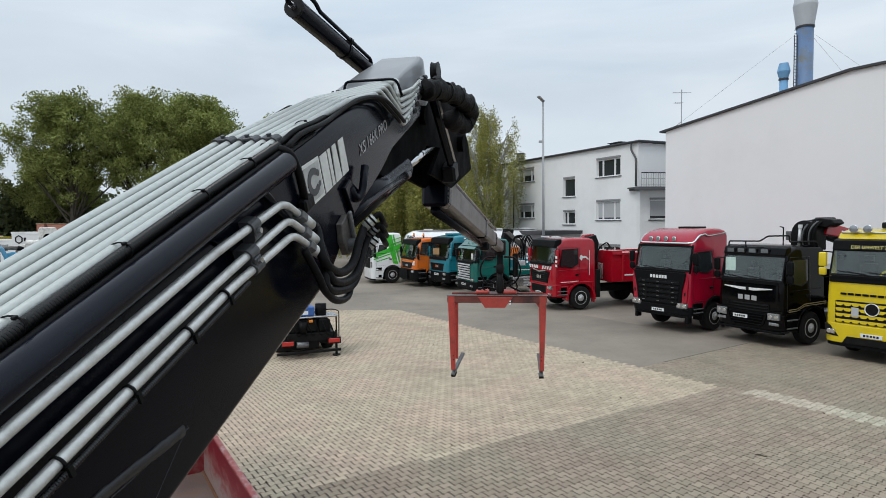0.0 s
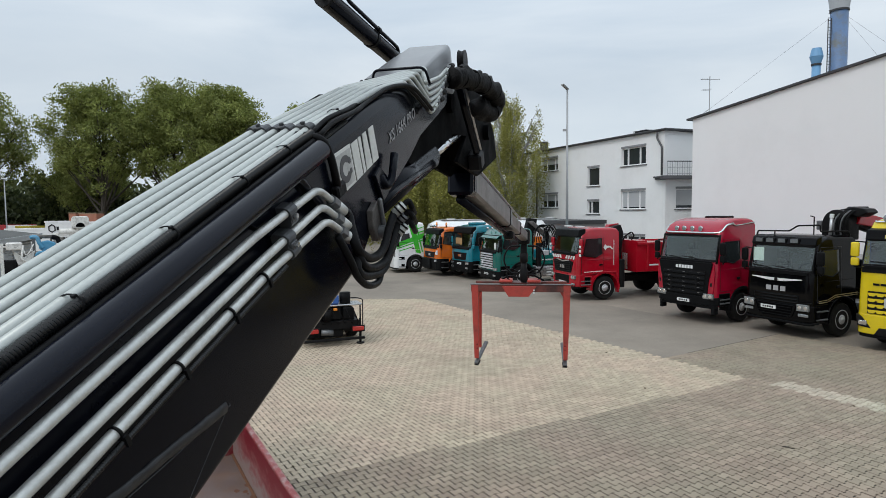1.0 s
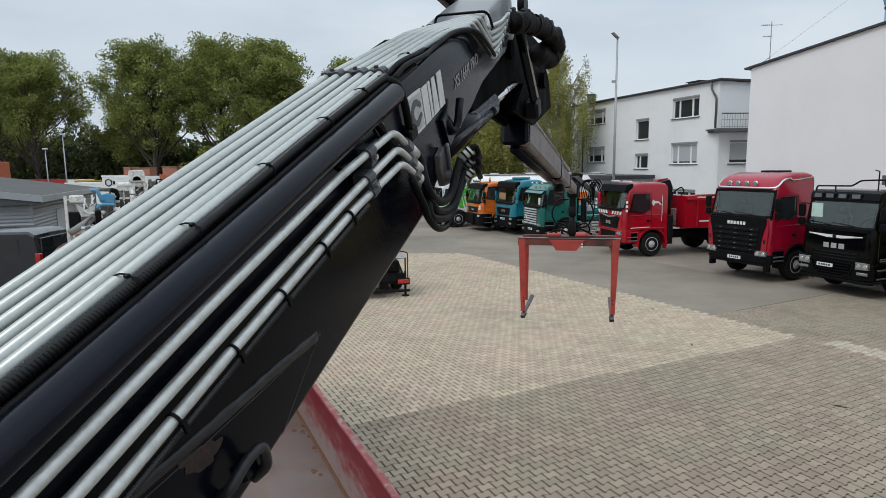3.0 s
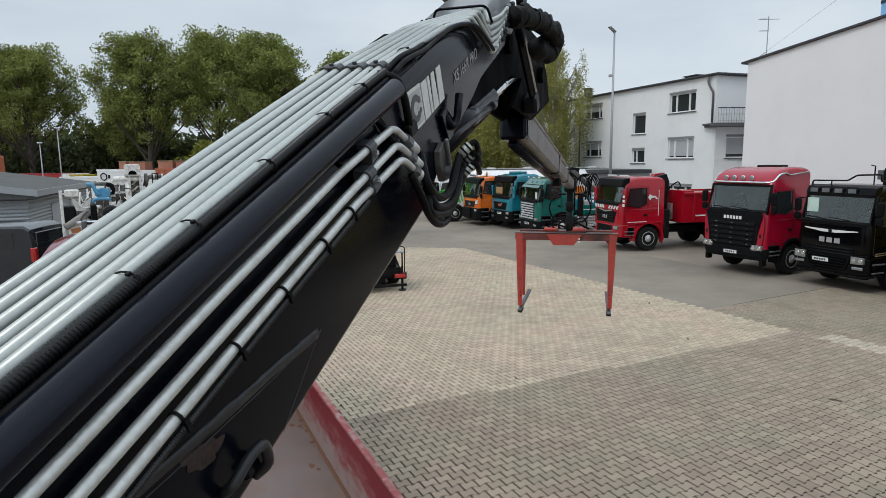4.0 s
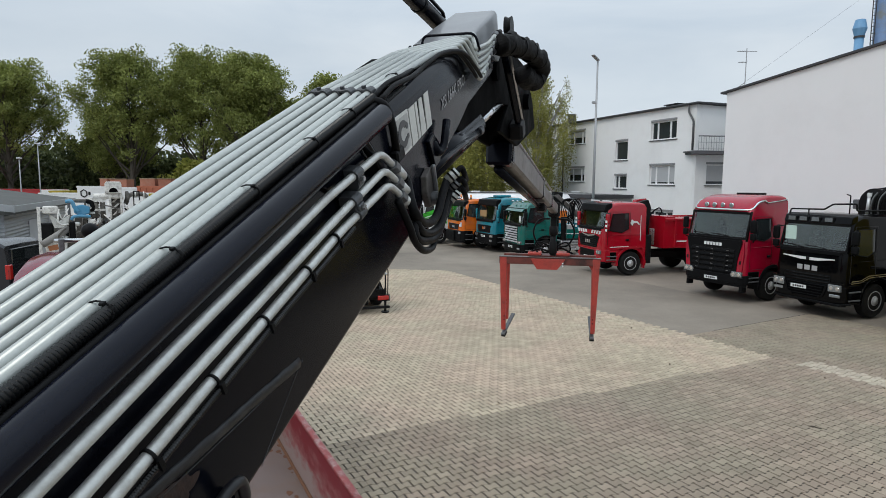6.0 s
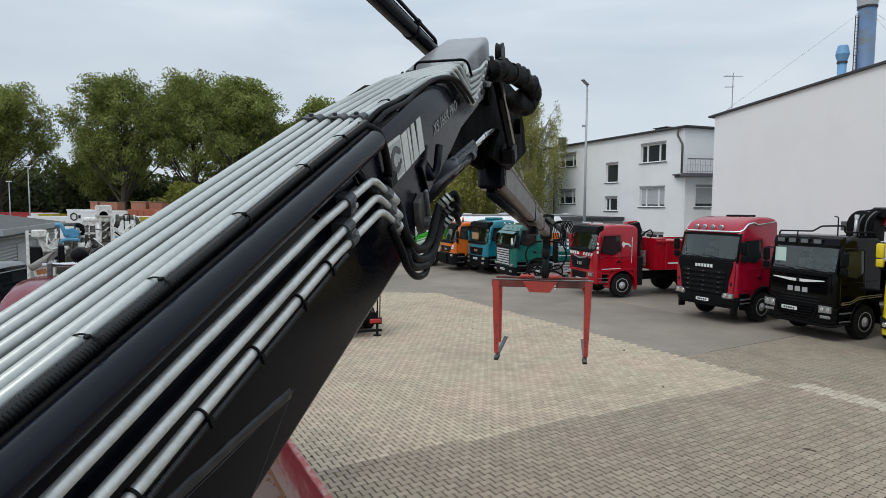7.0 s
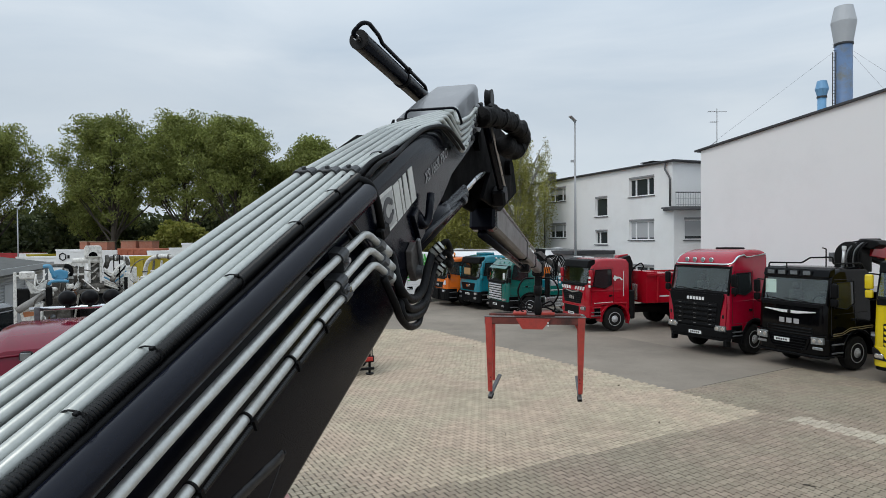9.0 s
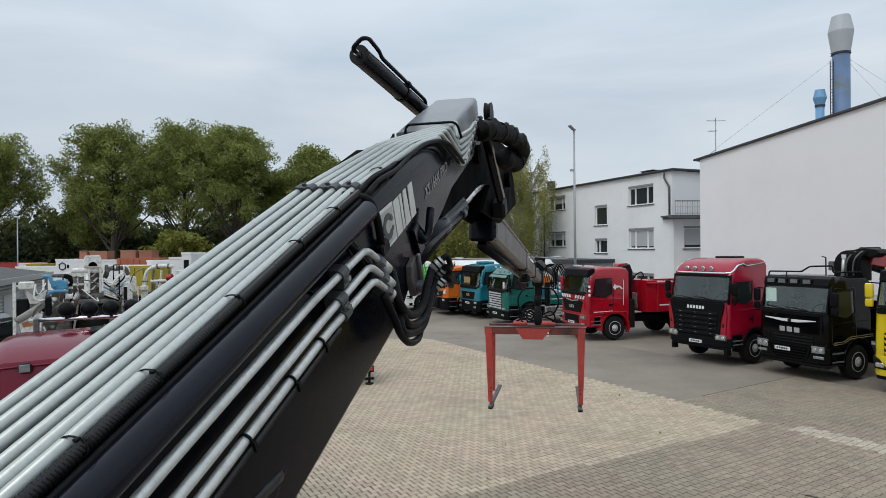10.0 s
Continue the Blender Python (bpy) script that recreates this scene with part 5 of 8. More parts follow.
        part("wheel_housing", prism(lining, s * (w - 0.36) - 0.02, s * (w - 0.36) + 0.02, "x"), M_VOID, t)
    part("axle", rod((-w + 0.2, axle, r), (w - 0.2, axle, r), 0.07), M_DARK, t)
    part("under_frame", box(-0.85, 0.3, 0.5, 0.85, L, 1.0, 0.04), M_VOID, t, "dark engine and frame")
    if bumper:
        z0, z1 = bumper_z
        poly = [(-w - 0.02, 0.42), (-w - 0.02, 0.16), (-w + 0.06, 0.04), (-w + 0.2, -0.03), (-w + 0.5, -0.055), (0, -0.06), (w - 0.5, -0.055), (w - 0.2, -0.03), (w - 0.06, 0.04), (w + 0.02, 0.16), (w + 0.02, 0.42)]
        inner = [(x * 0.92, y + 0.09) for x, y in poly[::-1]]
        inner[0] = (w - 0.06, 0.42)
        inner[-1] = (-w + 0.06, 0.42)
        b = part("bumper", prism(poly + inner, z0, z1, "z", 0.022), bumper, t, "front bumper")
        part("bumper_lip", prism([(x * 0.985, y + 0.03) for x, y in poly[1:-1]] + [(x * 0.9, y + 0.12) for x, y in poly[-2:0:-1]], z0 - 0.1, z0 + 0.02, "z", 0.012), M_PLASTIC, b, "black lower lip")
    if visor:
        zc = ws1 + 0.02
        poly = [(slope + 0.04, zc + 0.02), (slope - 0.16, zc - 0.16), (slope - 0.15, zc - 0.18), (slope + 0.06, zc - 0.01)]
        part("sun_visor", prism(poly, -w + 0.14, w - 0.14, "x", 0.004), visor, t, "dark sun visor")


def truck_matrix(x, y, turn):
    return pose(x, y, 0, 0, 0, turn)


P_RED = paint("truck_red", (0.33, 0.0025, 0.022), coat=0.4)
P_RED2 = paint("tipper_red", (0.35, 0.004, 0.014), coat=0.4)
P_BLACK = mat("truck_black", (0.0022, 0.0023, 0.0027), 0.08, 0, 0.1, 3, 0, (0.004, 0.004, 0.004), 0.2, 2.2, spec=0.16)
P_YELLOW = paint("truck_yellow", (0.66, 0.50, 0.008))
P_GREEN = paint("truck_green", (0.004, 0.115, 0.095))
P_TEAL = paint("truck_teal", (0.010, 0.19, 0.25))
P_ORANGE = paint("truck_orange", (0.66, 0.14, 0.010))
P_WHITE = paint("truck_white", (0.74, 0.75, 0.75))
P_LIME = paint("stripe_green", (0.05, 0.50, 0.035))
P_GOLD = mat("gold_stripe", (0.30, 0.24, 0.12), 0.4)


SIDE_HIGH = ((0.36, 2.15), (0.5, 2.8), (1.25, 2.82), (1.28, 2.2), (0.95, 2.06))


def red_tractor():
    t = thing("truck", truck_matrix(6.72, 22.0, -57), "red truck with a black slatted grille and chrome roof light bar", "truck", "parked trucks")
    w = 1.22
    build_cab(t, P_RED, 2.15, 3.6, 2.14, 3.02, M_PLASTIC, (0.64, 0.93), 1.45, w, None, high=True, side_glass=SIDE_HIGH, pillar=True)
    part("grille_panel", prism([(-0.92, 0.9), (0.92, 0.9), (0.98, 1.5), (1.12, 2.09), (-1.12, 2.09), (-0.98, 1.5)], -0.03, 0.012, "y", 0.01), M_PLASTIC, t, "black grille panel")
    for k in range(5):
        z = 1.02 + 0.17 * k
        ww = 0.80 + 0.02 * k
        part("grille_slat", moved(box(-ww, -0.075, -0.045, ww, -0.02, 0.045, 0.018, seg=2), Matrix.Translation((0, 0, z)) @ pose(0, 0, 0, -14, 0, 0)), M_PLASTIC, t)
        part("slat_gap", box(-ww + 0.02, -0.04, z + 0.055, ww - 0.02, -0.028, z + 0.1), M_DARK, t)
        # short bright bars added as glints along each slat's upper edge
        for xg in (-0.62, 0.0, 0.62):
            part("slat_clip", box(xg - 0.05, -0.083, z + 0.030, xg + 0.05, -0.070, z + 0.040), M_STEEL, t)
    for s in (-1, 1):
        part("grille_end", prism([(s * 0.5, 1.1), (s * 0.55, 1.1), (s * 0.56, 1.5), (s * 0.5, 1.5)], -0.08, -0.03, "y", 0.008), M_DARK, t)
    marks(t, -0.36, 0.38, 1.86, 1.97, -0.031, 6, M_WHITE)
    for s in (-1, 1):
        part("corner_panel", prism([(s * 0.94, 1.05), (s * 1.14, 1.06), (s * 1.19, 1.7), (s * 1.16, 2.06), (s * 1.07, 1.8), (s * 1.0, 1.5)], -0.01, 0.07, "y", 0.02), P_RED, t, "red corner panel")
        part("air_slot", prism([(s * 1.03, 1.3), (s * 1.1, 1.3), (s * 1.11, 1.42), (s * 1.04, 1.42)], -0.014, 0.0, "y"), M_DARK, t)
        headlight(t, *((0.76, 1.17) if s > 0 else (-1.17, -0.76)), 0.86, 1.05, -0.03, s)
        part("headlight_rim", box(s * 0.965 - 0.23, -0.045, 0.835, s * 0.965 + 0.23, 0.02, 0.858, 0.006), M_DARK, t)
        part("foot", box(s * 1.08 - 0.06, 0.05, 0.34, s * 1.08 + 0.06, 0.3, 0.6, 0.02), M_PLASTIC, t)
        part("side_lamp", tube(round_path([(s * 1.15, 0.95, 3.42), (s * 1.17, 1.05, 3.34), (s * 1.15, 2.1, 3.44)], 0.05), 0.026, seg=8), M_CHROME, t, "chrome side rail", True)
    part("number_board", box(-0.3, -0.062, 0.66, 0.3, -0.048, 0.82), M_DARK, t)
    plate(t, 0, -0.063, 0.74)
    part("light_bar", tube(round_path([(-1.16, 0.95, 3.42), (-1.17, 0.6, 3.36), (-1.14, 0.36, 3.12), (-0.95, 0.22, 3.1), (0.95, 0.22, 3.1), (1.14, 0.36, 3.12), (1.17, 0.6, 3.36), (1.16, 0.95, 3.42)], 0.1), 0.034, seg=10), M_CHROME, t, "chrome roof light bar", True)
    for x in (-0.62, -0.3, 0.04, 0.38):
        roof_lamp(t, x, 0.30, 3.24, 0.085)
    part("roof_hatch", box(-0.35, 1.45, 3.585, 0.45, 2.0, 3.66, 0.02), M_DARK, t)
    chassis(t, 2.1, 8.2, (4.9, 6.25))
    part("load_body", box(-1.24, 2.9, 1.3, 1.24, 8.2, 2.3, 0.03), P_RED2, t, "red steel tipper body")
    return t


def black_truck():
    t = thing("truck", truck_matrix(8.74, 19.65, -62), "black truck with a chrome strip and a folded crane", "truck", "parked trucks")
    w = 1.13
    build_cab(t, P_BLACK, 2.05, 3.1, 2.0, 2.8, P_BLACK, (0.52, 1.0), 1.45, w, None, arch_mat=P_BLACK, low_mat=P_BLACK, seam=M_WORN)
    part("roof_visor", prism([(0.2, 2.8), (0.27, 3.03), (0.5, 3.1), (0.5, 2.8)], -1.08, 1.08, "x", 0.03), P_BLACK, t, "black lamp visor")
    for x in (-0.78, -0.4, 0.0, 0.42):
        roof_lamp(t, x, 0.2, 2.92, 0.14, True)
    rails = part("roof_rail", tube(round_path([(-1.0, 0.35, 3.06), (-1.0, 0.4, 3.2), (0.1, 0.4, 3.22), (0.3, 0.5, 3.38), (0.8, 0.8, 3.4), (0.8, 0.82, 3.2), (1.0, 1.8, 3.2), (1.0, 1.9, 3.04)], 0.05), 0.025, seg=8), M_DARK, t, "black roof rail", True)
    part("rail_post", rod((-0.4, 0.4, 3.04), (-0.4, 0.4, 3.2), 0.02), M_DARK, rails)
    part("front_strip", prism([(-0.84, 1.765), (-0.25, 1.69), (0.25, 1.69), (0.84, 1.765), (0.84, 1.79), (0.2, 1.775), (-0.2, 1.775), (-0.84, 1.79)], -0.03, -0.004, "y", 0.006), M_TRIM, t, "chrome front strip")
    part("emblem", moved(lathe([(-0.014, 0.0), (-0.012, 0.05), (0, 0.062)], 18, "y"), Matrix.Translation((0, -0.03, 1.735))), M_DARK, t)
    marks(t, -0.34, 0.38, 1.38, 1.53, -0.004, 3, mat("grey_mark", (0.42, 0.42, 0.43), 0.35, 0.3))
    part("grille_panel", box(-0.75, -0.02, 1.0, 0.75, 0.0, 1.3, 0.01), M_PLASTIC, t)
    for k in range(3):
        part("grille_slat", box(-0.72, -0.04, 1.05 + 0.09 * k, 0.72, -0.015, 1.09 + 0.09 * k, 0.008), P_BLACK, t)
    for s in (-1, 1):
        headlight(t, *((0.72, 1.1) if s > 0 else (-1.1, -0.72)), 0.84, 1.06, -0.045, s)
        part("fog_light", box(s * 0.92 - 0.16, -0.06, 0.68, s * 0.92 + 0.16, -0.01, 0.77, 0.015), M_LENS, t)
        for z0 in (1.28, 1.22):
            part("gold_line", prism([(0.35, z0 - 0.14), (0.75, z0 - 0.12), (1.1, z0), (2.15, z0 + 0.03), (2.15, z0 + 0.055), (1.1, z0 + 0.025), (0.75, z0 - 0.1), (0.35, z0 - 0.115)], s * w - 0.001, s * (w + 0.003), "x"), P_GOLD, t, "thin gold line")
    for s in (-1, 1):
        part("bumper_fin", prism([(s * 0.66, 1.0), (s * 0.72, 1.0), (s * 0.6, 0.66), (s * 0.4, 0.56), (s * 0.38, 0.6), (s * 0.55, 0.7)], -0.085, -0.05, "y", 0.006), P_BLACK, t, "gloss black bumper fin")
        part("corner_blade", prism([(s * 0.74, 1.1), (s * 1.14, 1.13), (s * 1.16, 1.09), (s * 0.74, 1.065)], -0.06, 0.02, "y", 0.006), P_BLACK, t)
    part("lower_grille", prism([(-0.6, 0.98), (0.6, 0.98), (0.5, 0.6), (-0.5, 0.6)], -0.068, -0.055, "y"), M_VOID, t, "dark lower grille")
    for k in range(4):
        part("grille_bar", box(-0.56, -0.075, 0.64 + 0.085 * k, 0.56, -0.066, 0.665 + 0.085 * k, 0.003), M_PLASTIC, t)
    plate(t, -0.2, -0.08, 0.86)
    part("lower_lip", tube(round_path([(-1.18, 0.3, 0.5), (-1.08, -0.03, 0.47), (1.08, -0.03, 0.47), (1.18, 0.3, 0.5)], 0.1), 0.03, seg=8), M_PLASTIC, t, "", True)
    part("paper", box(-1.0, 0.22, 2.25, -0.62, 0.223, 2.68), M_WHITE, t, "sheet behind the windscreen")
    # folded crane behind the cab
    part("crane_column", box(-0.2, 2.4, 1.0, 0.35, 2.95, 3.5, 0.06), M_DARK, t, "dark crane column")
    hood = [(0.3 + 0.44 * math.cos(radians(a)), 3.4 + 0.46 * math.sin(radians(a))) for a in range(0, 181, 15)] + [(-0.14, 2.9), (0.74, 2.9)]
    part("hose_hood", prism(hood, 2.25, 2.75, "y", 0.03), M_FABRIC, t, "black rounded hose hood", True).data.set_sharp_from_angle(angle=radians(30))
    part("hood_lid", prism([(0.35, 3.86), (0.75, 3.93), (1.12, 3.88), (1.22, 3.76), (0.95, 3.62), (0.6, 3.7)], 2.35, 2.9, "y", 0.03), M_DARK, t, "black hose cover")
    part("tilt_piston", rod((0.18, 2.2, 3.02), (0.22, 2.2, 3.6), 0.05, seg=14), M_RIM, t, "silver tilt piston", True)
    part("piston_cap", rod((0.22, 2.2, 3.6), (0.225, 2.2, 3.72), 0.065, seg=14), M_WHITE, t)
    for k in range(6):
        x = 0.32 + 0.07 * k
        part("hose", tube(smooth_path([(x, 2.22, 3.0), (x - 0.02, 2.18, 3.25), (x + 0.04, 2.2, 3.6), (x + 0.2, 2.4, 3.84), (x + 0.4, 2.7, 3.7)], 5), 0.024, seg=7), M_RUBBER if k % 3 else M_DULL, t, "", True)
    part("crane_arm", prism([(2.4, 3.5), (2.9, 3.95), (3.6, 3.95), (3.8, 3.6), (5.6, 3.0), (5.5, 2.7), (3.4, 3.2)], 0.25, 0.5, "x", 0.03), M_DARK, t, "dark crane arm")
    part("red_arm", prism([(2.6, 3.4), (2.8, 3.78), (4.3, 3.5), (4.4, 3.15)], 0.55, 0.8, "x", 0.03), P_RED2, t, "red crane arm")
    part("valve_block", box(-0.36, 2.3, 3.2, -0.17, 2.55, 3.5, 0.02), M_DULL, t, "steel valve block")
    part("mast", tube(round_path([(-0.5, 2.4, 3.0), (-0.5, 2.4, 3.62), (-0.63, 2.4, 3.65)], 0.03), 0.02, seg=6), M_DARK, t)
    chassis(t, 2.2, 8.4, (4.9, 6.25))
    part("load_body", box(-1.24, 3.7, 1.25, 1.24, 8.4, 2.2, 0.03), P_BLACK, t, "black load body")
    return t


def yellow_truck():
    t = thing("truck", truck_matrix(10.75, 16.85, -55), "yellow truck with a slotted grille, round badge and roof lamps", "truck", "parked trucks")
    w = 1.2
    build_cab(t, P_YELLOW, 2.2, 3.62, 2.32, 3.06, P_YELLOW, (0.46, 1.0), 1.45, w, None, mirror_mat=P_YELLOW, side_glass=SIDE_HIGH, pillar=True, low_mat=P_YELLOW)
    part("screen_panel", box(-1.1, -0.012, 2.14, 1.1, 0.045, 2.30, 0.02), M_PLASTIC, t, "black panel below the windscreen")
    part("visor_panel", prism([(0.14, 3.04), (0.2, 3.3), (0.5, 3.36), (0.5, 3.04)], -1.1, 1.1, "x", 0.015), M_PLASTIC, t, "dark roof panel")
    letters("slogan", "DER UMWELT ZULIEBE", 0.125, 0.002, mat("slogan_yellow", (0.75, 0.66, 0.22), 0.5), t, Matrix.Translation((0.0, 0.158, 3.12)) @ Matrix.Rotation(radians(77), 4, "X"), "yellow block lettering")
    for x in (-0.68, -0.34, 0.3, 0.66):
        roof_lamp(t, x, 0.42, 3.62, 0.115)
    part("roof_bar", tube(round_path([(-1.05, 0.6, 3.55), (-1.0, 0.5, 3.52), (1.0, 0.5, 3.52), (1.05, 0.6, 3.55)], 0.04), 0.025, seg=8), M_CHROME, t, "", True)
    part("roof_box", box(-0.2, 0.9, 3.625, 0.5, 1.3, 3.8, 0.03), M_DARK, t, "dark roof box")
    for x in (-0.9, 0.9):
        part("dash_ball", moved(lathe([(-0.1, 0.0), (-0.07, 0.08), (0, 0.11), (0.07, 0.08), (0.1, 0.0)], 14, "z"), Matrix.Translation((x, 0.3, 2.85))), M_PLASTIC, t, "", True)
    part("grille_panel", box(-0.92, -0.018, 1.02, 0.92, 0.0, 1.64, 0.02), M_DARK, t, "dark grille opening")
    for k in range(4):
        z = 1.09 + 0.155 * k
        bar = bmesh.new()
        n = 9
        poly = []
        for j in range(n):
            x = -0.9 + 1.8 * j / n
            poly += [(x, z), (x + 0.04, z - 0.05), (x + 0.15, z - 0.05)]
        poly += [(0.9, z), (0.9, z + 0.04), (-0.9, z + 0.04)]
        prism(poly, -0.05, -0.02, "y", 0, bar)
        part("grille_bar", bar, P_YELLOW, t, "notched yellow grille bar")
    part("badge_back", moved(lathe([(-0.065, 0.0), (-0.06, 0.17), (-0.03, 0.19)], 26, "y"), Matrix.Translation((0, 0, 1.46))), M_DARK, t)
    part("badge_ring", tube([Vector((0.165 * math.cos(a), -0.072, 1.46 + 0.165 * math.sin(a))) for a in [2 * math.pi * k / 28 for k in range(29)]], 0.014, seg=7), M_TRIM, t, "chrome ring badge", True)
    part("sensor_plate", box(-0.5, -0.07, 1.22, -0.32, -0.052, 1.48, 0.01), M_BLIND, t)
    for k in range(9):
        part("web_mark", box(-0.8 + 0.18 * k, -0.008, 1.80, -0.65 + 0.18 * k, 0.006, 1.86), M_PLASTIC, t)
    for s in (-1, 1):
        part("lamp_pod", prism([(s * 0.8, 0.62), (s * 1.14, 0.66), (s * 1.18, 0.98), (s * 1.02, 0.9)], -0.06, 0.06, "y", 0.015), M_DARK, t)
        headlight(t, *((0.9, 1.1) if s > 0 else (-1.1, -0.9)), 0.7, 0.82, -0.065, s)
    part("air_intake", prism([(-0.72, 0.46), (0.72, 0.46), (0.6, 0.66), (-0.6, 0.66)], -0.07, -0.045, "y", 0.01), M_DARK, t)
    plate(t, 0.0, -0.072, 0.74)
    part("dash_ornament", tube([Vector((0.25 + 0.2 * math.cos(a), 0.3, 2.36 + 0.14 * math.sin(a))) for a in [math.pi * k / 12 for k in range(13)]], 0.025, seg=6), P_YELLOW, t)
    chassis(t, 2.2, 8.4, (4.9, 6.25))
    part("hook_frame", box(-0.5, 2.5, 1.1, 0.5, 8.0, 1.35, 0.03), M_DARK, t)
    return t


def red_tipper():
    t = thing("truck", truck_matrix(3.15, 27.4, -69), "red tipper truck with a loading crane behind its cab", "truck", "parked trucks")
    w = 1.14
    build_cab(t, P_RED2, 2.12, 3.15, 2.04, 2.8, P_RED2, (0.62, 1.14), 1.42, w, None, mirror_mat=P_RED2, arch_mat=P_RED2, low_mat=P_RED2)
    part("roof_visor", prism([(0.1, 2.76), (0.2, 3.06), (0.5, 3.12), (0.5, 2.76)], -1.08, 1.08, "x", 0.03), M_PLASTIC, t, "grey roof visor")
    part("grille_panel", prism([(-0.72, 1.2), (0.72, 1.2), (0.9, 1.68), (0.6, 1.74), (-0.6, 1.74), (-0.9, 1.68)], -0.02, 0.0, "y", 0.008), M_PLASTIC, t, "black grille")
    for k in range(5):
        part("grille_slat", box(-0.7, -0.04, 1.24 + 0.09 * k, 0.7, -0.018, 1.28 + 0.09 * k, 0.004), M_DARK, t)
    marks(t, -0.2, 0.24, 1.36, 1.5, -0.042, 3, M_CHROME)
    part("front_strip", prism([(-0.6, 1.72), (0, 1.64), (0.6, 1.72), (0.55, 1.76), (0, 1.7), (-0.55, 1.76)], -0.03, -0.004, "y"), M_CHROME, t)
    for s in (-1, 1):
        for k in range(4):
            x = s * (0.2 + 0.22 * k)
            part("warning_stripe", prism([(x, 1.79), (x + s * 0.1, 1.79), (x + s * 0.17, 1.93), (x + s * 0.07, 1.93)], -0.008, 0.03, "y"), M_WHITE, t, "white warning stripe")
        headlight(t, *((0.72, 1.08) if s > 0 else (-1.08, -0.72)), 0.92, 1.1, -0.02, s)
        part("fog_light", box(s * 0.95 - 0.13, -0.06, 0.68, s * 0.95 + 0.13, -0.01, 0.76, 0.01), M_LENS, t)
        part("side_stripe", prism([(0.4, 1.22), (1.3, 1.25), (1.3, 1.28), (0.4, 1.25)], s * w - 0.001, s * (w + 0.003), "x"), M_WHITE, t)
        part("side_emblem", prism([(1.34, 2.28), (1.42, 2.42), (1.5, 2.36), (1.68, 2.34), (1.82, 2.2), (1.74, 2.2), (1.66, 2.28), (1.5, 2.26), (1.44, 2.16)], s * w - 0.02, s * (w + 0.002), "x"), M_WHITE, t, "white animal-shaped emblem")
        part("side_line", prism([(1.84, 1.5), (1.856, 1.5), (1.856, 2.6), (1.84, 2.6)], s * w - 0.012, s * (w + 0.003), "x"), M_WHITE, t)
        for z in (1.94, 2.12, 2.3):
            part("mirror_mark", box(s * 1.36 - 0.08, 0.06, z, s * 1.36 + 0.08, 0.068, z + 0.1), M_WHITE, t)
        part("rear_lamp_bar", box(s * 0.5 - 0.35, 0.5, 3.155, s * 0.5 + 0.35, 0.58, 3.22, 0.01), M_WHITE, t)
    part("lower_grille", box(-0.66, -0.064, 0.72, 0.66, -0.03, 1.1, 0.02), M_PLASTIC, t)
    plate(t, 0, -0.066, 0.74)
    # crane folded behind the cab
    part("crane_base", box(-0.5, 2.1, 0.9, 0.5, 2.6, 1.3, 0.05), M_DARK, t)
    part("crane_column", box(-0.16, 2.15, 1.3, 0.2, 2.55, 2.9, 0.05), M_DARK, t, "dark crane column")
    part("crane_head", prism([(2.0, 2.85), (2.2, 3.25), (2.7, 3.3), (2.7, 2.9)], -0.1, 0.2, "x", 0.03), P_RED2, t, "red crane head")
    part("crane_arm", prism([(2.05, 3.12), (2.6, 3.25), (2.75, 2.9), (2.6, 1.4), (2.4, 1.4), (2.42, 2.9)], 0.22, 0.5, "x", 0.03), M_DARK, t, "dark folded crane arm")
    part("hose_guard", tube(round_path([(0.3, 2.8, 2.5), (0.3, 3.0, 2.75), (0.3, 3.3, 2.9), (0.3, 3.45, 2.72), (0.3, 3.3, 2.55)], 0.08), 0.03, seg=8), M_RUBBER, t, "", True)
    part("outrigger", box(1.0, 2.15, 0.5, 1.16, 2.4, 1.75, 0.03), M_DARK, t, "dark outrigger leg")
    part("outrigger", box(-1.16, 2.15, 0.5, -1.0, 2.4, 1.75, 0.03), M_DARK, t, "dark outrigger leg")
    part("control_box", box(0.55, 2.15, 1.35, 0.95, 2.5, 1.7, 0.03), mat("control_yellow", (0.4, 0.33, 0.03), 0.5), t)
    for k in range(3):
        part("frame_bar", box(0.7 + 0.13 * k, 2.55, 1.3, 0.76 + 0.13 * k, 2.62, 2.0, 0.01), M_STEEL, t)
    for s in (-1, 1):
        part("fender_top", prism([(0.75, 1.16), (0.85, 1.24), (2.0, 1.24), (2.05, 0.9), (1.98, 0.9), (1.93, 1.17)], s * 1.13 - 0.05, s * 1.13 + 0.06, "x", 0.015), P_RED2, t, "red fender flare")
        part("mud_flap", box(s * 1.05 - 0.13, 2.06, 0.3, s * 1.05 + 0.13, 2.09, 1.0), P_RED2, t)
    tip = prism([(2.95, 1.15), (2.95, 2.55), (3.5, 2.55), (3.5, 2.4), (7.6, 2.4), (7.9, 1.9), (7.6, 1.15)], -1.2, 1.2, "x", 0.02)
    tb = part("tipper_body", tip, P_RED2, t, "red steel tipper body")
    for s in (-1, 1):
        for y in (3.45, 4.6, 5.75, 6.9):
            part("body_rib", box(s * 1.235 - 0.04, y, 1.18, s * 1.235 + 0.04, y + 0.12, 2.38, 0.01), P_RED2, tb)
        part("body_rail", box(s * 1.245 - 0.045, 2.96, 2.36, s * 1.245 + 0.045, 7.6, 2.46, 0.012), P_RED2, tb)
        part("body_stripe", box(s * 1.205 - 0.006, 3.6, 1.42, s * 1.205 + 0.006, 7.5, 1.48), M_WHITE, tb)
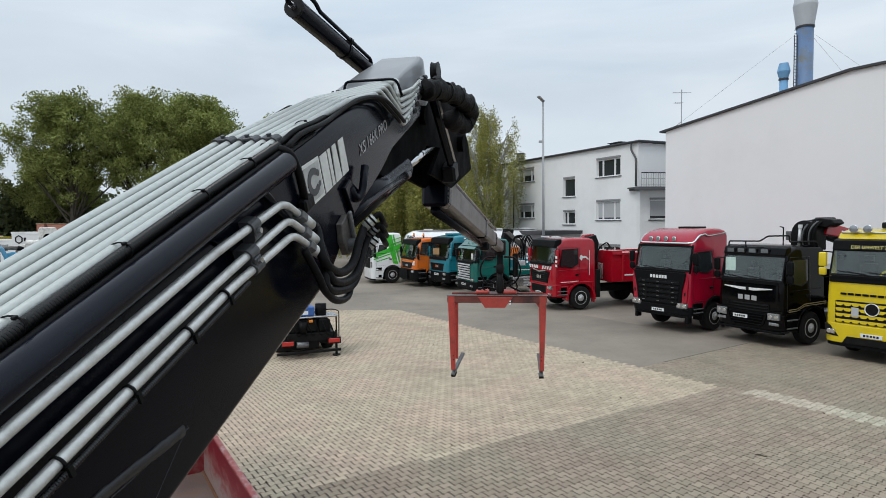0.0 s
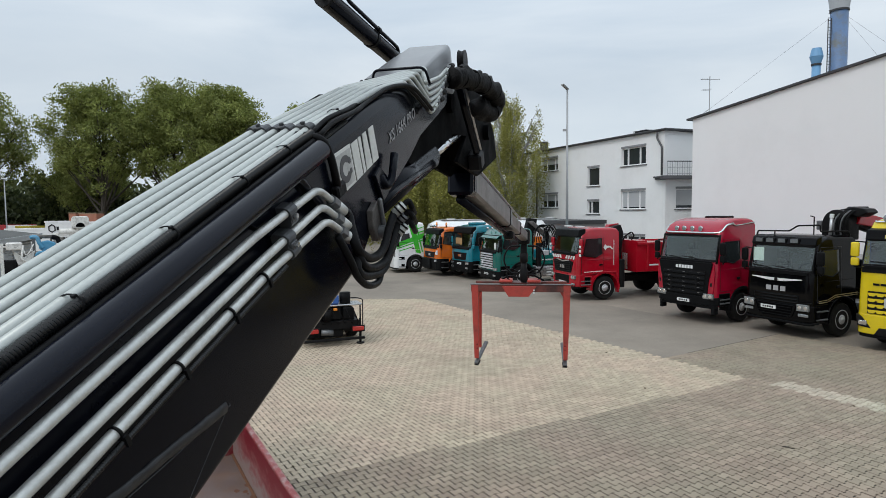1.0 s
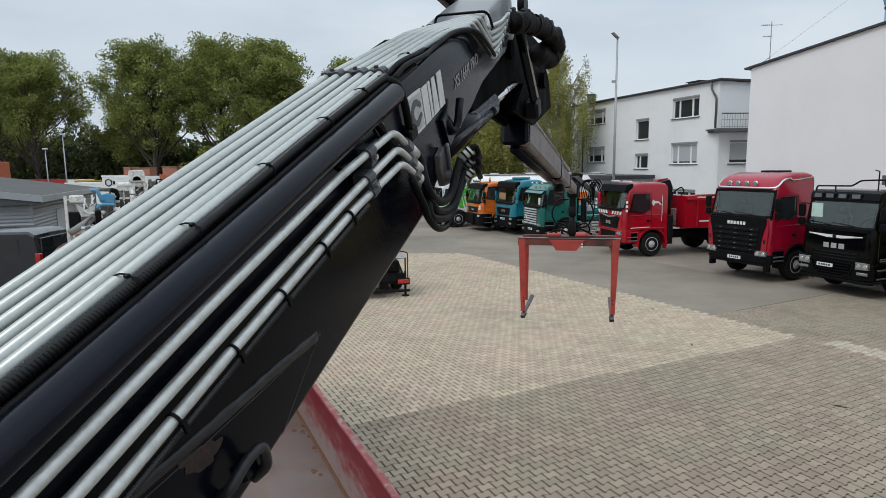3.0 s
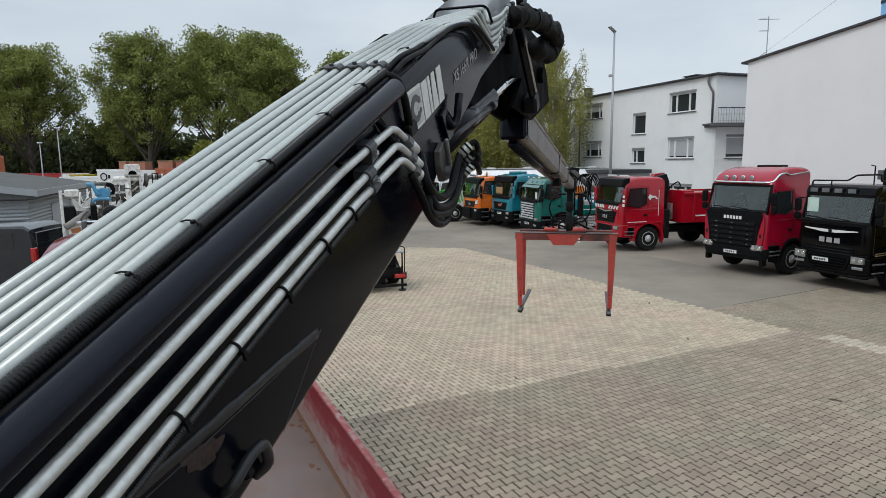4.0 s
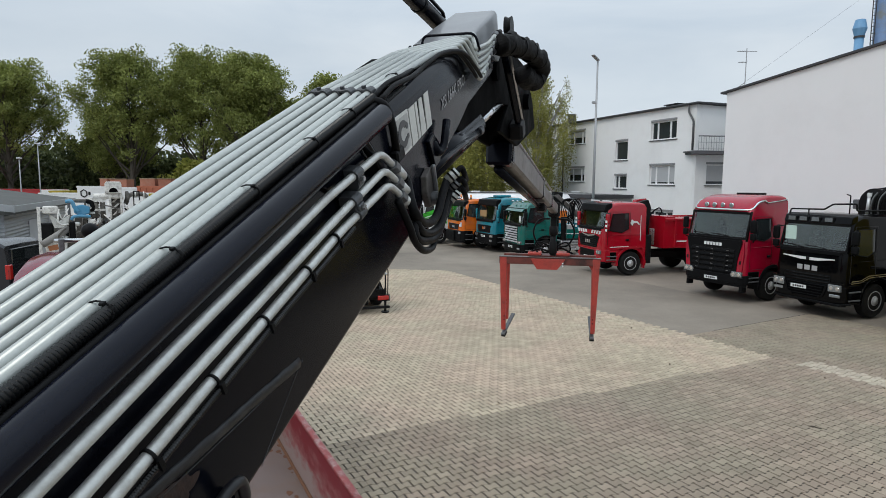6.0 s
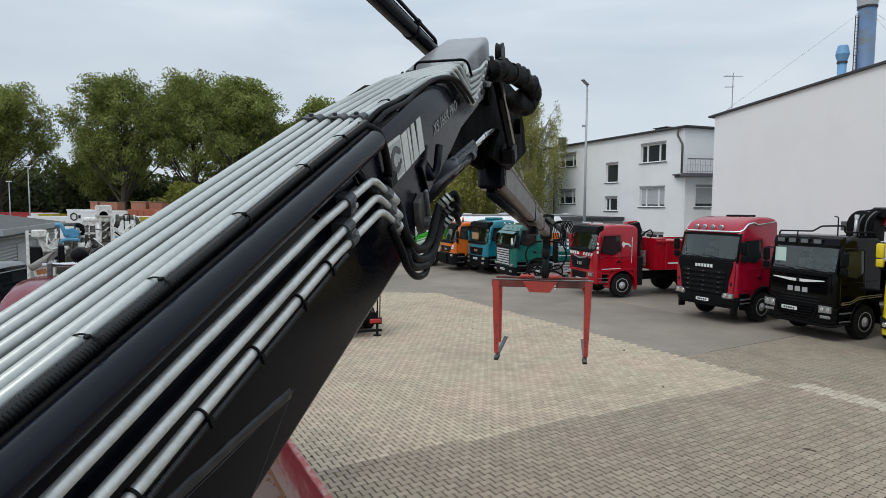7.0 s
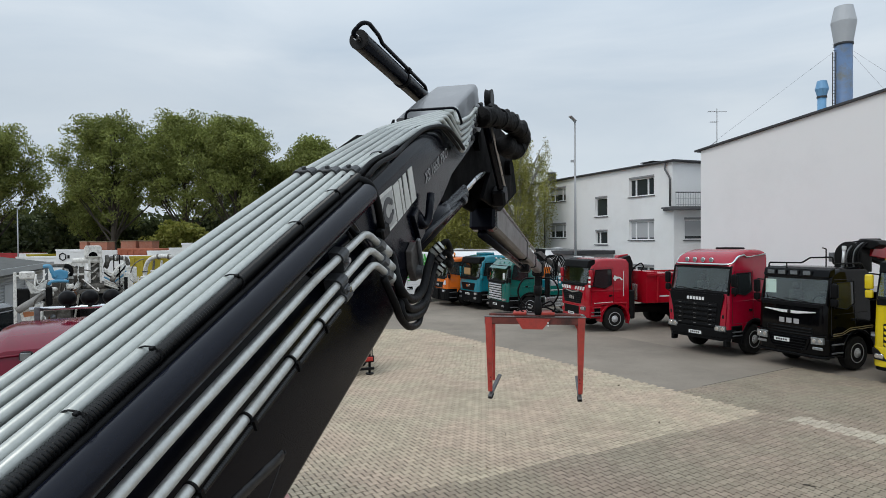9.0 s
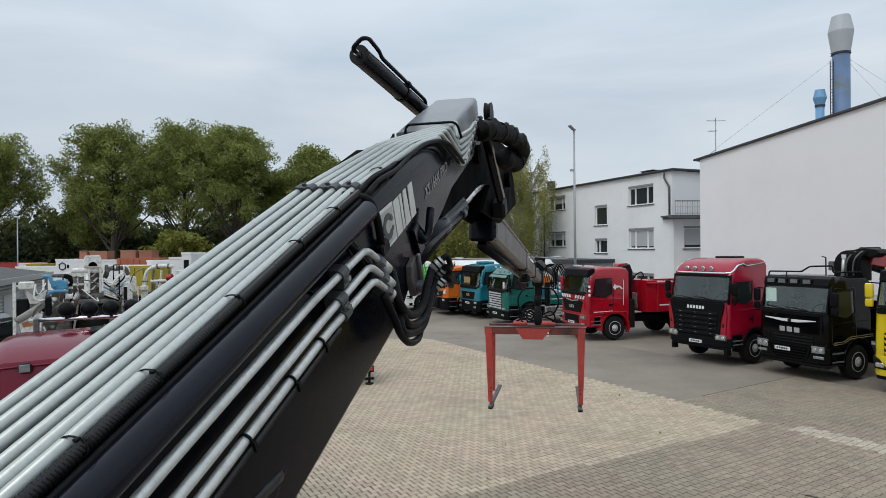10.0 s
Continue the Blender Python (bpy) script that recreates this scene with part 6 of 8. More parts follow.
    chassis(t, 1.95, 7.6, (4.9, 6.2), tank=False)
    return t


def green_truck():
    t = thing("truck", truck_matrix(-0.25, 32.3, -66), "dark green truck with a silver grille and a crane", "truck", "parked trucks")
    w = 1.2
    build_cab(t, P_GREEN, 2.05, 3.0, 1.8, 2.62, M_PLASTIC, (0.42, 0.78), 1.42, w, P_GREEN, pillar=True)
    part("grille_panel", box(-0.74, -0.02, 0.85, 0.74, 0.0, 1.72, 0.02), M_DARK, t)
    for k in range(7):
        part("grille_slat", box(-0.76, -0.06, 0.86 + 0.125 * k, 0.76, -0.015, 0.93 + 0.125 * k, 0.012), M_RIM, t, "silver grille slat")
    for s in (-1, 1):
        headlight(t, *((0.8, 1.14) if s > 0 else (-1.14, -0.8)), 0.8, 0.95, 0.0, s)
        part("fog_light", box(s * 0.95 - 0.15, -0.06, 0.5, s * 0.95 + 0.15, -0.01, 0.6, 0.01), M_LENS, t)
        for k in range(4):
            part("tread_plate", box(s * 1.2 - 0.04, 2.9, 0.45 + 0.15 * k, s * 1.2 + 0.02, 3.7, 0.52 + 0.15 * k, 0.01), M_RIM, t)
    plate(t, 0, -0.055, 0.6)
    part("sheet", box(0.72, 0.08, 1.9, 0.95, 0.085, 2.25), M_WHITE, t, "sheet behind the windscreen")
    part("sticker", box(-0.55, -0.066, 1.1, -0.42, -0.061, 1.26), M_WHITE, t)
    for k, x in enumerate((-0.7, -0.1, 0.55)):
        roof_lamp(t, x, 0.32, 2.97, 0.06)
    chassis(t, 2.05, 7.8, (4.8,))
    part("flat_bed", box(-1.22, 2.6, 1.05, 1.22, 7.8, 1.25, 0.02), P_GREEN, t, "green flat load bed")
    part("bed_side", box(1.18, 2.6, 1.26, 1.22, 7.8, 1.55, 0.01), P_GREEN, t)
    part("bed_stripe", box(1.222, 2.6, 1.3, 1.226, 7.8, 1.34), M_WHITE, t)
    part("crane_column", box(-0.2, 2.3, 1.25, 0.2, 2.7, 2.9, 0.05), M_DARK, t)
    part("crane_arm", prism([(2.3, 3.3), (2.6, 3.35), (4.6, 1.8), (4.4, 1.6)], 0.0, 0.25, "x", 0.03), M_JIB, t, "grey folded crane arm")
    for k in range(5):
        part("hose", tube(smooth_path([(0.3 + 0.1 * k, 2.5 + 0.1 * k, 2.2), (0.4 + 0.1 * k, 2.6, 2.8 + 0.06 * k), (0.5, 3.0 + 0.1 * k, 3.0), (0.5, 3.3, 2.4 - 0.1 * k), (0.4, 2.8, 2.0)], 6), 0.025, seg=8), M_RUBBER, t, "looped black hose", True)
    for k in range(4):
        x = 0.95 - 0.35 * k
        part("hose", tube(smooth_path([(x, 2.9 + 0.3 * k, 1.4), (x + 0.05, 2.8 + 0.3 * k, 2.3), (x - 0.1, 3.1 + 0.3 * k, 3.0 + 0.1 * (k % 2)), (x - 0.15, 3.5 + 0.3 * k, 2.6), (x, 3.7 + 0.25 * k, 1.6)], 6), 0.03, seg=7), M_RUBBER, t, "looped black hose", True)
    part("outrigger", box(1.0, 2.35, 0.5, 1.18, 2.6, 2.2, 0.03), M_DARK, t, "dark outrigger leg")
    part("crane_head", prism([(2.2, 2.8), (2.4, 3.5), (2.9, 3.45), (2.8, 2.8)], -0.15, 0.2, "x", 0.03), M_DARK, t, "dark crane head")
    for k in range(3):
        part("air_tank", rod((1.02, 3.9 + 0.3 * k, 0.5), (1.02, 3.9 + 0.3 * k, 1.0), 0.11, seg=14), M_RIM, t, "silver air tank", True)
    part("valve_bank", box(0.6, 2.7, 1.3, 1.1, 3.1, 1.8, 0.03), M_RIM, t, "silver valve bank")
    part("red_mast", box(0.5, 4.6, 1.3, 0.7, 4.8, 2.7, 0.02), P_RED2, t)
    return t


def teal_truck():
    t = thing("truck", truck_matrix(-1.85, 35.4, -60), "teal blue truck with a grey roof visor and dark bumper", "truck", "parked trucks")
    build_cab(t, P_TEAL, 1.95, 3.1, 1.78, 2.66, M_PLASTIC, (0.5, 1.02), 1.42, 1.2, None, mirror_mat=P_TEAL)
    part("roof_visor", prism([(0.12, 2.64), (0.2, 2.96), (0.5, 3.02), (0.5, 2.64)], -1.12, 1.12, "x", 0.03), M_PLASTIC, t, "grey roof visor")
    part("grille_panel", prism([(-0.7, 1.08), (0.7, 1.08), (0.84, 1.5), (-0.84, 1.5)], -0.02, 0.0, "y", 0.008), M_PLASTIC, t)
    marks(t, -0.2, 0.24, 1.26, 1.4, -0.022, 3, M_CHROME)
    for s in (-1, 1):
        headlight(t, *((0.76, 1.08) if s > 0 else (-1.08, -0.76)), 0.82, 0.98, -0.03, s)
        part("fog_light", box(s * 0.9 - 0.14, -0.07, 0.58, s * 0.9 + 0.14, -0.02, 0.7, 0.01), M_LENS, t)
    plate(t, 0, -0.06, 0.86)
    part("roof_unit", box(-0.5, 0.8, 3.103, 0.5, 1.5, 3.24, 0.04), P_TEAL, t, "teal roof box")
    part("sheet", box(-0.7, 0.09, 1.95, 0.1, 0.094, 2.35), mat("cardboard", (0.36, 0.22, 0.10), 0.8), t, "cardboard behind the windscreen")
    chassis(t, 1.95, 7.6, (4.8, 6.1))
    part("load_body", box(-1.22, 2.5, 1.1, 1.22, 7.6, 1.6, 0.03), P_TEAL, t, "teal load body")
    return t


def orange_truck():
    t = thing("truck", truck_matrix(-3.8, 37.2, -62), "orange municipal truck with a heavy dark front bumper", "truck", "parked trucks")
    build_cab(t, P_ORANGE, 1.9, 2.95, 1.72, 2.55, M_PLASTIC, (0.45, 1.05), 1.42, 1.2, None)
    part("roof_visor", prism([(0.12, 2.52), (0.2, 2.8), (0.5, 2.88), (0.5, 2.52)], -1.12, 1.12, "x", 0.03), M_PLASTIC, t, "grey roof visor")
    part("grille_panel", prism([(-0.68, 1.1), (0.68, 1.1), (0.82, 1.45), (-0.82, 1.45)], -0.02, 0.0, "y", 0.008), M_DARK, t)
    marks(t, -0.16, 0.2, 1.2, 1.32, -0.022, 3, M_CHROME)
    part("plough_plate", box(-0.95, -0.16, 0.42, 0.35, -0.06, 1.02, 0.03), M_PLASTIC, t, "dark plough mounting plate")
    for s in (-1, 1):
        headlight(t, *((0.76, 1.08) if s > 0 else (-1.08, -0.76)), 0.84, 1.0, -0.03, s)
        part("beacon_foot", rod((s * 0.75, 0.8, 2.95), (s * 0.75, 0.8, 3.05), 0.05), M_DARK, t)
        beacon(t, s * 0.75, 0.8, 3.05)
    for x in (-0.6, -0.35, -0.1, 0.15):
        roof_lamp(t, x, 0.3, 3.0, 0.09)
    part("reflector_plate", prism([(0.84, 1.3), (1.12, 1.3), (1.12, 1.55), (0.98, 1.55)], -0.012, 0.08, "y"), M_WHITE, t)
    chassis(t, 1.9, 7.4, (4.8,))
    part("load_body", box(-1.22, 2.4, 1.2, 1.22, 7.4, 2.2, 0.03), P_ORANGE, t, "orange load body")
    return t


def white_tanker():
    t = thing("tanker_truck", truck_matrix(-6.6, 39.4, -68), "white tractor with green stripes and a white silo tank trailer", "truck", "parked trucks")
    w = 1.22
    build_cab(t, P_WHITE, 1.95, 3.22, 1.72, 2.5, P_WHITE, (0.3, 0.95), 1.35, w, None, high=True, low_mat=P_WHITE,  side_glass=((0.4, 1.95), (0.5, 2.45), (0.95, 2.5), (1.0, 2.0), (0.8, 1.9)), arch_mat=P_WHITE)
    for poly in ([(0.12, 1.62), (1.93, 2.2), (1.93, 2.52), (0.12, 1.9)], [(0.92, 3.1), (1.3, 3.1), (1.72, 1.2), (1.42, 1.2)], [(0.12, 1.5), (1.93, 2.05), (1.93, 2.12), (0.12, 1.57)], [(1.2, 2.4), (1.93, 2.62), (1.93, 2.7), (1.2, 2.48)],
                 [(1.38, 3.1), (1.46, 3.1), (1.86, 1.3), (1.78, 1.3)], [(0.3, 1.36), (1.2, 1.62), (1.2, 1.68), (0.3, 1.42)], [(1.3, 2.7), (1.93, 2.9), (1.93, 2.95), (1.3, 2.76)]):
        part("green_stripe", prism(poly, w - 0.03, w + 0.004, "x"), P_LIME, t, "bright green stripe")
    part("grille_panel", box(-0.7, -0.02, 0.95, 0.7, 0.0, 1.6, 0.02), M_PLASTIC, t)
    for s in (-1, 1):
        headlight(t, *((0.86, 1.12) if s > 0 else (-1.12, -0.86)), 1.0, 1.4, 0.0, s)
        part("side_skirt", box(s * 1.2 - 0.03, 2.3, 0.4, s * 1.2 + 0.03, 4.2, 1.0, 0.01), P_WHITE, t)
    chassis(t, 2.25, 6.0, (4.9,))
    tank = lathe([(2.5, 0.0), (2.5, 0.5), (2.7, 0.95), (3.1, 1.16), (12.2, 1.16), (12.8, 0.95), (13.0, 0.4), (13.0, 0.0)], 32, "y")
    part("tank", moved(tank, Matrix.Translation((0, 0, 2.14))), P_WHITE, t, "white rounded silo tank", True)
    for y in (4.2, 6.8, 9.4, 11.6):
        part("manhole", rod((0, y, 3.28), (0, y, 3.4), 0.3, seg=18), M_WHITE, t)
    part("walkway", box(-0.4, 3.4, 3.31, 0.4, 12.4, 3.34), M_RIM, t)
    chassis(t, 6.2, 13, (9.6, 10.9, 12.2), tank=False)
    return t


for build in (yellow_truck, black_truck, red_tractor, red_tipper, green_truck, teal_truck, orange_truck, white_tanker):
    build()

# ---- own truck under the crane: red steel bed and cab ----
def scraped_board():
    """Red paint worn through to bare metal by loads, most of it low on the board."""
    m = bpy.data.materials.new("scraped_red_board")
    m.use_nodes = True
    t = m.node_tree
    b = t.nodes["Principled BSDF"]
    co = t.nodes.new("ShaderNodeTexCoord")
    sep = t.nodes.new("ShaderNodeSeparateXYZ")
    t.links.new(co.outputs["Object"], sep.inputs["Vector"])
    mp = t.nodes.new("ShaderNodeMapping")
    mp.inputs["Scale"].default_value = (1.0, 1.6, 4.0)
    t.links.new(co.outputs["Object"], mp.inputs["Vector"])
    n = t.nodes.new("ShaderNodeTexNoise")
    n.inputs["Scale"].default_value, n.inputs["Detail"].default_value, n.inputs["Roughness"].default_value = 2.4, 9, 0.68
    t.links.new(mp.outputs["Vector"], n.inputs["Vector"])
    height = t.nodes.new("ShaderNodeMapRange")
    height.inputs["From Min"].default_value, height.inputs["From Max"].default_value = 1.12, 1.62
    height.inputs["To Min"].default_value, height.inputs["To Max"].default_value = 0.34, -0.22
    t.links.new(sep.outputs["Z"], height.inputs["Value"])
    add = t.nodes.new("ShaderNodeMath")
    t.links.new(n.outputs["Fac"], add.inputs[0])
    t.links.new(height.outputs["Result"], add.inputs[1])
    ramp = t.nodes.new("ShaderNodeValToRGB")
    e = ramp.color_ramp.elements
    e[0].position, e[0].color = 0.38, (0.17, 0.010, 0.018, 1)
    e[1].position, e[1].color = 0.72, (0.27, 0.205, 0.19, 1)
    mid = ramp.color_ramp.elements.new(0.54)
    mid.color = (0.24, 0.075, 0.075, 1)
    t.links.new(add.outputs[0], ramp.inputs["Fac"])
    t.links.new(ramp.outputs["Color"], b.inputs["Base Color"])
    b.inputs["Roughness"].default_value = 0.5
    return m


def build_bed():
    # local y runs along the truck towards its cab, x to its right side; the right rail lies at x = 0
    m = pose(-1.09, 4.12, 0, 0, 0, math.degrees(math.atan2(0.557, 0.83)))
    t = thing("crane_truck", m, "red truck with a worn steel load bed that carries the crane", "truck")
    y0, y1 = -4.6, 3.7
    part("bed_floor", box(-2.4, y0, 0.98, -0.06, y1, 1.1, 0.01), M_BEDFLOOR, t, "worn steel bed floor with rust stains")
    for x in (-0.05, -2.41):
        part("side_board", box(x - 0.0, y0, 1.02, x + 0.045, y1, 1.66, 0.008), M_BED, t, "scuffed red side board")
        part("top_rail", box(x - 0.01, y0, 1.662, x + 0.048, y1, 1.69, 0.01, seg=2), M_RAIL, t, "scraped red top rail")
    part("floor_weld", box(-0.085, y0, 1.1, -0.055, y1, 1.112, 0.004), M_RUST, t, "rusty seam along the board")
    part("worn_liner", box(-0.0545, y0, 1.105, -0.0502, y1, 1.655), scraped_board(), t, "inside of the board, red above and scraped bare below")
    rng = random.Random(4)
    for k in range(24):
        y = y0 + 3.4 + 4.2 * rng.random()
        x = -0.09 - 0.16 * rng.random() ** 2
        r = 0.008 + 0.026 * rng.random() ** 2
        part("rust_flake", prism([(x + r * math.cos(a) * (0.6 + 0.7 * rng.random()), y + r * 1.6 * math.sin(a) * (0.6 + 0.7 * rng.random())) for a in (0, 1, 2, 3, 4.2, 5.3)], 1.1005, 1.1025, "z"), M_RUST, t)
    part("head_board", box(-2.4, y1, 1.0, 0.0, y1 + 0.06, 1.9, 0.01), M_BED, t, "red head board")
    for x in (-1.65, -0.8):
        part("frame_rail", box(x - 0.05, y0, 0.65, x + 0.05, y1 + 2.6, 0.97, 0.01), M_DARK, t)
    for y in (-3.2, -1.85):
        for x, s in ((-2.15, -1), (-0.28, 1)):
            wheel(t, x, y, 0.5, 0.46, s)
    for x in (-2.3, -0.1):
        for y in (-4.0, -2.5, -0.9, 0.6, 2.1):
            part("board_post", box(x - 0.03, y, 1.0, x + 0.03, y + 0.08, 1.03), M_BED, t)
    return t


def build_own_cab(t):
    p = mat("dark_red_cab", (0.155, 0.003, 0.018), 0.16, 0, 0.07, 3.0, 0, (0.06, 0.02, 0.02), 0.3, 2.2, spec=0.4)
    y0 = 4.0
    cx = -1.32
    prof = [(y0, 1.0), (y0, 2.78), (y0 + 0.06, 2.94), (y0 + 0.3, 3.06), (y0 + 1.0, 3.11), (y0 + 1.5, 3.09), (y0 + 1.75, 2.94), (y0 + 2.05, 1.9), (y0 + 2.1, 0.55), (y0 + 0.2, 0.55)]
    secs = []
    for x, d in ((-1.24, 0.10), (-1.18, 0.04), (-1.05, 0.0), (0, -0.02), (1.05, 0.0), (1.18, 0.04), (1.24, 0.10)):
        secs.append([(cx + x, y, z - (d + 0.06 if z > 2.5 else 0)) for y, z in prof])
    cab = part("cab", section_loft(secs), p, t, "dark red painted truck cab", True)
    cab.data.set_sharp_from_angle(angle=radians(35))
    part("roof_swage", prism([(y0 + 0.05, 2.76), (y0 + 0.4, 2.78), (y0 + 1.0, 2.90), (y0 + 1.4, 2.92), (y0 + 1.4, 2.94), (y0 + 1.0, 2.925), (y0 + 0.35, 2.81)], cx - 1.19, cx - 1.13, "x", 0.006), p, cab)
    part("work_lamp", box(cx - 0.92, y0 - 0.07, 2.78, cx - 0.80, y0 - 0.004, 2.88, 0.02), M_DARK, t, "square work lamp")
    part("lamp_glass", box(cx - 0.908, y0 - 0.08, 2.79, cx - 0.812, y0 - 0.072, 2.87, 0.004), M_LENS, t)
    for z, r in ((2.84, 0.011), (2.66, 0.009)):
        part("roof_swage", tube(smooth_path([(cx - 1.22, y0 + 0.06, z - 0.06), (cx - 0.9, y0 + 0.02, z), (cx + 0.9, y0 + 0.02, z), (cx + 1.22, y0 + 0.06, z - 0.06)], 5), r, seg=8), p, cab, "", True)
    part("rear_window", box(cx - 0.6, y0 - 0.015, 1.95, cx + 0.6, y0 + 0.02, 2.35, 0.02), M_GLASS, t)
    part("grab_shelf", box(cx - 1.1, y0 - 0.12, 2.2, cx - 0.5, y0 - 0.002, 2.28, 0.02), M_DARK, t)
    bar = part("lamp_bar", rod((cx - 0.98, y0 + 1.5, 3.17), (cx + 0.98, y0 + 1.5, 3.17), 0.028, seg=10), M_CHROME, t, "chrome lamp bar", True)
    for x in (-0.9, 0.9):
        part("bar_foot", box(cx + x - 0.03, y0 + 1.44, 2.99, cx + x + 0.03, y0 + 1.54, 3.2, 0.012), M_DULL, bar)
    for k in range(4):
        x = cx - 0.58 + 0.25 * k
        l = part("spot_lamp", moved(lathe([(0.05, 0.0), (0.05, 0.10), (0.02, 0.108), (-0.06, 0.09), (-0.1, 0.05), (-0.11, 0.0)], 24, "y"), Matrix.Translation((x, y0 + 1.55, 3.28)) @ pose(0, 0, 0, -4, 0, 0)), M_RUBBER, t, "round black spot lamp seen from behind", True)
        part("lamp_bracket", box(x - 0.02, y0 + 1.46, 3.17, x + 0.02, y0 + 1.53, 3.27, 0.005), M_DARK, l)
    part("hatch", box(cx - 0.3, y0 + 0.7, 3.04, cx + 0.3, y0 + 1.2, 3.09, 0.015), M_DARK, t)
    for s in (-1, 1):
        wheel(t, cx + s * 1.0, y0 + 1.3, 0.5, 0.3, s)


BED = build_bed()
build_own_cab(BED)


def build_crane_base():
    """Column that carries the boom, standing on the bed behind the camera."""
    c = thing("crane_column", pose(-0.98, -0.05, 0), "black crane column standing on the truck bed", "crane column")
    part("foot", box(-0.14, -0.2, 1.1, 0.3, 0.3, 1.35, 0.04), M_BLACK, c)
    part("column", rod((0.03, 0, 1.35), (0.03, 0, 2.75), 0.13, seg=20), M_BLACK, c, "round black column", True)
    part("head", box(-0.2, -0.25, 2.6, 0.2, 0.3, 3.05, 0.05), M_BLACK, c)


build_crane_base()


# ---- rear of a dark truck across the yard ----
def build_rear_truck():
    t = thing("skeleton_truck", pose(-4.72, 17.7, 0, 0, 0, 25) @ Matrix.Scale(0.76, 4), "rear end of a black chassis with a blue power pack", "truck")
    part("bumper_bar", box(-1.3, -0.2, 0.2, 1.15, -0.1, 0.3, 0.02), M_DARK, t, "black rear bumper bar")
    for x in (-0.85, 0.95):
        part("bumper_post", box(x - 0.04, -0.1, 0.5, x + 0.04, -0.02, 0.95, 0.01), M_DARK, t)
    part("foot_pad", rod((1.0, 0.0, 0.0), (1.0, 0.0, 0.05), 0.16, seg=16), M_DARK, t, "round support foot")
    part("support_leg", rod((1.0, 0.0, 0.05), (1.0, 0.0, 1.0), 0.05, seg=12), M_DARK, t)
    for x in (0.66, -1.1):
        l = part("tail_lamp", box(x, -0.2, 0.54, x + 0.44, -0.12, 0.71, 0.02), M_RED_LENS, t, "red tail lamp cluster")
        part("lamp_hood", box(x - 0.02, -0.115, 0.48, x + 0.5, -0.06, 0.74, 0.01), M_DARK, l)
    part("frame", box(-0.95, -0.02, 0.62, 0.95, 5.5, 0.95, 0.02), M_DARK, t)
    part("deck_plate", box(-0.9, 0.0, 1.52, 1.1, 0.9, 1.58, 0.02), M_STEEL, t, "pale steel deck plate")
    for x in (-0.85, 1.02):
        part("deck_post", rod((x, 0.05, 0.9), (x, 0.05, 1.52), 0.03), M_DARK, t)
    part("engine", box(-0.8, 0.1, 0.96, 0.3, 1.0, 1.5, 0.05), M_DARK, t, "black engine block")
    part("engine_cover", box(-1.25, 0.15, 0.3, 0.35, 0.9, 1.48, 0.04), M_DARK, t, "black engine cover")
    part("valve_chest", box(0.36, 0.1, 0.5, 0.8, 0.7, 1.4, 0.03), M_DARK, t)
    part("muffler", rod((-0.55, -0.1, 0.55), (-0.1, -0.1, 0.52), 0.12, seg=16), M_DULL, t, "dull steel muffler", True)
    part("filter", rod((-0.3, -0.08, 1.0), (-0.3, -0.08, 1.4), 0.15, seg=18), M_RUBBER, t, "black filter housing", True)
    part("oil_box", box(0.32, -0.05, 1.02, 0.75, 0.4, 1.46, 0.03), M_PLASTIC, t)
    part("blue_tank", box(-0.45, 0.1, 1.585, 0.2, 0.7, 1.95, 0.04), mat("pump_blue", (0.03, 0.10, 0.32), 0.45), t, "blue hydraulic unit")
    part("blue_cap", rod((-0.1, 0.3, 1.95), (-0.1, 0.3, 2.06), 0.09), mat("pump_blue", (0.03, 0.10, 0.32), 0.45), t)
    part("black_tank", rod((0.48, 0.35, 1.585), (0.48, 0.35, 2.02), 0.22, seg=20), M_PLASTIC, t, "black round canister", True)
    part("white_label", box(-0.3, 0.092, 1.66, -0.05, 0.099, 1.8), M_WHITE, t)
    part("amber_marker", box(-0.05, -0.06, 1.36, 0.1, 0.09, 1.46, 0.01), M_AMBER, t)
    part("guard_pipe", tube(round_path([(1.1, 0.0, 0.55), (1.12, 0.0, 1.75), (0.9, 0.2, 1.8), (0.4, 0.3, 1.78)], 0.1), 0.022, seg=8), M_DARK, t, "", True)
    for k in range(6):
        x = -0.7 + 0.28 * k
        part("hose", tube(smooth_path([(x, -0.05, 1.45), (x + 0.1, -0.15, 1.15), (x + 0.2, -0.12, 0.9), (x + 0.32, 0.0, 0.85)], 6), 0.02, seg=7), M_RUBBER, t, "", True)
    for y in (1.6, 2.9):
        for s in (-1, 1):
            wheel(t, s * 0.95, y, 0.5, 0.4, s)
    part("load_frame", box(-1.0, 1.2, 1.0, 1.0, 5.5, 1.15, 0.02), M_DARK, t)
    part("mast", box(-0.9, 1.1, 1.0, -0.75, 1.25, 2.3, 0.02), P_RED2, t)


build_rear_truck()

# ---- shed, van, pumps and containers at the yard's edge ----
M_CORR = mat("corrugated_steel", (0.40, 0.415, 0.43), 0.5, 0.4, 0.1, 2, 0, (0.2, 0.2, 0.2), 0.25, 1.5)
M_FLATROOF = mat("bitumen_roof", (0.086, 0.088, 0.083), 0.9, 0, 0.25, 0.8, 0.2, (0.06, 0.06, 0.058), 0.6, 1.2)


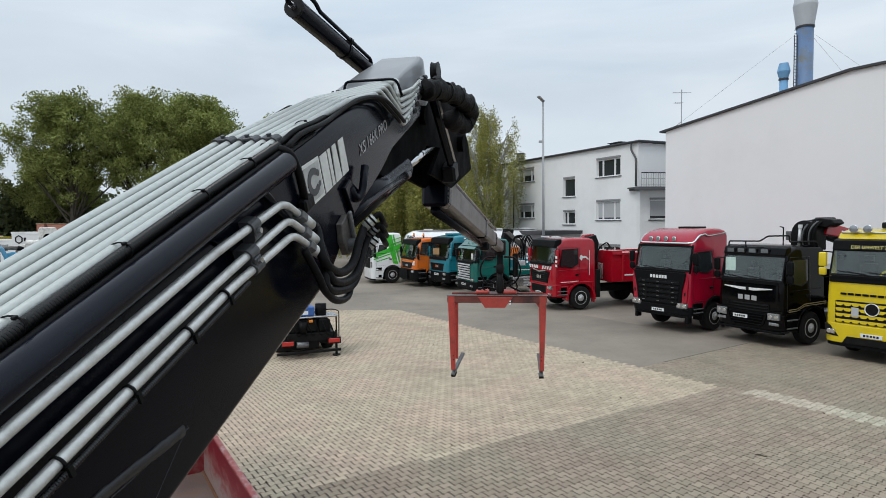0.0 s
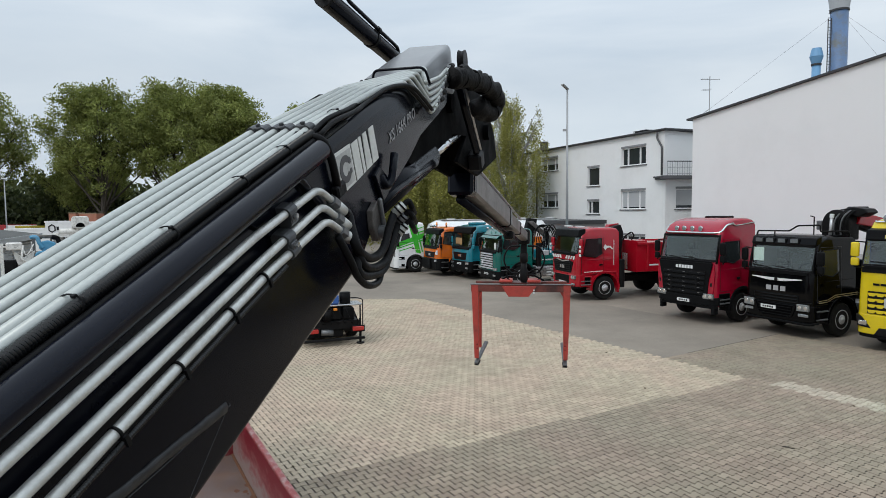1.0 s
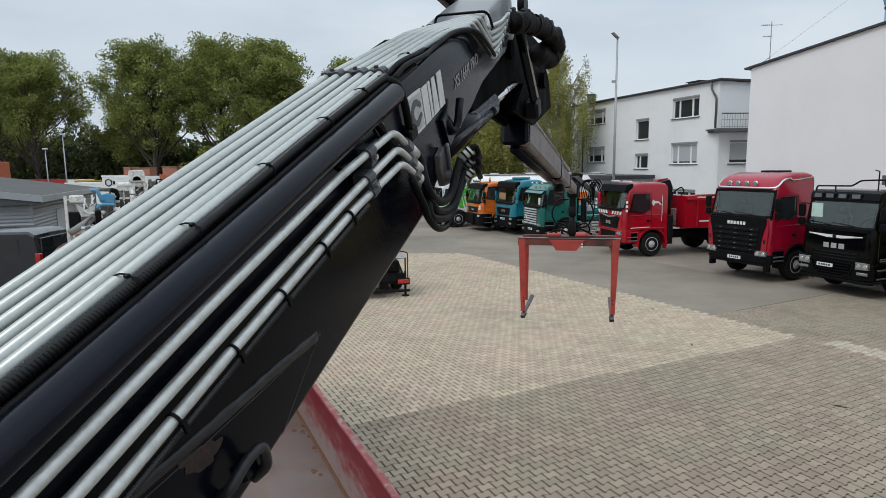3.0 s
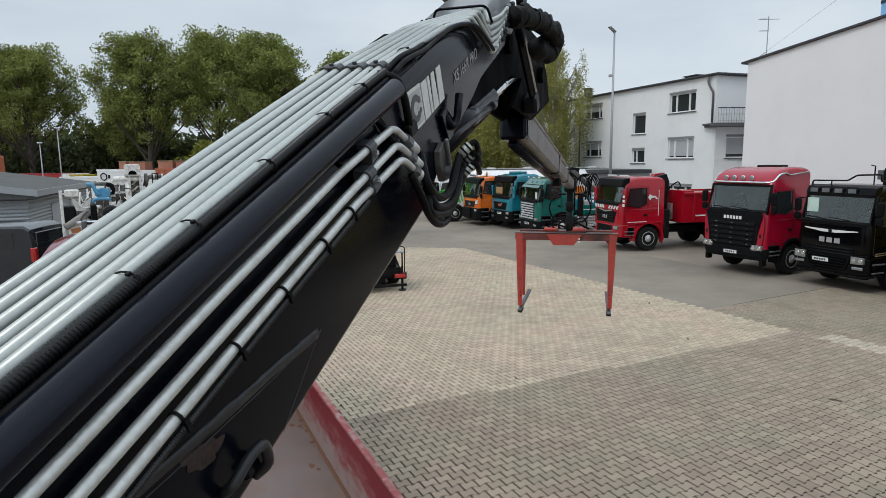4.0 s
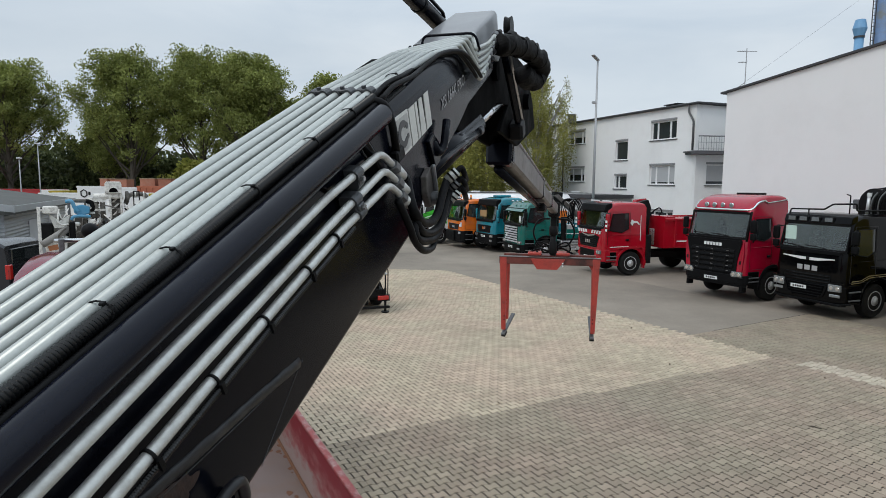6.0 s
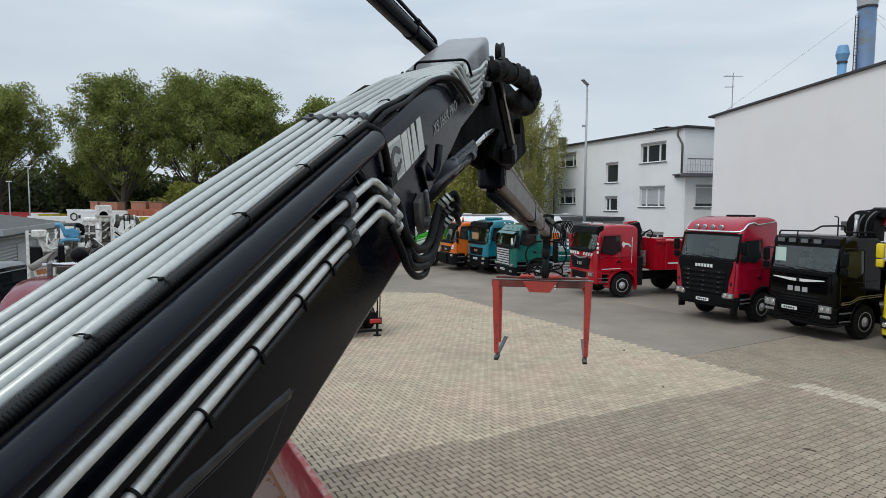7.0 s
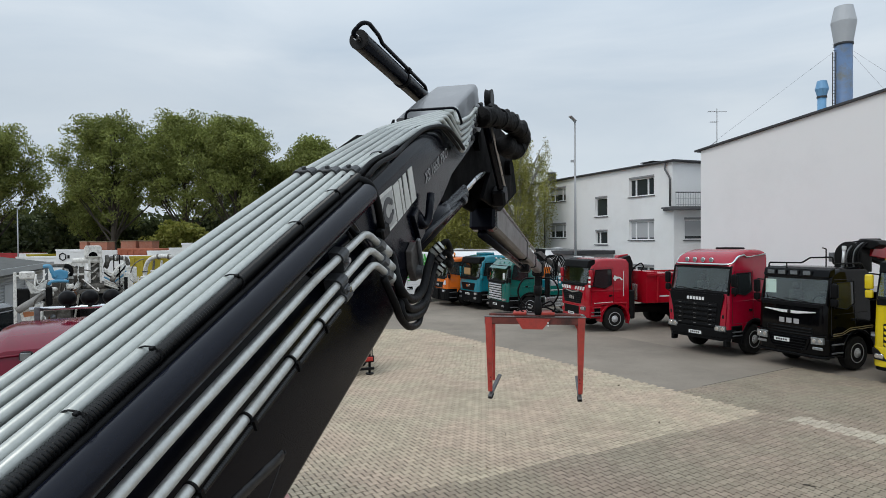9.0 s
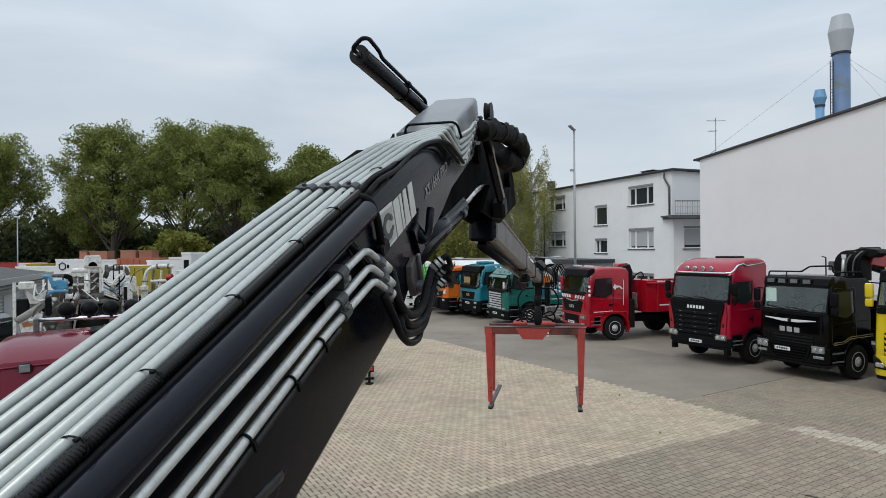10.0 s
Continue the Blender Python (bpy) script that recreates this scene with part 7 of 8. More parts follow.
def build_shed():
    s = thing("steel_shed", pose(-18.2, 19.75, 0, 0, 0, 118.5), "grey corrugated steel shed with a shallow felt roof", "shed")
    # local x runs along the long side, y into the shed
    L = 10.5
    for name, m, length in (("long_wall", Matrix(), L), ("end_wall", pose(0, 0, 0, 0, 0, 90), 9.0)):
        bm = bmesh.new()
        rows = []
        k = int(2.7 / 0.022)
        for j in range(k + 1):
            z = 2.7 * j / k
            y = 0.016 * math.sin(2 * math.pi * j / 6)
            rows.append((bm.verts.new((0, y, z)), bm.verts.new((length, y, z)), bm.verts.new((length, 0.1, z)), bm.verts.new((0, 0.1, z))))
        for a, b in zip(rows, rows[1:]):
            for q in range(4):
                bm.faces.new((a[q], a[(q + 1) % 4], b[(q + 1) % 4], b[q]))
        bm.faces.new(rows[-1])
        bm.faces.new(rows[0][::-1])
        if name == "end_wall":
            bmesh.ops.transform(bm, matrix=Matrix.Diagonal((1, -1, 1, 1)), verts=bm.verts)
        bmesh.ops.recalc_face_normals(bm, faces=bm.faces)
        part(name, moved(bm, m), M_CORR, s, "ribbed grey steel wall")
    part("back_wall", box(0, 8.9, 0, L, 9.0, 2.7), M_CORR, s)
    part("far_wall", box(L - 0.1, 0.1, 0, L, 8.9, 2.7), M_CORR, s)
    part("roof", prism([(-0.4, 2.703), (-0.4, 2.98), (4.5, 3.68), (9.3, 2.98), (9.3, 2.703)], -0.35, L + 0.3, "x"), M_FLATROOF, s, "grey felt roof with a shallow pitch and a deep edge")
    part("roof_edge", box(-0.38, -0.44, 2.78, L + 0.3, -0.402, 3.02, 0.01), M_CORR, s)
    for y0, y1, z0, z1 in ((-0.44, 4.5, 3.02, 3.72), (4.5, 9.3, 3.72, 3.02)):
        part("roof_edge", prism([(y0, z0 - 0.24), (y1, z1 - 0.24), (y1, z1), (y0, z0)], -0.39, -0.352, "x"), M_CORR, s)
    for x in (3.2, 6.6):
        part("door_panel", box(x, -0.03, 0.05, x + 2.4, -0.02, 2.3), M_BLIND, s, "flat grey door panel")


build_shed()


def build_van():
    t = thing("van", pose(-14.95, 17.0, 0, 0, 0, 105) @ Matrix.Scale(1.1, 4), "dark grey panel van with red tail lamps", "van")
    p = paint("van_grey", (0.018, 0.0195, 0.024))
    prof = [(0.0, 0.45), (0.0, 1.2), (0.1, 1.85), (0.25, 1.95), (3.2, 1.95), (3.9, 1.3), (4.8, 1.05), (4.95, 0.45), (4.6, 0.35), (0.15, 0.35)]
    secs = []
    for x, d in ((-0.95, 0.08), (-0.88, 0.02), (0, 0), (0.88, 0.02), (0.95, 0.08)):
        secs.append([(x * (1 - 0.07 * max(0, z - 1.1)), y, z - (d if z > 1.5 else 0)) for y, z in prof])
    part("body", section_loft(secs), p, t, "dark grey van body", True).data.set_sharp_from_angle(angle=radians(35))
    for s in (-1, 1):
        part("tail_lamp", box(s * 0.86 - 0.08, -0.03, 0.95, s * 0.86 + 0.08, 0.1, 1.35, 0.02), M_RED_LENS, t, "red tail lamp")
        part("side_window", prism([(0.5, 1.3), (0.5, 1.75), (1.6, 1.75), (1.6, 1.3)], s * 0.90 - 0.02, s * 0.90 + 0.02, "x"), M_GLASS, t)
        part("side_window", prism([(2.6, 1.25), (2.6, 1.75), (3.2, 1.75), (3.7, 1.25)], s * 0.90 - 0.02, s * 0.90 + 0.02, "x"), M_GLASS, t)
        for y in (0.85, 3.9):
            wheel(t, s * 0.83, y, 0.33, 0.2, s)
    part("rear_window", box(-0.7, 0.02, 1.3, 0.7, 0.09, 1.75, 0.02), M_GLASS, t)
    plate(t, 0, -0.002, 0.85)
    part("bumper", box(-0.9, -0.08, 0.4, 0.9, 0.02, 0.62, 0.03), M_PLASTIC, t)


build_van()

M_PUMPW = mat("pump_white", (0.74, 0.73, 0.69), 0.5, 0, 0.2, 7, 0, (0.14, 0.12, 0.10), 0.8, 11)
M_CONC = mat("concrete_smear", (0.27, 0.26, 0.245), 0.85, 0, 0.3, 7, 0.2, (0.12, 0.11, 0.1), 0.6, 5)


def build_pump(m, blue=True):
    """Rear of a truck-mounted concrete pump; y runs away from its tail."""
    t = thing("concrete_pump", m, "white truck-mounted concrete pump with light blue valve gear, smeared with cement" if blue else "white concrete pump with bent delivery pipes and folded boom", "concrete pump", "concrete pumps")
    part("chassis", box(-1.2, 0.6, 0.6, 1.2, 8.0, 1.2, 0.05), M_DARK, t, "dark truck chassis")
    for y in (1.8, 3.2, 6.6):
        for s in (-1, 1):
            wheel(t, s * 1.0, y, 0.52, 0.4, s)
    part("deck", box(-1.25, 0.6, 1.2, 1.25, 5.4, 1.4, 0.03), M_DARK, t)
    part("pump_frame", box(-1.1, 1.3, 1.4, 0.9, 2.2, 2.5, 0.05), M_DARK, t, "dark pump frame")
    part("rear_panel", box(0.35, 1.0, 1.4, 1.35, 1.3, 2.62, 0.05), M_GRIME, t, "grimy rear panel")
    part("panel_box", box(1.0, 0.85, 2.7, 1.3, 0.995, 3.2, 0.03), M_PUMPW, t, "white control box")
    part("base_plate", box(-0.4, 0.3, 2.42, 0.85, 1.2, 2.56, 0.02), M_GRIME, t, "grimy base plate")
    part("turret", moved(lathe([(1.4, 0.5), (2.0, 0.5), (2.1, 0.42), (2.42, 0.4)], 22, "z"), Matrix.Translation((0.2, 0.8, 0))), M_DARK, t, "dark boom turret", True)
    part("turntable", moved(lathe([(2.56, 0.45), (2.62, 0.5), (2.72, 0.5), (2.76, 0.4)], 24, "z"), Matrix.Translation((0.2, 0.8, 0))), M_GRIME, t, "", True)
    # boom head on its bracket
    head = [(-0.16, 3.54), (0.30, 3.54), (0.30, 3.84), (0.26, 3.9), (-0.12, 3.9), (-0.16, 3.84)]
    part("boom_head", prism(head, 0.2, 0.9, "y", 0.02), M_PUMPW, t, "white boom head")
    arch_poly = [(0.07 + 0.12 * math.cos(radians(a)), 3.58 + 0.13 * math.sin(radians(a))) for a in range(0, 181, 20)]
    part("head_opening", prism(arch_poly, 0.188, 0.2, "y"), M_VOID, t)
    part("hinge_drum", rod((-0.48, 0.35, 3.45), (0.34, 0.35, 3.45), 0.085, seg=18), M_PUMPW, t, "white hinge drum", True)
    for x in (-0.06, 0.24):
        part("bracket_plate", prism([(0.25, 3.55), (0.7, 3.55), (0.95, 2.75), (0.3, 2.75)], x, x + 0.06, "x", 0.01), M_PUMPW, t, "white bracket plate")
    part("bracket_web", box(0.0, 0.5, 2.78, 0.24, 0.56, 3.4), M_GRIME, t)
    for k in range(3):
        z = 2.85 + 0.2 * k
        part("bracket_brace", prism([(0.0, z), (0.07, z), (0.24, z + 0.17), (0.17, z + 0.17)], 0.42, 0.49, "y", 0.008), M_PUMPW, t)
    for k in range(6):
        part("slew_drum", moved(lathe([(2.8 + 0.1 * k, 0.0), (2.8 + 0.1 * k, 0.17), (2.87 + 0.1 * k, 0.17), (2.87 + 0.1 * k, 0.13), (2.9 + 0.1 * k, 0.13), (2.9 + 0.1 * k, 0.0)], 18, "z"), Matrix.Translation((-0.5, 0.55, 0))), M_PUMPW if k % 2 else M_GRIME, t, "ribbed white slewing drum" if k == 0 else "")
    for x, r in ((-0.42, 0.06), (-0.24, 0.075)):
        part("lift_cylinder", rod((x, 0.45, 2.78), (x, 0.4, 3.4), r, seg=14), M_GRIME, t, "grimy lift cylinder", True)
        part("cylinder_eye", rod((x, 0.3, 3.36), (x, 0.5, 3.36), r + 0.03, seg=14), M_PUMPW, t)
        part("cylinder_collar", rod((x, 0.44, 3.0), (x, 0.44, 3.06), r + 0.02, seg=14), M_PUMPW, t)
    for k in range(3):
        part("folded_boom", box(-0.1 + 0.16 * k, 1.0, 2.9 + 0.2 * k, 0.02 + 0.16 * k, 7.6, 3.08 + 0.2 * k, 0.03), M_PUMPW if k != 1 else M_CONC, t, "folded boom section")
    part("hose_coil", tube([Vector((0.42 + 0.02 * k / 20, 0.5 + 0.16 * math.cos(2 * math.pi * k / 20), 3.42 + 0.16 * math.sin(2 * math.pi * k / 20))) for k in range(61)], 0.03, seg=7), M_GRIME, t, "grey hose coil", True)
    part("delivery_pipe", tube(smooth_path([(0.4, 0.6, 3.2), (0.5, 0.5, 3.46), (0.7, 0.5, 3.5), (0.95, 0.6, 3.48), (1.05, 0.9, 3.3)], 6), 0.07, seg=12), M_GRIME, t, "grey delivery pipe", True)
    for k in range(2):
        x = 0.66 + 0.24 * k
        part("pipe_flange", rod((x, 0.5, 3.5), (x + 0.04, 0.5, 3.5), 0.095, seg=14), M_PUMPW, t)
    for k in range(9):
        z = 3.3 - 0.07 * k
        loop = [(0.36, 0.35, z - 0.1), (0.5 + 0.03 * k, 0.2, z - 0.25), (0.68, 0.22 + 0.02 * k, z - 0.22), (0.85 + 0.02 * k, 0.35, z), (0.95, 0.6, z + 0.08)]
        part("hose", tube(smooth_path(loop, 5), 0.026, seg=7), (M_PUMPW, M_PUMPW, M_RUBBER, M_PUMPW, M_PIPEBLUE, M_PUMPW)[k % 6], t, "", True)
    part("side_box", box(0.86, 0.3, 2.3, 1.15, 0.8, 3.05, 0.04), M_PUMPW, t, "white dented side box")
    part("side_gap", box(0.9, 0.29, 2.4, 1.0, 0.298, 2.9), M_DARK, t)
    for k in range(5):
        x = -0.75 + 0.09 * k
        part("feed_pipe", rod((x, 0.2, 2.35 + 0.04 * k), (x + 0.2, 0.5, 2.95 - 0.03 * k), 0.028 + 0.008 * (k % 2), seg=8), (M_PUMPW, M_GRIME, M_DARK)[k % 3], t, "", True)
    # control corner
    part("mast_post", box(-1.92, 0.0, 1.2, -1.84, 0.08, 3.15, 0.01), M_PUMPW, t, "white post")
    part("lamp_box", box(-1.78, -0.05, 2.95, -1.4, 0.2, 3.17, 0.03), M_PUMPW, t, "white box on the post")
    part("box_arm", rod((-1.88, 0.04, 3.05), (-1.76, 0.04, 3.05), 0.03), M_PUMPW, t)
    part("guard", prism([(-1.66, 2.96), (-1.38, 2.72), (-1.1, 2.92), (-1.16, 2.66), (-1.3, 2.52), (-1.52, 2.52)], 0.12, 0.18, "y", 0.01), M_PUMPW, t, "white vee-shaped splash guard")
    part("dark_cabinet", box(-1.9, 0.2, 2.0, -1.55, 0.6, 2.66, 0.03), M_DARK, t)
    part("back_frame", box(-1.6, 0.9, 1.4, -0.5, 1.3, 2.84, 0.05), M_GRIME, t)
    part("back_post", box(-1.2, 0.92, 2.84, -1.12, 1.0, 3.25, 0.01), M_DULL, t)
    part("chute", rod((-1.8, -0.3, 2.08), (-1.16, 0.1, 2.5), 0.1, seg=14), M_CONC, t, "cement-grey chute", True)
    part("hopper", prism([(-1.8, 2.2), (-1.2, 2.25), (-1.25, 1.6), (-1.7, 1.6)], -0.1, 0.6, "y", 0.03), M_PUMPW, t, "smeared hopper")
    part("hopper_patch", prism([(-1.7, 2.0), (-1.45, 2.05), (-1.42, 1.9), (-1.66, 1.86)], -0.106, -0.09, "y"), M_ORANGE_RUST, t)
    part("rubber_seal", box(-1.14, -0.05, 2.15, -0.98, 0.15, 2.7, 0.04), M_RUBBER, t, "black rubber sleeve")
    gear = M_PIPEBLUE if blue else M_PUMPW
    part("valve_pipe", tube(smooth_path([(-1.2, 0.25, 3.3), (-1.05, 0.2, 3.3), (-0.98, 0.2, 3.12), (-0.9, 0.2, 2.98)], 6), 0.055, seg=12), gear, t, "valve pipe elbow", True)
    part("valve_body", prism([(-1.02, 3.14), (-0.78, 3.2), (-0.58, 3.12), (-0.6, 2.92), (-0.86, 2.86), (-1.0, 2.95)], 0.2, 0.5, "y", 0.03), gear, t, "valve body")
    part("valve_arm", tube(smooth_path([(-1.08, 0.1, 2.75), (-1.0, 0.1, 2.85), (-0.75, 0.1, 2.86), (-0.58, 0.15, 2.84)], 5), 0.045, seg=10), gear, t, "", True)
    part("swing_pipe", rod((-1.12, 0.4, 3.32), (-0.66, 0.4, 3.3), 0.055, seg=12), M_GRIME, t, "grimy pipe", True)
    part("pipe_elbow", tube(smooth_path([(-0.68, 0.4, 3.3), (-0.55, 0.4, 3.26), (-0.5, 0.4, 3.1), (-0.52, 0.5, 2.9)], 5), 0.065, seg=12), M_RUBBER, t, "", True)
    for k in range(4):
        x = -0.95 + 0.5 * k
        part("stay", rod((x, 0.7, 1.6), (x + 0.25, 0.75, 3.3 - 0.12 * k), 0.03, seg=8), (M_GRIME, M_PUMPW)[k % 2], t, "", True)
    part("ladder", tube(round_path([(0.62, 0.25, 2.5), (0.62, 0.25, 3.6), (0.78, 0.25, 3.6), (0.78, 0.25, 2.5)], 0.02), 0.018, seg=6), M_DARK, t, "dark ladder frame")
    for k in range(4):
        part("rung", rod((0.62, 0.25, 2.7 + 0.24 * k), (0.78, 0.25, 2.7 + 0.24 * k), 0.014, seg=6), M_DARK, t)
    rng = random.Random(17 if blue else 23)
    for k in range(26):
        x, z = rng.uniform(-1.5, 1.1), rng.uniform(1.5, 3.1)
        a = Vector((x, rng.uniform(-0.05, 0.5), z))
        reach = Vector((rng.uniform(-0.45, 0.45), rng.uniform(-0.15, 0.15), rng.uniform(-0.5, 0.45)))
        bow = Vector((rng.uniform(-0.2, 0.2), -0.12, rng.uniform(-0.25, 0.1)))
        part("hose", tube(smooth_path([a, a + reach * 0.4 + bow, a + reach * 0.75 + bow * 0.8, a + reach], 4), rng.uniform(0.014, 0.03), seg=6), rng.choice((M_RUBBER, M_GRIME, M_GRIME, M_DULL, M_PUMPW, M_PUMPW)), t, "", True)
    for k in range(18):
        x, y, z = rng.uniform(-1.4, 1.1), rng.uniform(0.1, 0.6), rng.uniform(1.5, 3.0)
        a, c, e = rng.uniform(0.04, 0.13), rng.uniform(0.03, 0.1), rng.uniform(0.05, 0.22)
        part("bracket", box(x, y, z, x + a, y + c, z + e, 0.01), rng.choice((M_GRIME, M_DARK, M_CONC, M_RUST, M_PUMPW)), t)
    for k in range(7):
        x, z = rng.uniform(-1.2, 0.9), rng.uniform(1.7, 2.9)
        part("coupling", rod((x, 0.05, z), (x + rng.uniform(-0.12, 0.12), 0.2, z + rng.uniform(-0.1, 0.1)), rng.uniform(0.05, 0.085), seg=12), rng.choice((M_GRIME, M_DULL, M_PUMPW)), t, "", True)
    part("floodlight", box(-0.62, 0.1, 2.62, -0.45, 0.2, 2.76, 0.02), M_PUMPW, t)
    if not blue:
        part("upper_pipe", tube(smooth_path([(-1.59, 0.21, 2.6), (-1.57, 0.2, 3.4), (-1.45, 0.12, 3.85), (-1.2, -0.02, 4.08), (-0.85, -0.21, 4.15), (-0.3, -0.5, 4.12)], 6), 0.1, seg=14), M_PUMPW, t, "white bent delivery pipe", True)
        for p, q in (((-1.57, 0.2, 3.36), (-1.57, 0.2, 3.42)), ((-0.98, -0.14, 4.12), (-0.92, -0.17, 4.14)), ((-0.5, -0.4, 4.13), (-0.44, -0.43, 4.13))):
            part("pipe_collar", rod(p, q, 0.14, seg=16), M_GRIME, t)
        part("pipe_stand", box(-1.75, 0.1, 2.2, -1.45, 0.4, 3.1, 0.03), M_PUMPW, t, "white pipe stand")
        for k in range(3):
            part("pipe_stay", rod((-1.3 + 0.35 * k, -0.1 - 0.15 * k, 2.4), (-1.15 + 0.35 * k, -0.1 - 0.15 * k, 3.95), 0.05, seg=8), (M_GRIME, M_PUMPW, M_DULL)[k], t)
        part("cross_pipe", rod((-1.3, -0.05, 3.4), (-0.2, -0.6, 3.42), 0.07, seg=12), M_PUMPW, t, "", True)
        part("red_drum", rod((-0.55, -0.55, 3.55), (-0.3, -0.66, 3.6), 0.16, seg=14), P_RED2, t, "small red drum")


M_ORANGE_RUST = mat("orange_patch", (0.45, 0.17, 0.07), 0.7, 0, 0.2, 6)
M_GRIME = mat("grimy_paint", (0.10, 0.092, 0.08), 0.7, 0, 0.3, 6, 0.1, (0.36, 0.35, 0.32), 0.7, 6)
M_PIPEBLUE = mat("valve_blue", (0.07, 0.28, 0.46), 0.5, 0, 0.12, 5, 0, (0.32, 0.34, 0.35), 0.5, 5)
build_pump(pose(-12.45, 17.51, 0, 0, 0, 35.9), True)
build_pump(pose(-13.5, 24.5, 0, 0, 0, 30) @ Matrix.Scale(0.82, 4), False)

M_TERRA = mat("orange_brick_pack", (0.30, 0.115, 0.07), 0.8, 0, 0.25, 5, 0, (0.36, 0.25, 0.2), 0.4, 3)


def container(name, m, size, material, label, ribs=True, bars=0):
    c = thing(name, m, label, "container", "containers")
    w, d, h = size
    part("shell", box(0, 0, 0, w, d, h, 0.04), material, c, "")
    if ribs:
        for k in range(int(w / 0.5)):
            part("rib", box(0.1 + k * 0.5, -0.05, 0.1, 0.3 + k * 0.5, -0.004, h - 0.1, 0.01), material, c)
    for k in range(bars):
        part("sign_mark", box(1.02 + k * 0.28, -0.03, h - 0.72, 1.22 + k * 0.28, -0.004, h - 0.44), M_DARK, c)
    if bars:
        part("sign_ring", tube([Vector((0.62 + 0.3 * math.cos(a), -0.02, h - 0.58 + 0.3 * math.sin(a))) for a in [math.pi / 6 + math.pi * k / 3 for k in range(7)]], 0.05, seg=5), M_DARK, c)
    part("top_frame", box(-0.02, -0.02, h - 0.12, w + 0.02, 0.08, h + 0.02, 0.01), material, c)
    return c


YELLOW_BOX = mat("container_yellow", (0.40, 0.31, 0.02), 0.6, 0, 0.15, 2, 0, (0.12, 0.09, 0.02), 0.5, 3)
container("container", pose(-35.75, 46, 0, 0, 0, 0), (2.15, 2.4, 3.42), M_WHITE, "white box body with a dark round sign", False, 3)
container("container", pose(-19.85, 31, 0, 0, 0, 0), (1.27, 2.0, 3.22), YELLOW_BOX, "yellow steel skip container", True)
container("container", pose(-66, 60, 0, 0, 0, 0), (16.5, 2.4, 2.9), paint("far_red", (0.32, 0.015, 0.02)), "long red trailer with a white top edge", False)
container("container", pose(-48.4, 57, 0, 0, 0, 0), (1.4, 2.4, 2.9), M_WHITE, "small white box body by a trailer", False)
container("container", pose(-45.8, 55, 0, 0, 0, 0), (1.5, 2.4, 2.85), YELLOW_BOX, "small yellow box body", False)
container("container", pose(-40.5, 47.5, 0, 0, 0, 0), (4.2, 2.4, 2.8), M_WHITE, "low white box body", False)
container("container", pose(-28.5, 43, 0, 0, 0, 0), (2.8, 2.4, 3.5), mat("container_rust", (0.34, 0.10, 0.05), 0.7, 0, 0.15, 1), "container with a rust-red roof", True)
container("container", pose(-25.55, 42, 0, 0, 0, 0), (2.8, 2.4, 3.34), M_WHITE, "white box trailer behind the pumps", False)
container("container", pose(-27.7, 40.2, 0, 0, 0, 0), (2.5, 2.4, 3.02), M_WHITE, "white flat-roofed box beside the rust-red roof", False)
container("container", pose(-33.3, 44.3, 0, 0, 0, 0), (3.9, 2.4, 3.36), M_WHITE, "white box body before the brick stacks", False)
container("container", pose(-20.85, 36.7, 0, 0, 0, 0), (0.9, 2.0, 3.6), M_WHITE, "low white annexe of the narrow cabin", False)
container("container", pose(-35.4, 33.5, 0, 0, 0, 0), (0.9, 2.4, 4.5), mat("container_orange", (0.36, 0.095, 0.04), 0.65, 0, 0.15, 2), "orange-red box behind the shed", True)
cabin = container("container", pose(-19.92, 36.5, 0, 0, 0, 0), (0.66, 2.0, 3.9), M_WHITE, "tall narrow white cabin with a dark window", False)
part("cabin_window", box(0.16, -0.03, 2.9, 0.5, -0.004, 3.45, 0.01), M_DARK, cabin, "dark window")


def brick_stack(x, y, w, z1):
    s = thing("brick_stack", pose(x, y, 0), "shrink-wrapped stack of orange clay bricks on pallets", "brick stack", "brick stacks")
    part("pallet", box(-0.05, -0.05, 0, w + 0.05, 1.1, 0.15, 0.01), mat("pallet_wood", (0.26, 0.19, 0.12), 0.8), s)
    n = max(1, int(z1 / 1.0))
    for k in range(n):
        h = (z1 - 0.15) / n
        part("brick_pack", box(0, 0, 0.15 + k * h + (0.004 if k else 0.003), w, 1.0, 0.15 + (k + 1) * h - 0.06, 0.02), M_TERRA, s, "orange brick pack")
        part("pack_board", box(-0.03, -0.03, 0.15 + (k + 1) * h - 0.055, w + 0.03, 1.03, 0.15 + (k + 1) * h - 0.0), mat("pallet_wood", (0.26, 0.19, 0.12), 0.8), s)


for x, y, w, z in ((-34.35, 46.9, 0.65, 4.1), (-33.45, 46.9, 1.5, 4.06), (-30.33, 46.2, 1.3, 4.12), (-28.75, 46.2, 1.1, 4.1)):
    brick_stack(x, y, w, z)


def pole_lamp(x, y, h):
    s = thing("street_lamp", pose(x, y, 0), "thin grey lamp pole with a small flat head", "street lamp", "far lamp poles")
    part("post", rod((0, 0, 0), (0, 0, h), 0.07, r2=0.04, seg=10), M_POLE, s, "", True)
    part("head", box(-0.2, -0.15, h, 0.2, 0.15, h + 0.09, 0.03), M_WHITE, s)
    part("base", rod((0, 0, 0), (0, 0, 0.8), 0.11), M_POLE, s)


pole_lamp(-44.3, 50.0, 5.8)
pole_lamp(-42.4, 50.0, 7.1)

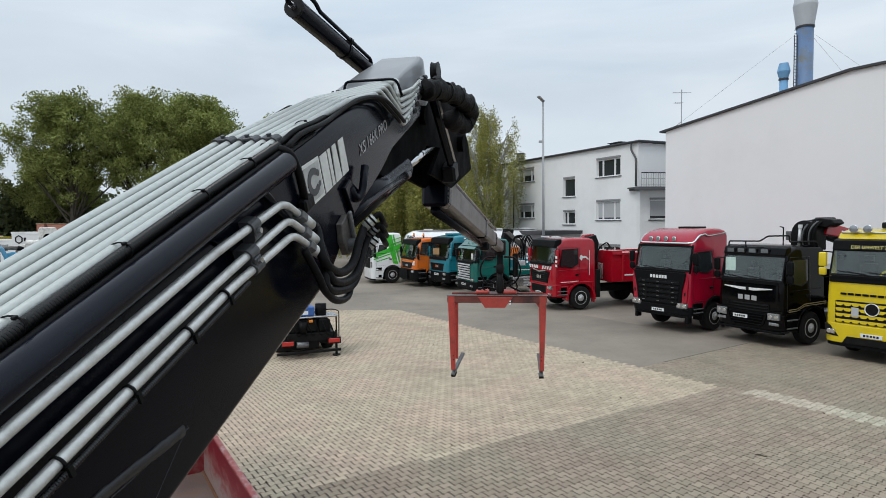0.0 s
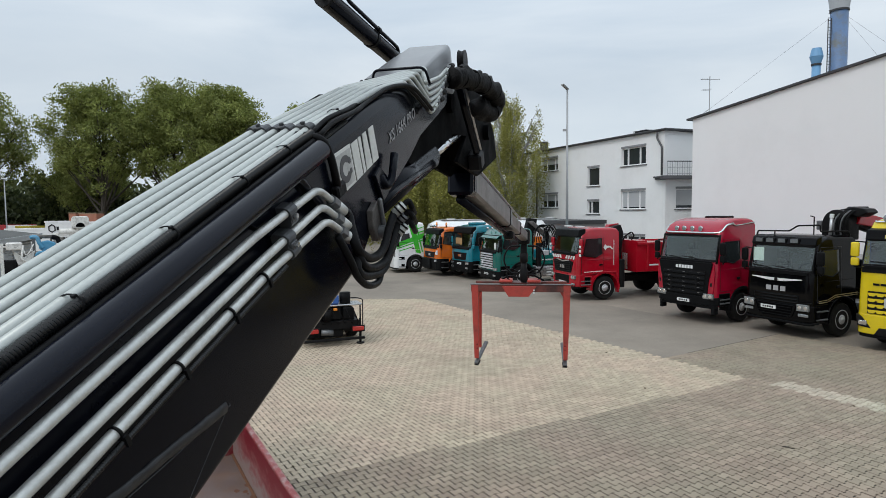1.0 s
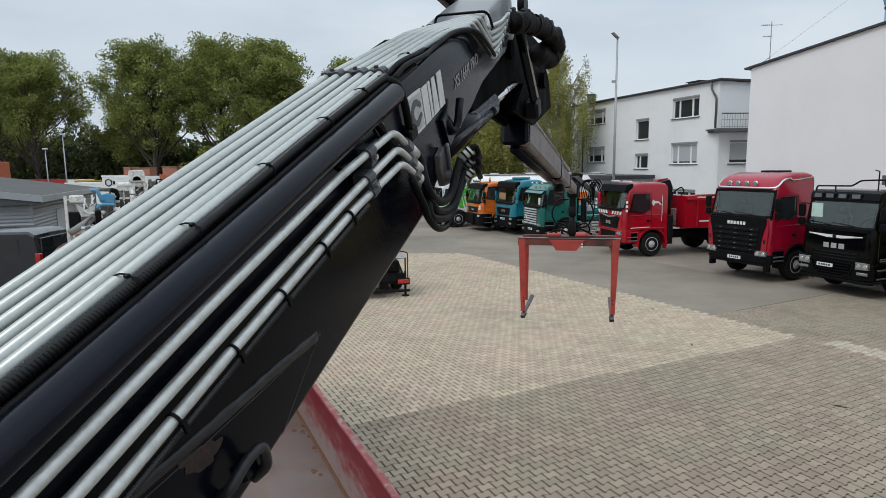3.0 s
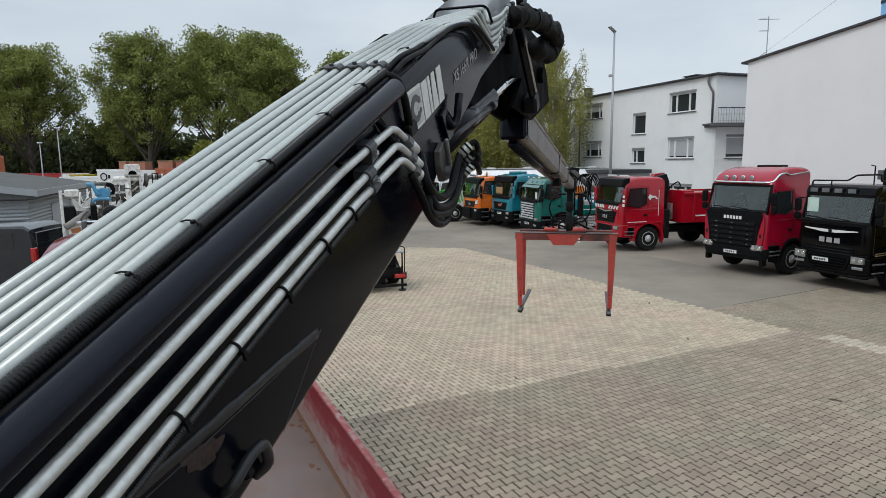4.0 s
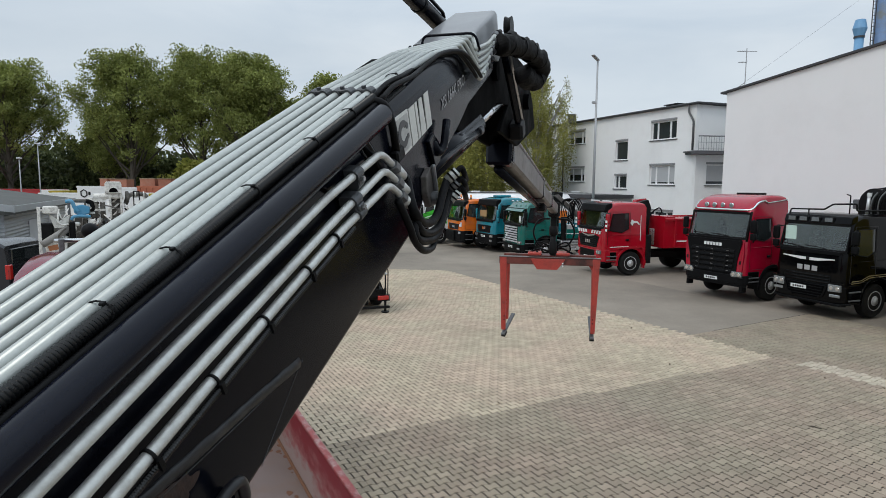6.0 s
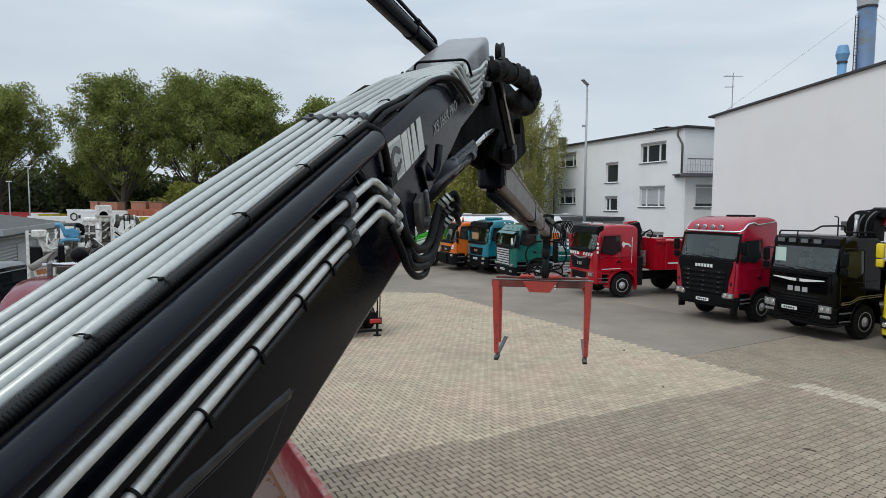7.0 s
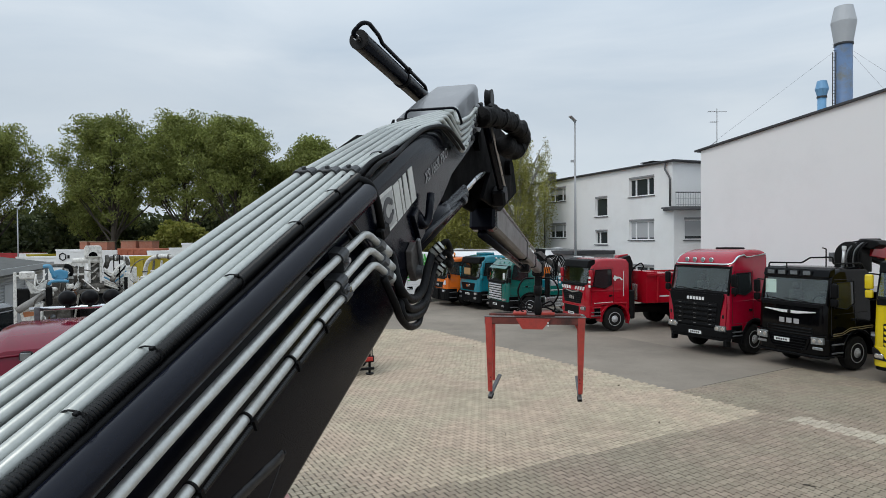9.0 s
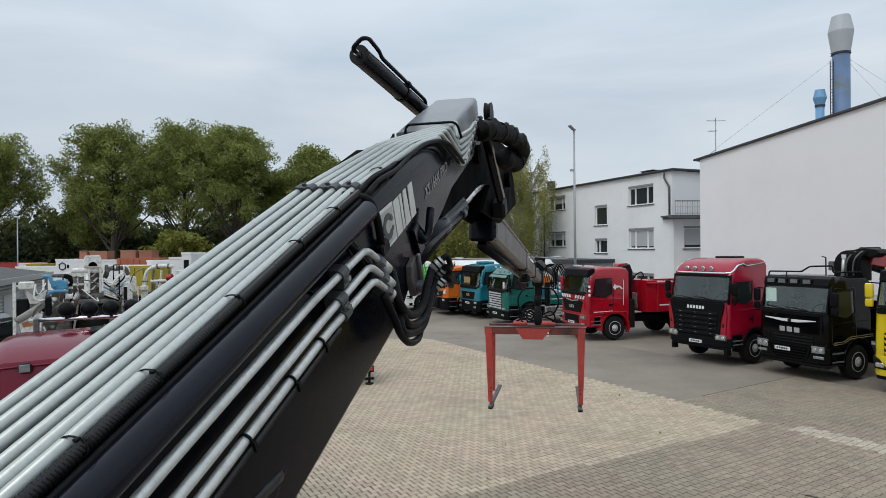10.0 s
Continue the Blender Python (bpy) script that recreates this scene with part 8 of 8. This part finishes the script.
# ---- trees ----
def leaf_material(name, a, b):
    m = bpy.data.materials.new(name)
    m.use_nodes = True
    t = m.node_tree
    p = t.nodes["Principled BSDF"]
    g = t.nodes.new("ShaderNodeNewGeometry")
    r = t.nodes.new("ShaderNodeValToRGB")
    r.color_ramp.elements[0].color, r.color_ramp.elements[1].color = (*a, 1), (*b, 1)
    t.links.new(g.outputs["Random Per Island"], r.inputs["Fac"])
    co = t.nodes.new("ShaderNodeTexCoord")
    n = t.nodes.new("ShaderNodeTexNoise")
    n.inputs["Scale"].default_value = 0.35
    n.inputs["Detail"].default_value = 3
    t.links.new(co.outputs["Object"], n.inputs["Vector"])
    mr = t.nodes.new("ShaderNodeMapRange")
    mr.inputs["From Min"].default_value, mr.inputs["From Max"].default_value = 0.3, 0.7
    mr.inputs["To Min"].default_value, mr.inputs["To Max"].default_value = 0.65, 1.35
    t.links.new(n.outputs["Fac"], mr.inputs["Value"])
    s = t.nodes.new("ShaderNodeVectorMath")
    s.operation = "SCALE"
    t.links.new(r.outputs["Color"], s.inputs[0])
    t.links.new(mr.outputs["Result"], s.inputs["Scale"])
    t.links.new(s.outputs["Vector"], p.inputs["Base Color"])
    p.inputs["Roughness"].default_value = 0.55
    p.inputs["Specular IOR Level"].default_value = 0.25
    tr = t.nodes.new("ShaderNodeBsdfTranslucent")
    t.links.new(s.outputs["Vector"], tr.inputs["Color"])
    mx = t.nodes.new("ShaderNodeMixShader")
    mx.inputs["Fac"].default_value = 0.3
    t.links.new(p.outputs["BSDF"], mx.inputs[1])
    t.links.new(tr.outputs["BSDF"], mx.inputs[2])
    t.links.new(mx.outputs["Shader"], t.nodes["Material Output"].inputs["Surface"])
    return m


LEAF_POPLAR = leaf_material("poplar_leaves", (0.13, 0.16, 0.04), (0.30, 0.33, 0.095))
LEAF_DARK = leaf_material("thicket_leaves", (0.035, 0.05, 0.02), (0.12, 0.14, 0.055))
LEAF_BIRCH = leaf_material("birch_leaves", (0.22, 0.225, 0.055), (0.36, 0.345, 0.10))
M_BARK = mat("bark", (0.055, 0.045, 0.035), 0.9, 0, 0.35, 3, 0.5)
M_BIRCHBARK = mat("birch_bark", (0.30, 0.29, 0.27), 0.8, 0, 0.2, 3, 0.2, (0.03, 0.03, 0.03), 0.8, 3)


def leaves_mesh(name, centres, rng, per, spread, size, material, hang=0.0):
    """Many small bent leaves round the given centres; each leaf is two joined triangles."""
    n = len(centres) * per
    c = np.repeat(np.array(centres), per, axis=0)
    off = rng.normal(size=(n, 3))
    off /= np.maximum(np.linalg.norm(off, axis=1, keepdims=True), 1e-6)
    off *= (rng.random((n, 1)) ** 0.5) * spread
    off[:, 2] *= 0.8
    if hang:
        off[:, 2] -= rng.random(n) ** 1.5 * hang
        off[:, :2] *= 0.6
    c = c + off
    a = rng.normal(size=(n, 3))
    a /= np.linalg.norm(a, axis=1, keepdims=True)
    b = np.cross(a, rng.normal(size=(n, 3)))
    b /= np.maximum(np.linalg.norm(b, axis=1, keepdims=True), 1e-6)
    s = size * (0.6 + 0.8 * rng.random((n, 1)))
    v = np.empty((n, 4, 3))
    v[:, 0], v[:, 2] = c - a * s * 0.5, c + a * s * 0.5
    v[:, 1], v[:, 3] = c + b * s * 0.36 + np.cross(a, b) * s * 0.1, c - b * s * 0.36 + np.cross(a, b) * s * 0.1
    idx = np.arange(n * 4).reshape(n, 4)
    me = bpy.data.meshes.new(name)
    me.from_pydata(v.reshape(-1, 3).tolist(), [], idx.tolist())
    me.materials.append(material)
    return me


def tree(x, y, h, width, seed, label, leaf, bark=M_BARK, low=0.3, per=130, size=0.22, clumps=0, hang=0.0, spread=1.0, species="poplar_tree"):
    rng = np.random.default_rng(seed)
    t = thing(species, pose(x, y, 0), label, "tree", "trees")
    bm = bmesh.new()
    lean = rng.normal(size=2) * 0.03 * h
    trunk = [Vector((lean[0] * k * k, lean[1] * k * k, h * 0.8 * k)) for k in (0, 0.25, 0.5, 0.75, 1.0)]

    def limb(pts, r0, r1, seg=7):
        path = smooth_path(pts, 3)
        rings = []
        for i, q in enumerate(path):
            d = (path[min(i + 1, len(path) - 1)] - path[max(i - 1, 0)]).normalized()
            s = d.cross(Vector((0.3, 0.9, 0.1))).normalized()
            u = s.cross(d)
            r = r0 + (r1 - r0) * i / (len(path) - 1)
            rings.append([bm.verts.new(q + (s * math.cos(2 * math.pi * k / seg) + u * math.sin(2 * math.pi * k / seg)) * r) for k in range(seg)])
        for a, b in zip(rings, rings[1:]):
            for k in range(seg):
                bm.faces.new((a[k], a[(k + 1) % seg], b[(k + 1) % seg], b[k]))

    limb(trunk, 0.024 * h * 0.6 + 0.12, 0.06, 10)
    tips = []
    n = 34 if hang == 0 else 26
    for k in range(n):
        zf = low + 0.12 + (0.83 - low) * ((k + rng.random() * 0.8) / n) ** 0.8
        c0 = 0.64 if hang == 0 else 0.55
        e = (zf - c0) / ((1.0 - c0) if zf > c0 else (c0 - low + 0.02))
        env = width * max(0.1, 1 - e * e) ** (0.62 if e > 0 else 0.45)
        ang = k * 2.4 + rng.random() * 0.7
        reach = env * (0.5 + 0.62 * rng.random()) if k % 5 else env * 0.35
        end = Vector((math.cos(ang) * reach, math.sin(ang) * reach, zf * h))
        base = trunk[0].lerp(trunk[-1], min(0.96, max(0.24, (zf - 0.14 - 0.2 * reach / width) / 0.8)))
        mid = base.lerp(end, 0.5) + Vector((0, 0, -0.025 * h * rng.random()))
        limb([base, mid, end], 0.24 * (1.1 - zf), 0.04)
        for j in range((10 if zf > 0.58 else 5 if zf > 0.47 else 1) if hang == 0 else 7):
            q = base.lerp(end, 0.62 + 0.48 * rng.random() ** 0.7) + Vector(rng.normal(size=3)) * width * 0.15
            q.z = min(q.z + 0.02 * h * rng.random(), h * 0.99)
            limb([base.lerp(end, 0.6), (base.lerp(end, 0.8) + q) / 2, q], 0.035, 0.012, 4)
            tips.append(q)
        tips.append(end)
    for k in range(max(0, clumps - len(tips))):
        zf = low + 0.1 + (0.9 - low) * rng.random()
        ang = rng.random() * 6.28
        rr = width * math.sqrt(rng.random()) * math.sin(math.pi * min(0.97, (zf - low) / (1.02 - low) * 0.85 + 0.12)) * 0.95
        tips.append(Vector((math.cos(ang) * rr, math.sin(ang) * rr, zf * h)))
    for k in range(42 if hang == 0 else 10):
        zf = 0.76 + 0.22 * rng.random()
        rr = width * math.sqrt(max(0.05, 1 - ((zf - 0.6) / 0.4) ** 2)) * math.sqrt(rng.random()) * (0.9 if hang == 0 else 0.3)
        ang = rng.random() * 6.28
        tips.append(Vector((lean[0] + math.cos(ang) * rr, lean[1] + math.sin(ang) * rr, h * zf)))
    part("trunk", bm, bark, t, "grey-brown trunk and limbs")
    crown = new("crown", leaves_mesh("crown", [tuple(q) for q in tips], rng, per, spread, size, leaf, hang))
    crown.parent = t
    crown["label"] = "loose leafy crown with gaps"
    return t


for k, (px, py, h, wd) in enumerate(((-44.2, 66, 18.2, 6.0), (-36.2, 67, 18.2, 5.2), (-29.6, 66, 17.6, 4.6), (-59.8, 66, 17.4, 6.2), (-20.4, 66, 15.2, 3.0), (-25.5, 71, 13.5, 3.2), (-68.0, 70, 17, 5.5), (-51.5, 74, 12.5, 4.5))):
    tree(px, py, h, wd, 11 + k, ("tall poplar with a broad green crown", "poplar with an upright green crown and gaps", "poplar with a ragged green crown")[k % 3], LEAF_POPLAR)
tree(-31.0, 57, 5.4, 2.2, 41, "small yellowish-green tree before the wood", leaf_material("young_leaves", (0.13, 0.15, 0.025), (0.28, 0.27, 0.06)), clumps=60, per=60, size=0.35, low=0.15, species="small_tree")
for k, (px, py, h, wd) in enumerate(((1.45, 47.5, 12.9, 2.7), (-2.2, 51, 11.5, 2.6), (-5.6, 53, 11, 2.8), (-9.4, 55, 10, 3.2))):
    tree(px, py, h, wd, 61 + k, "birch with hanging yellow-green twigs" if k == 0 else "birch with drooping yellow-green foliage behind the trucks", LEAF_BIRCH, M_BIRCHBARK, 0.12, 190 if k == 0 else 260, 0.11 if k == 0 else 0.15, 0, 3.4 if k == 0 else 2.4, 0.55 if k == 0 else 0.8, "birch_tree")


def thicket():
    rng = np.random.default_rng(5)
    pts = []
    for k in range(620):
        x = -95 + 105 * rng.random()
        pts.append((x, 76 + 7 * rng.random(), (0.3 + 0.7 * rng.random()) * (7.4 + 1.6 * math.sin(x * 0.31) + 1.1 * math.sin(x * 0.83 + 1))))
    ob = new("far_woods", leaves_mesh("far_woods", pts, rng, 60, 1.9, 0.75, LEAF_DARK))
    tagged(ob, "dark dense undergrowth and woods along the yard's edge", "woods", kind="stuff")
    pts = []
    for k in range(300):
        x = -130 + 300 * rng.random()
        pts.append((x, 120 + 20 * rng.random(), (0.2 + 0.8 * rng.random()) * (8.5 + 2 * math.sin(x * 0.11))))
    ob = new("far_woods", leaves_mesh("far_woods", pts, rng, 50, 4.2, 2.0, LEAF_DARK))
    tagged(ob, "dim belt of far trees along the horizon", "woods", kind="stuff")


thicket()

# ---- paving ----
PAVE = pose(5.83, 14.56, 0, 0, 0, 36)  # lattice origin at the pale field's corner; x along the rows


def stone_material(name, color, per, island=True):
    """Concrete stone: colour drifts between a reddish and a greenish grey, each stone differs a little, dark oily stains."""
    m = bpy.data.materials.new(name)
    m.use_nodes = True
    t = m.node_tree
    b = t.nodes["Principled BSDF"]
    geo = t.nodes.new("ShaderNodeNewGeometry")

    def noise_at(scale, detail, rough=0.6):
        n = t.nodes.new("ShaderNodeTexNoise")
        n.inputs["Scale"].default_value, n.inputs["Detail"].default_value, n.inputs["Roughness"].default_value = scale, detail, rough
        t.links.new(geo.outputs["Position"], n.inputs["Vector"])
        return n.outputs["Fac"]

    def ranged(value, a, c, lo, hi):
        r = t.nodes.new("ShaderNodeMapRange")
        for k, q in zip(("From Min", "From Max", "To Min", "To Max"), (a, c, lo, hi)):
            r.inputs[k].default_value = q
        t.links.new(value, r.inputs["Value"])
        return r.outputs["Result"]

    def mixed(fac, a, c):
        x = t.nodes.new("ShaderNodeMix")
        x.data_type = "RGBA"
        t.links.new(fac, x.inputs["Factor"])
        for k, q in ((6, a), (7, c)):
            if isinstance(q, tuple):
                x.inputs[k].default_value = (*q, 1)
            else:
                t.links.new(q, x.inputs[k])
        return x.outputs[2]

    r, g, bl = color
    tint = mixed(ranged(noise_at(0.55, 3), 0.4, 0.6, 0, 1), (r * 0.98, g * 1.005, bl * 0.97), (r * 1.035, g * 0.985, bl * 0.98))
    source = geo if island else t.nodes.new("ShaderNodeObjectInfo")
    each = ranged(source.outputs["Random Per Island" if island else "Random"], 0, 1, 1 - per, 1 + per)
    grain = ranged(noise_at(140, 3), 0.3, 0.7, 0.88, 1.12)
    mul = t.nodes.new("ShaderNodeMath")
    mul.operation = "MULTIPLY"
    t.links.new(each, mul.inputs[0])
    t.links.new(grain, mul.inputs[1])
    sc = t.nodes.new("ShaderNodeVectorMath")
    sc.operation = "SCALE"
    t.links.new(tint, sc.inputs[0])
    t.links.new(mul.outputs[0], sc.inputs["Scale"])
    worn = mixed(ranged(noise_at(0.42, 9, 0.7), 0.5, 0.74, 0, 0.6), sc.outputs["Vector"], (r * 0.55, g * 0.54, bl * 0.52))
    spots = mixed(ranged(noise_at(1.9, 5, 0.7), 0.66, 0.72, 0, 0.55), worn, (r * 0.35, g * 0.34, bl * 0.32))
    t.links.new(spots, b.inputs["Base Color"])
    b.inputs["Roughness"].default_value = 0.85
    b.inputs["Specular IOR Level"].default_value = 0.3
    bp = t.nodes.new("ShaderNodeBump")
    bp.inputs["Strength"].default_value, bp.inputs["Distance"].default_value = 0.3, 0.006
    t.links.new(noise_at(120, 3), bp.inputs["Height"])
    t.links.new(bp.outputs["Normal"], b.inputs["Normal"])
    return m


M_STONE = stone_material("grey_paver", (0.300, 0.249, 0.192), 0.13)
M_STONE_PALE = stone_material("pale_paver", (0.445, 0.368, 0.28), 0.12)
M_STONE_WHITE = stone_material("white_paver", (0.43, 0.385, 0.305), 0.12)
M_STONE_LANE = stone_material("worn_paver", (0.278, 0.235, 0.18), 0.09)
M_JOINT = mat("paving_joint", (0.022, 0.018, 0.014), 0.95, 0, 0.3, 6)

SX, SY, GAP = 0.2, 0.165, 0.0098


def bone(inset, z):
    """Outline of one double-T stone, shrunk by inset."""
    a, b, n = SX / 2, SY / 2, 0.022
    e = inset
    pts = [(-a, -b), (-a * 0.55, -b), (-a * 0.3, -b + n), (a * 0.3, -b + n), (a * 0.55, -b), (a, -b), (a, b), (a * 0.55, b), (a * 0.3, b + -n), (-a * 0.3, b - n), (-a * 0.55, b), (-a, b)]
    out = []
    for x, y in pts:
        out.append((x - math.copysign(e, x), y - math.copysign(e, y), z))
    return out


# the waists of one row take the wide ends of the next: rows lie closer by the notch and are shifted by half a stone
ROW = SY - 0.022
STONE_V = np.array(bone(GAP + 0.004, 0.0) + bone(GAP, -0.004) + bone(GAP, -0.03))
STONE_F = [tuple(range(12))] + [(i + 12, (i + 1) % 12 + 12, (i + 1) % 12, i) for i in range(12)] + [(i + 24, (i + 1) % 12 + 24, (i + 1) % 12 + 12, i + 12) for i in range(12)]


def zone(x, y):
    """Which paving lies at a place of the lattice: x along the rows from the pale field's corner, y square to them."""
    if -0.06 < x < 0.56 and y < -0.5:
        return "white"
    if x > 0.17 or (x > 0 and y > -0.1):
        return "lane"
    if y > -0.054 * x:
        return "pale"
    return "grey"


def build_paving():
    rng = np.random.default_rng(3)
    field = tagged(new("pavement"), "interlocking concrete paving, a pale field set into grey stones", "paving", kind="structure")
    field.matrix_world = PAVE
    near = bpy.data.meshes.new("paver")
    near.from_pydata(STONE_V.tolist(), [], STONE_F)
    near.materials.append(M_STONE_NEAR)
    # sand bed under the stones only, cut to the paved area
    c, s = math.cos(radians(36)), math.sin(radians(36))

    def clipped(poly):
        for a, b, d in ((s, c, 27 - 14.56), (-s, -c, 14.56 - 4.2), (c, -s, 12.2 - 5.83), (-c, s, 5.83 + 8.5)):
            out = []
            for p, q in zip(poly, poly[1:] + poly[:1]):
                fp, fq = a * p[0] + b * p[1] - d, a * q[0] + b * q[1] - d
                if fp <= 0:
                    out.append(p)
                if fp * fq < 0:
                    k = fp / (fp - fq)
                    out.append((p[0] + k * (q[0] - p[0]), p[1] + k * (q[1] - p[1])))
            poly = out
        return poly

    for name, poly in (("joint_bed", [(-23.8, -8.9), (0.17, -8.9), (0.17, 19.7), (-23.8, 19.7)]), ("joint_bed", [(0.17, -8.9), (5.5, -8.9), (5.5, 2.4), (0.17, 2.4)])):
        part(name, prism(clipped(poly), -0.0295, -0.009, "z"), M_JOINT, field, "dark sand joints")
    apron = prism(clipped([(-0.06, 2.36), (5.5, 2.36), (5.5, 19.7), (-0.06, 19.7)]), -0.0295, -0.004, "z")
    for v in apron.verts:
        if v.co.x > 0.5 and v.co.z > -0.02:
            v.co.z = -0.0292
    part("asphalt_apron", apron, bpy.data.materials["yard_asphalt"], field, "smooth worn asphalt beside the pale stones")
    sets = {"white": [], "pale": [], "grey": [], "lane": []}
    singles = 0
    c, s = math.cos(radians(36)), math.sin(radians(36))
    for j in range(int(-8.9 / ROW), int(19.8 / ROW)):
        for i in range(int(-23.8 / SX), int(9.2 / SX)):
            x, y = (i + (0.5 if j % 2 else 0)) * SX, j * ROW
            wx, wy = 5.83 + c * x - s * y, 14.56 + s * x + c * y
            if wy < 4.2 or wx < -8.5 or wx > 12.2 or wy > 27:
                continue
            z = zone(x, y)
            if z == "lane" and (x > 5.5 or y > 2.4):
                continue
            if 0.0 < wx < 3.6 and 6.2 < wy < 8.95 and singles < 300 and z == "grey":
                ob = bpy.data.objects.new("paver", near)
                scene.collection.objects.link(ob)
                ob.parent = field
                ob.location = (x, y, float(rng.normal()) * 0.0012)
                singles += 1
                continue
            sets[z].append((x, y, rng.normal() * 0.0012))
    for z, material in (("grey", M_STONE), ("pale", M_STONE_PALE), ("white", M_STONE_WHITE), ("lane", M_STONE_LANE)):
        p = np.array(sets[z])
        n = len(p)
        v = (STONE_V[None, :, :] + p[:, None, :]).reshape(-1, 3)
        faces = []
        for k in range(n):
            o = 36 * k
            faces += [tuple(q + o for q in f) for f in STONE_F]
        me = bpy.data.meshes.new("pavers")
        me.from_pydata(v.tolist(), [], faces)
        me.materials.append(material)
        ob = new("paver_field", me)
        ob.parent = field
        tagged(ob, {"grey": "grey interlocking pavers", "pale": "pale beige interlocking pavers", "white": "strip of whitish pavers", "lane": "worn brownish pavers"}[z], kind="stuff")


twig = thing("twig", pose(4.74, 10.45, 0.006, 0, 0, -28), "short dark twig lying on the grey paving", "twig")
part("stem", tube(smooth_path([(-0.09, 0, 0.006), (-0.03, 0.012, 0.012), (0.03, -0.006, 0.008), (0.09, 0.004, 0.006)], 4), 0.008, seg=6), M_BARK, twig)
part("side_shoot", tube([(-0.02, 0.01, 0.01), (-0.05, 0.05, 0.008)], 0.004, seg=5), M_BARK, twig)


def litter():
    rng = np.random.default_rng(8)
    pts = [(-6 + 15 * rng.random(), 6 + 17 * rng.random(), 0.012) for k in range(18)]
    ob = new("leaf_litter", leaves_mesh("leaf_litter", pts, rng, 1, 0.01, 0.06, M_LITTER))
    tagged(ob, "few dry brown leaves scattered over the paving", "leaves", kind="stuff")


M_LITTER = mat("dry_leaf", (0.11, 0.08, 0.05), 0.8, 0, 0.3, 9)
litter()
M_STONE_NEAR = stone_material("grey_paver_single", (0.300, 0.249, 0.192), 0.13, False)
build_paving()
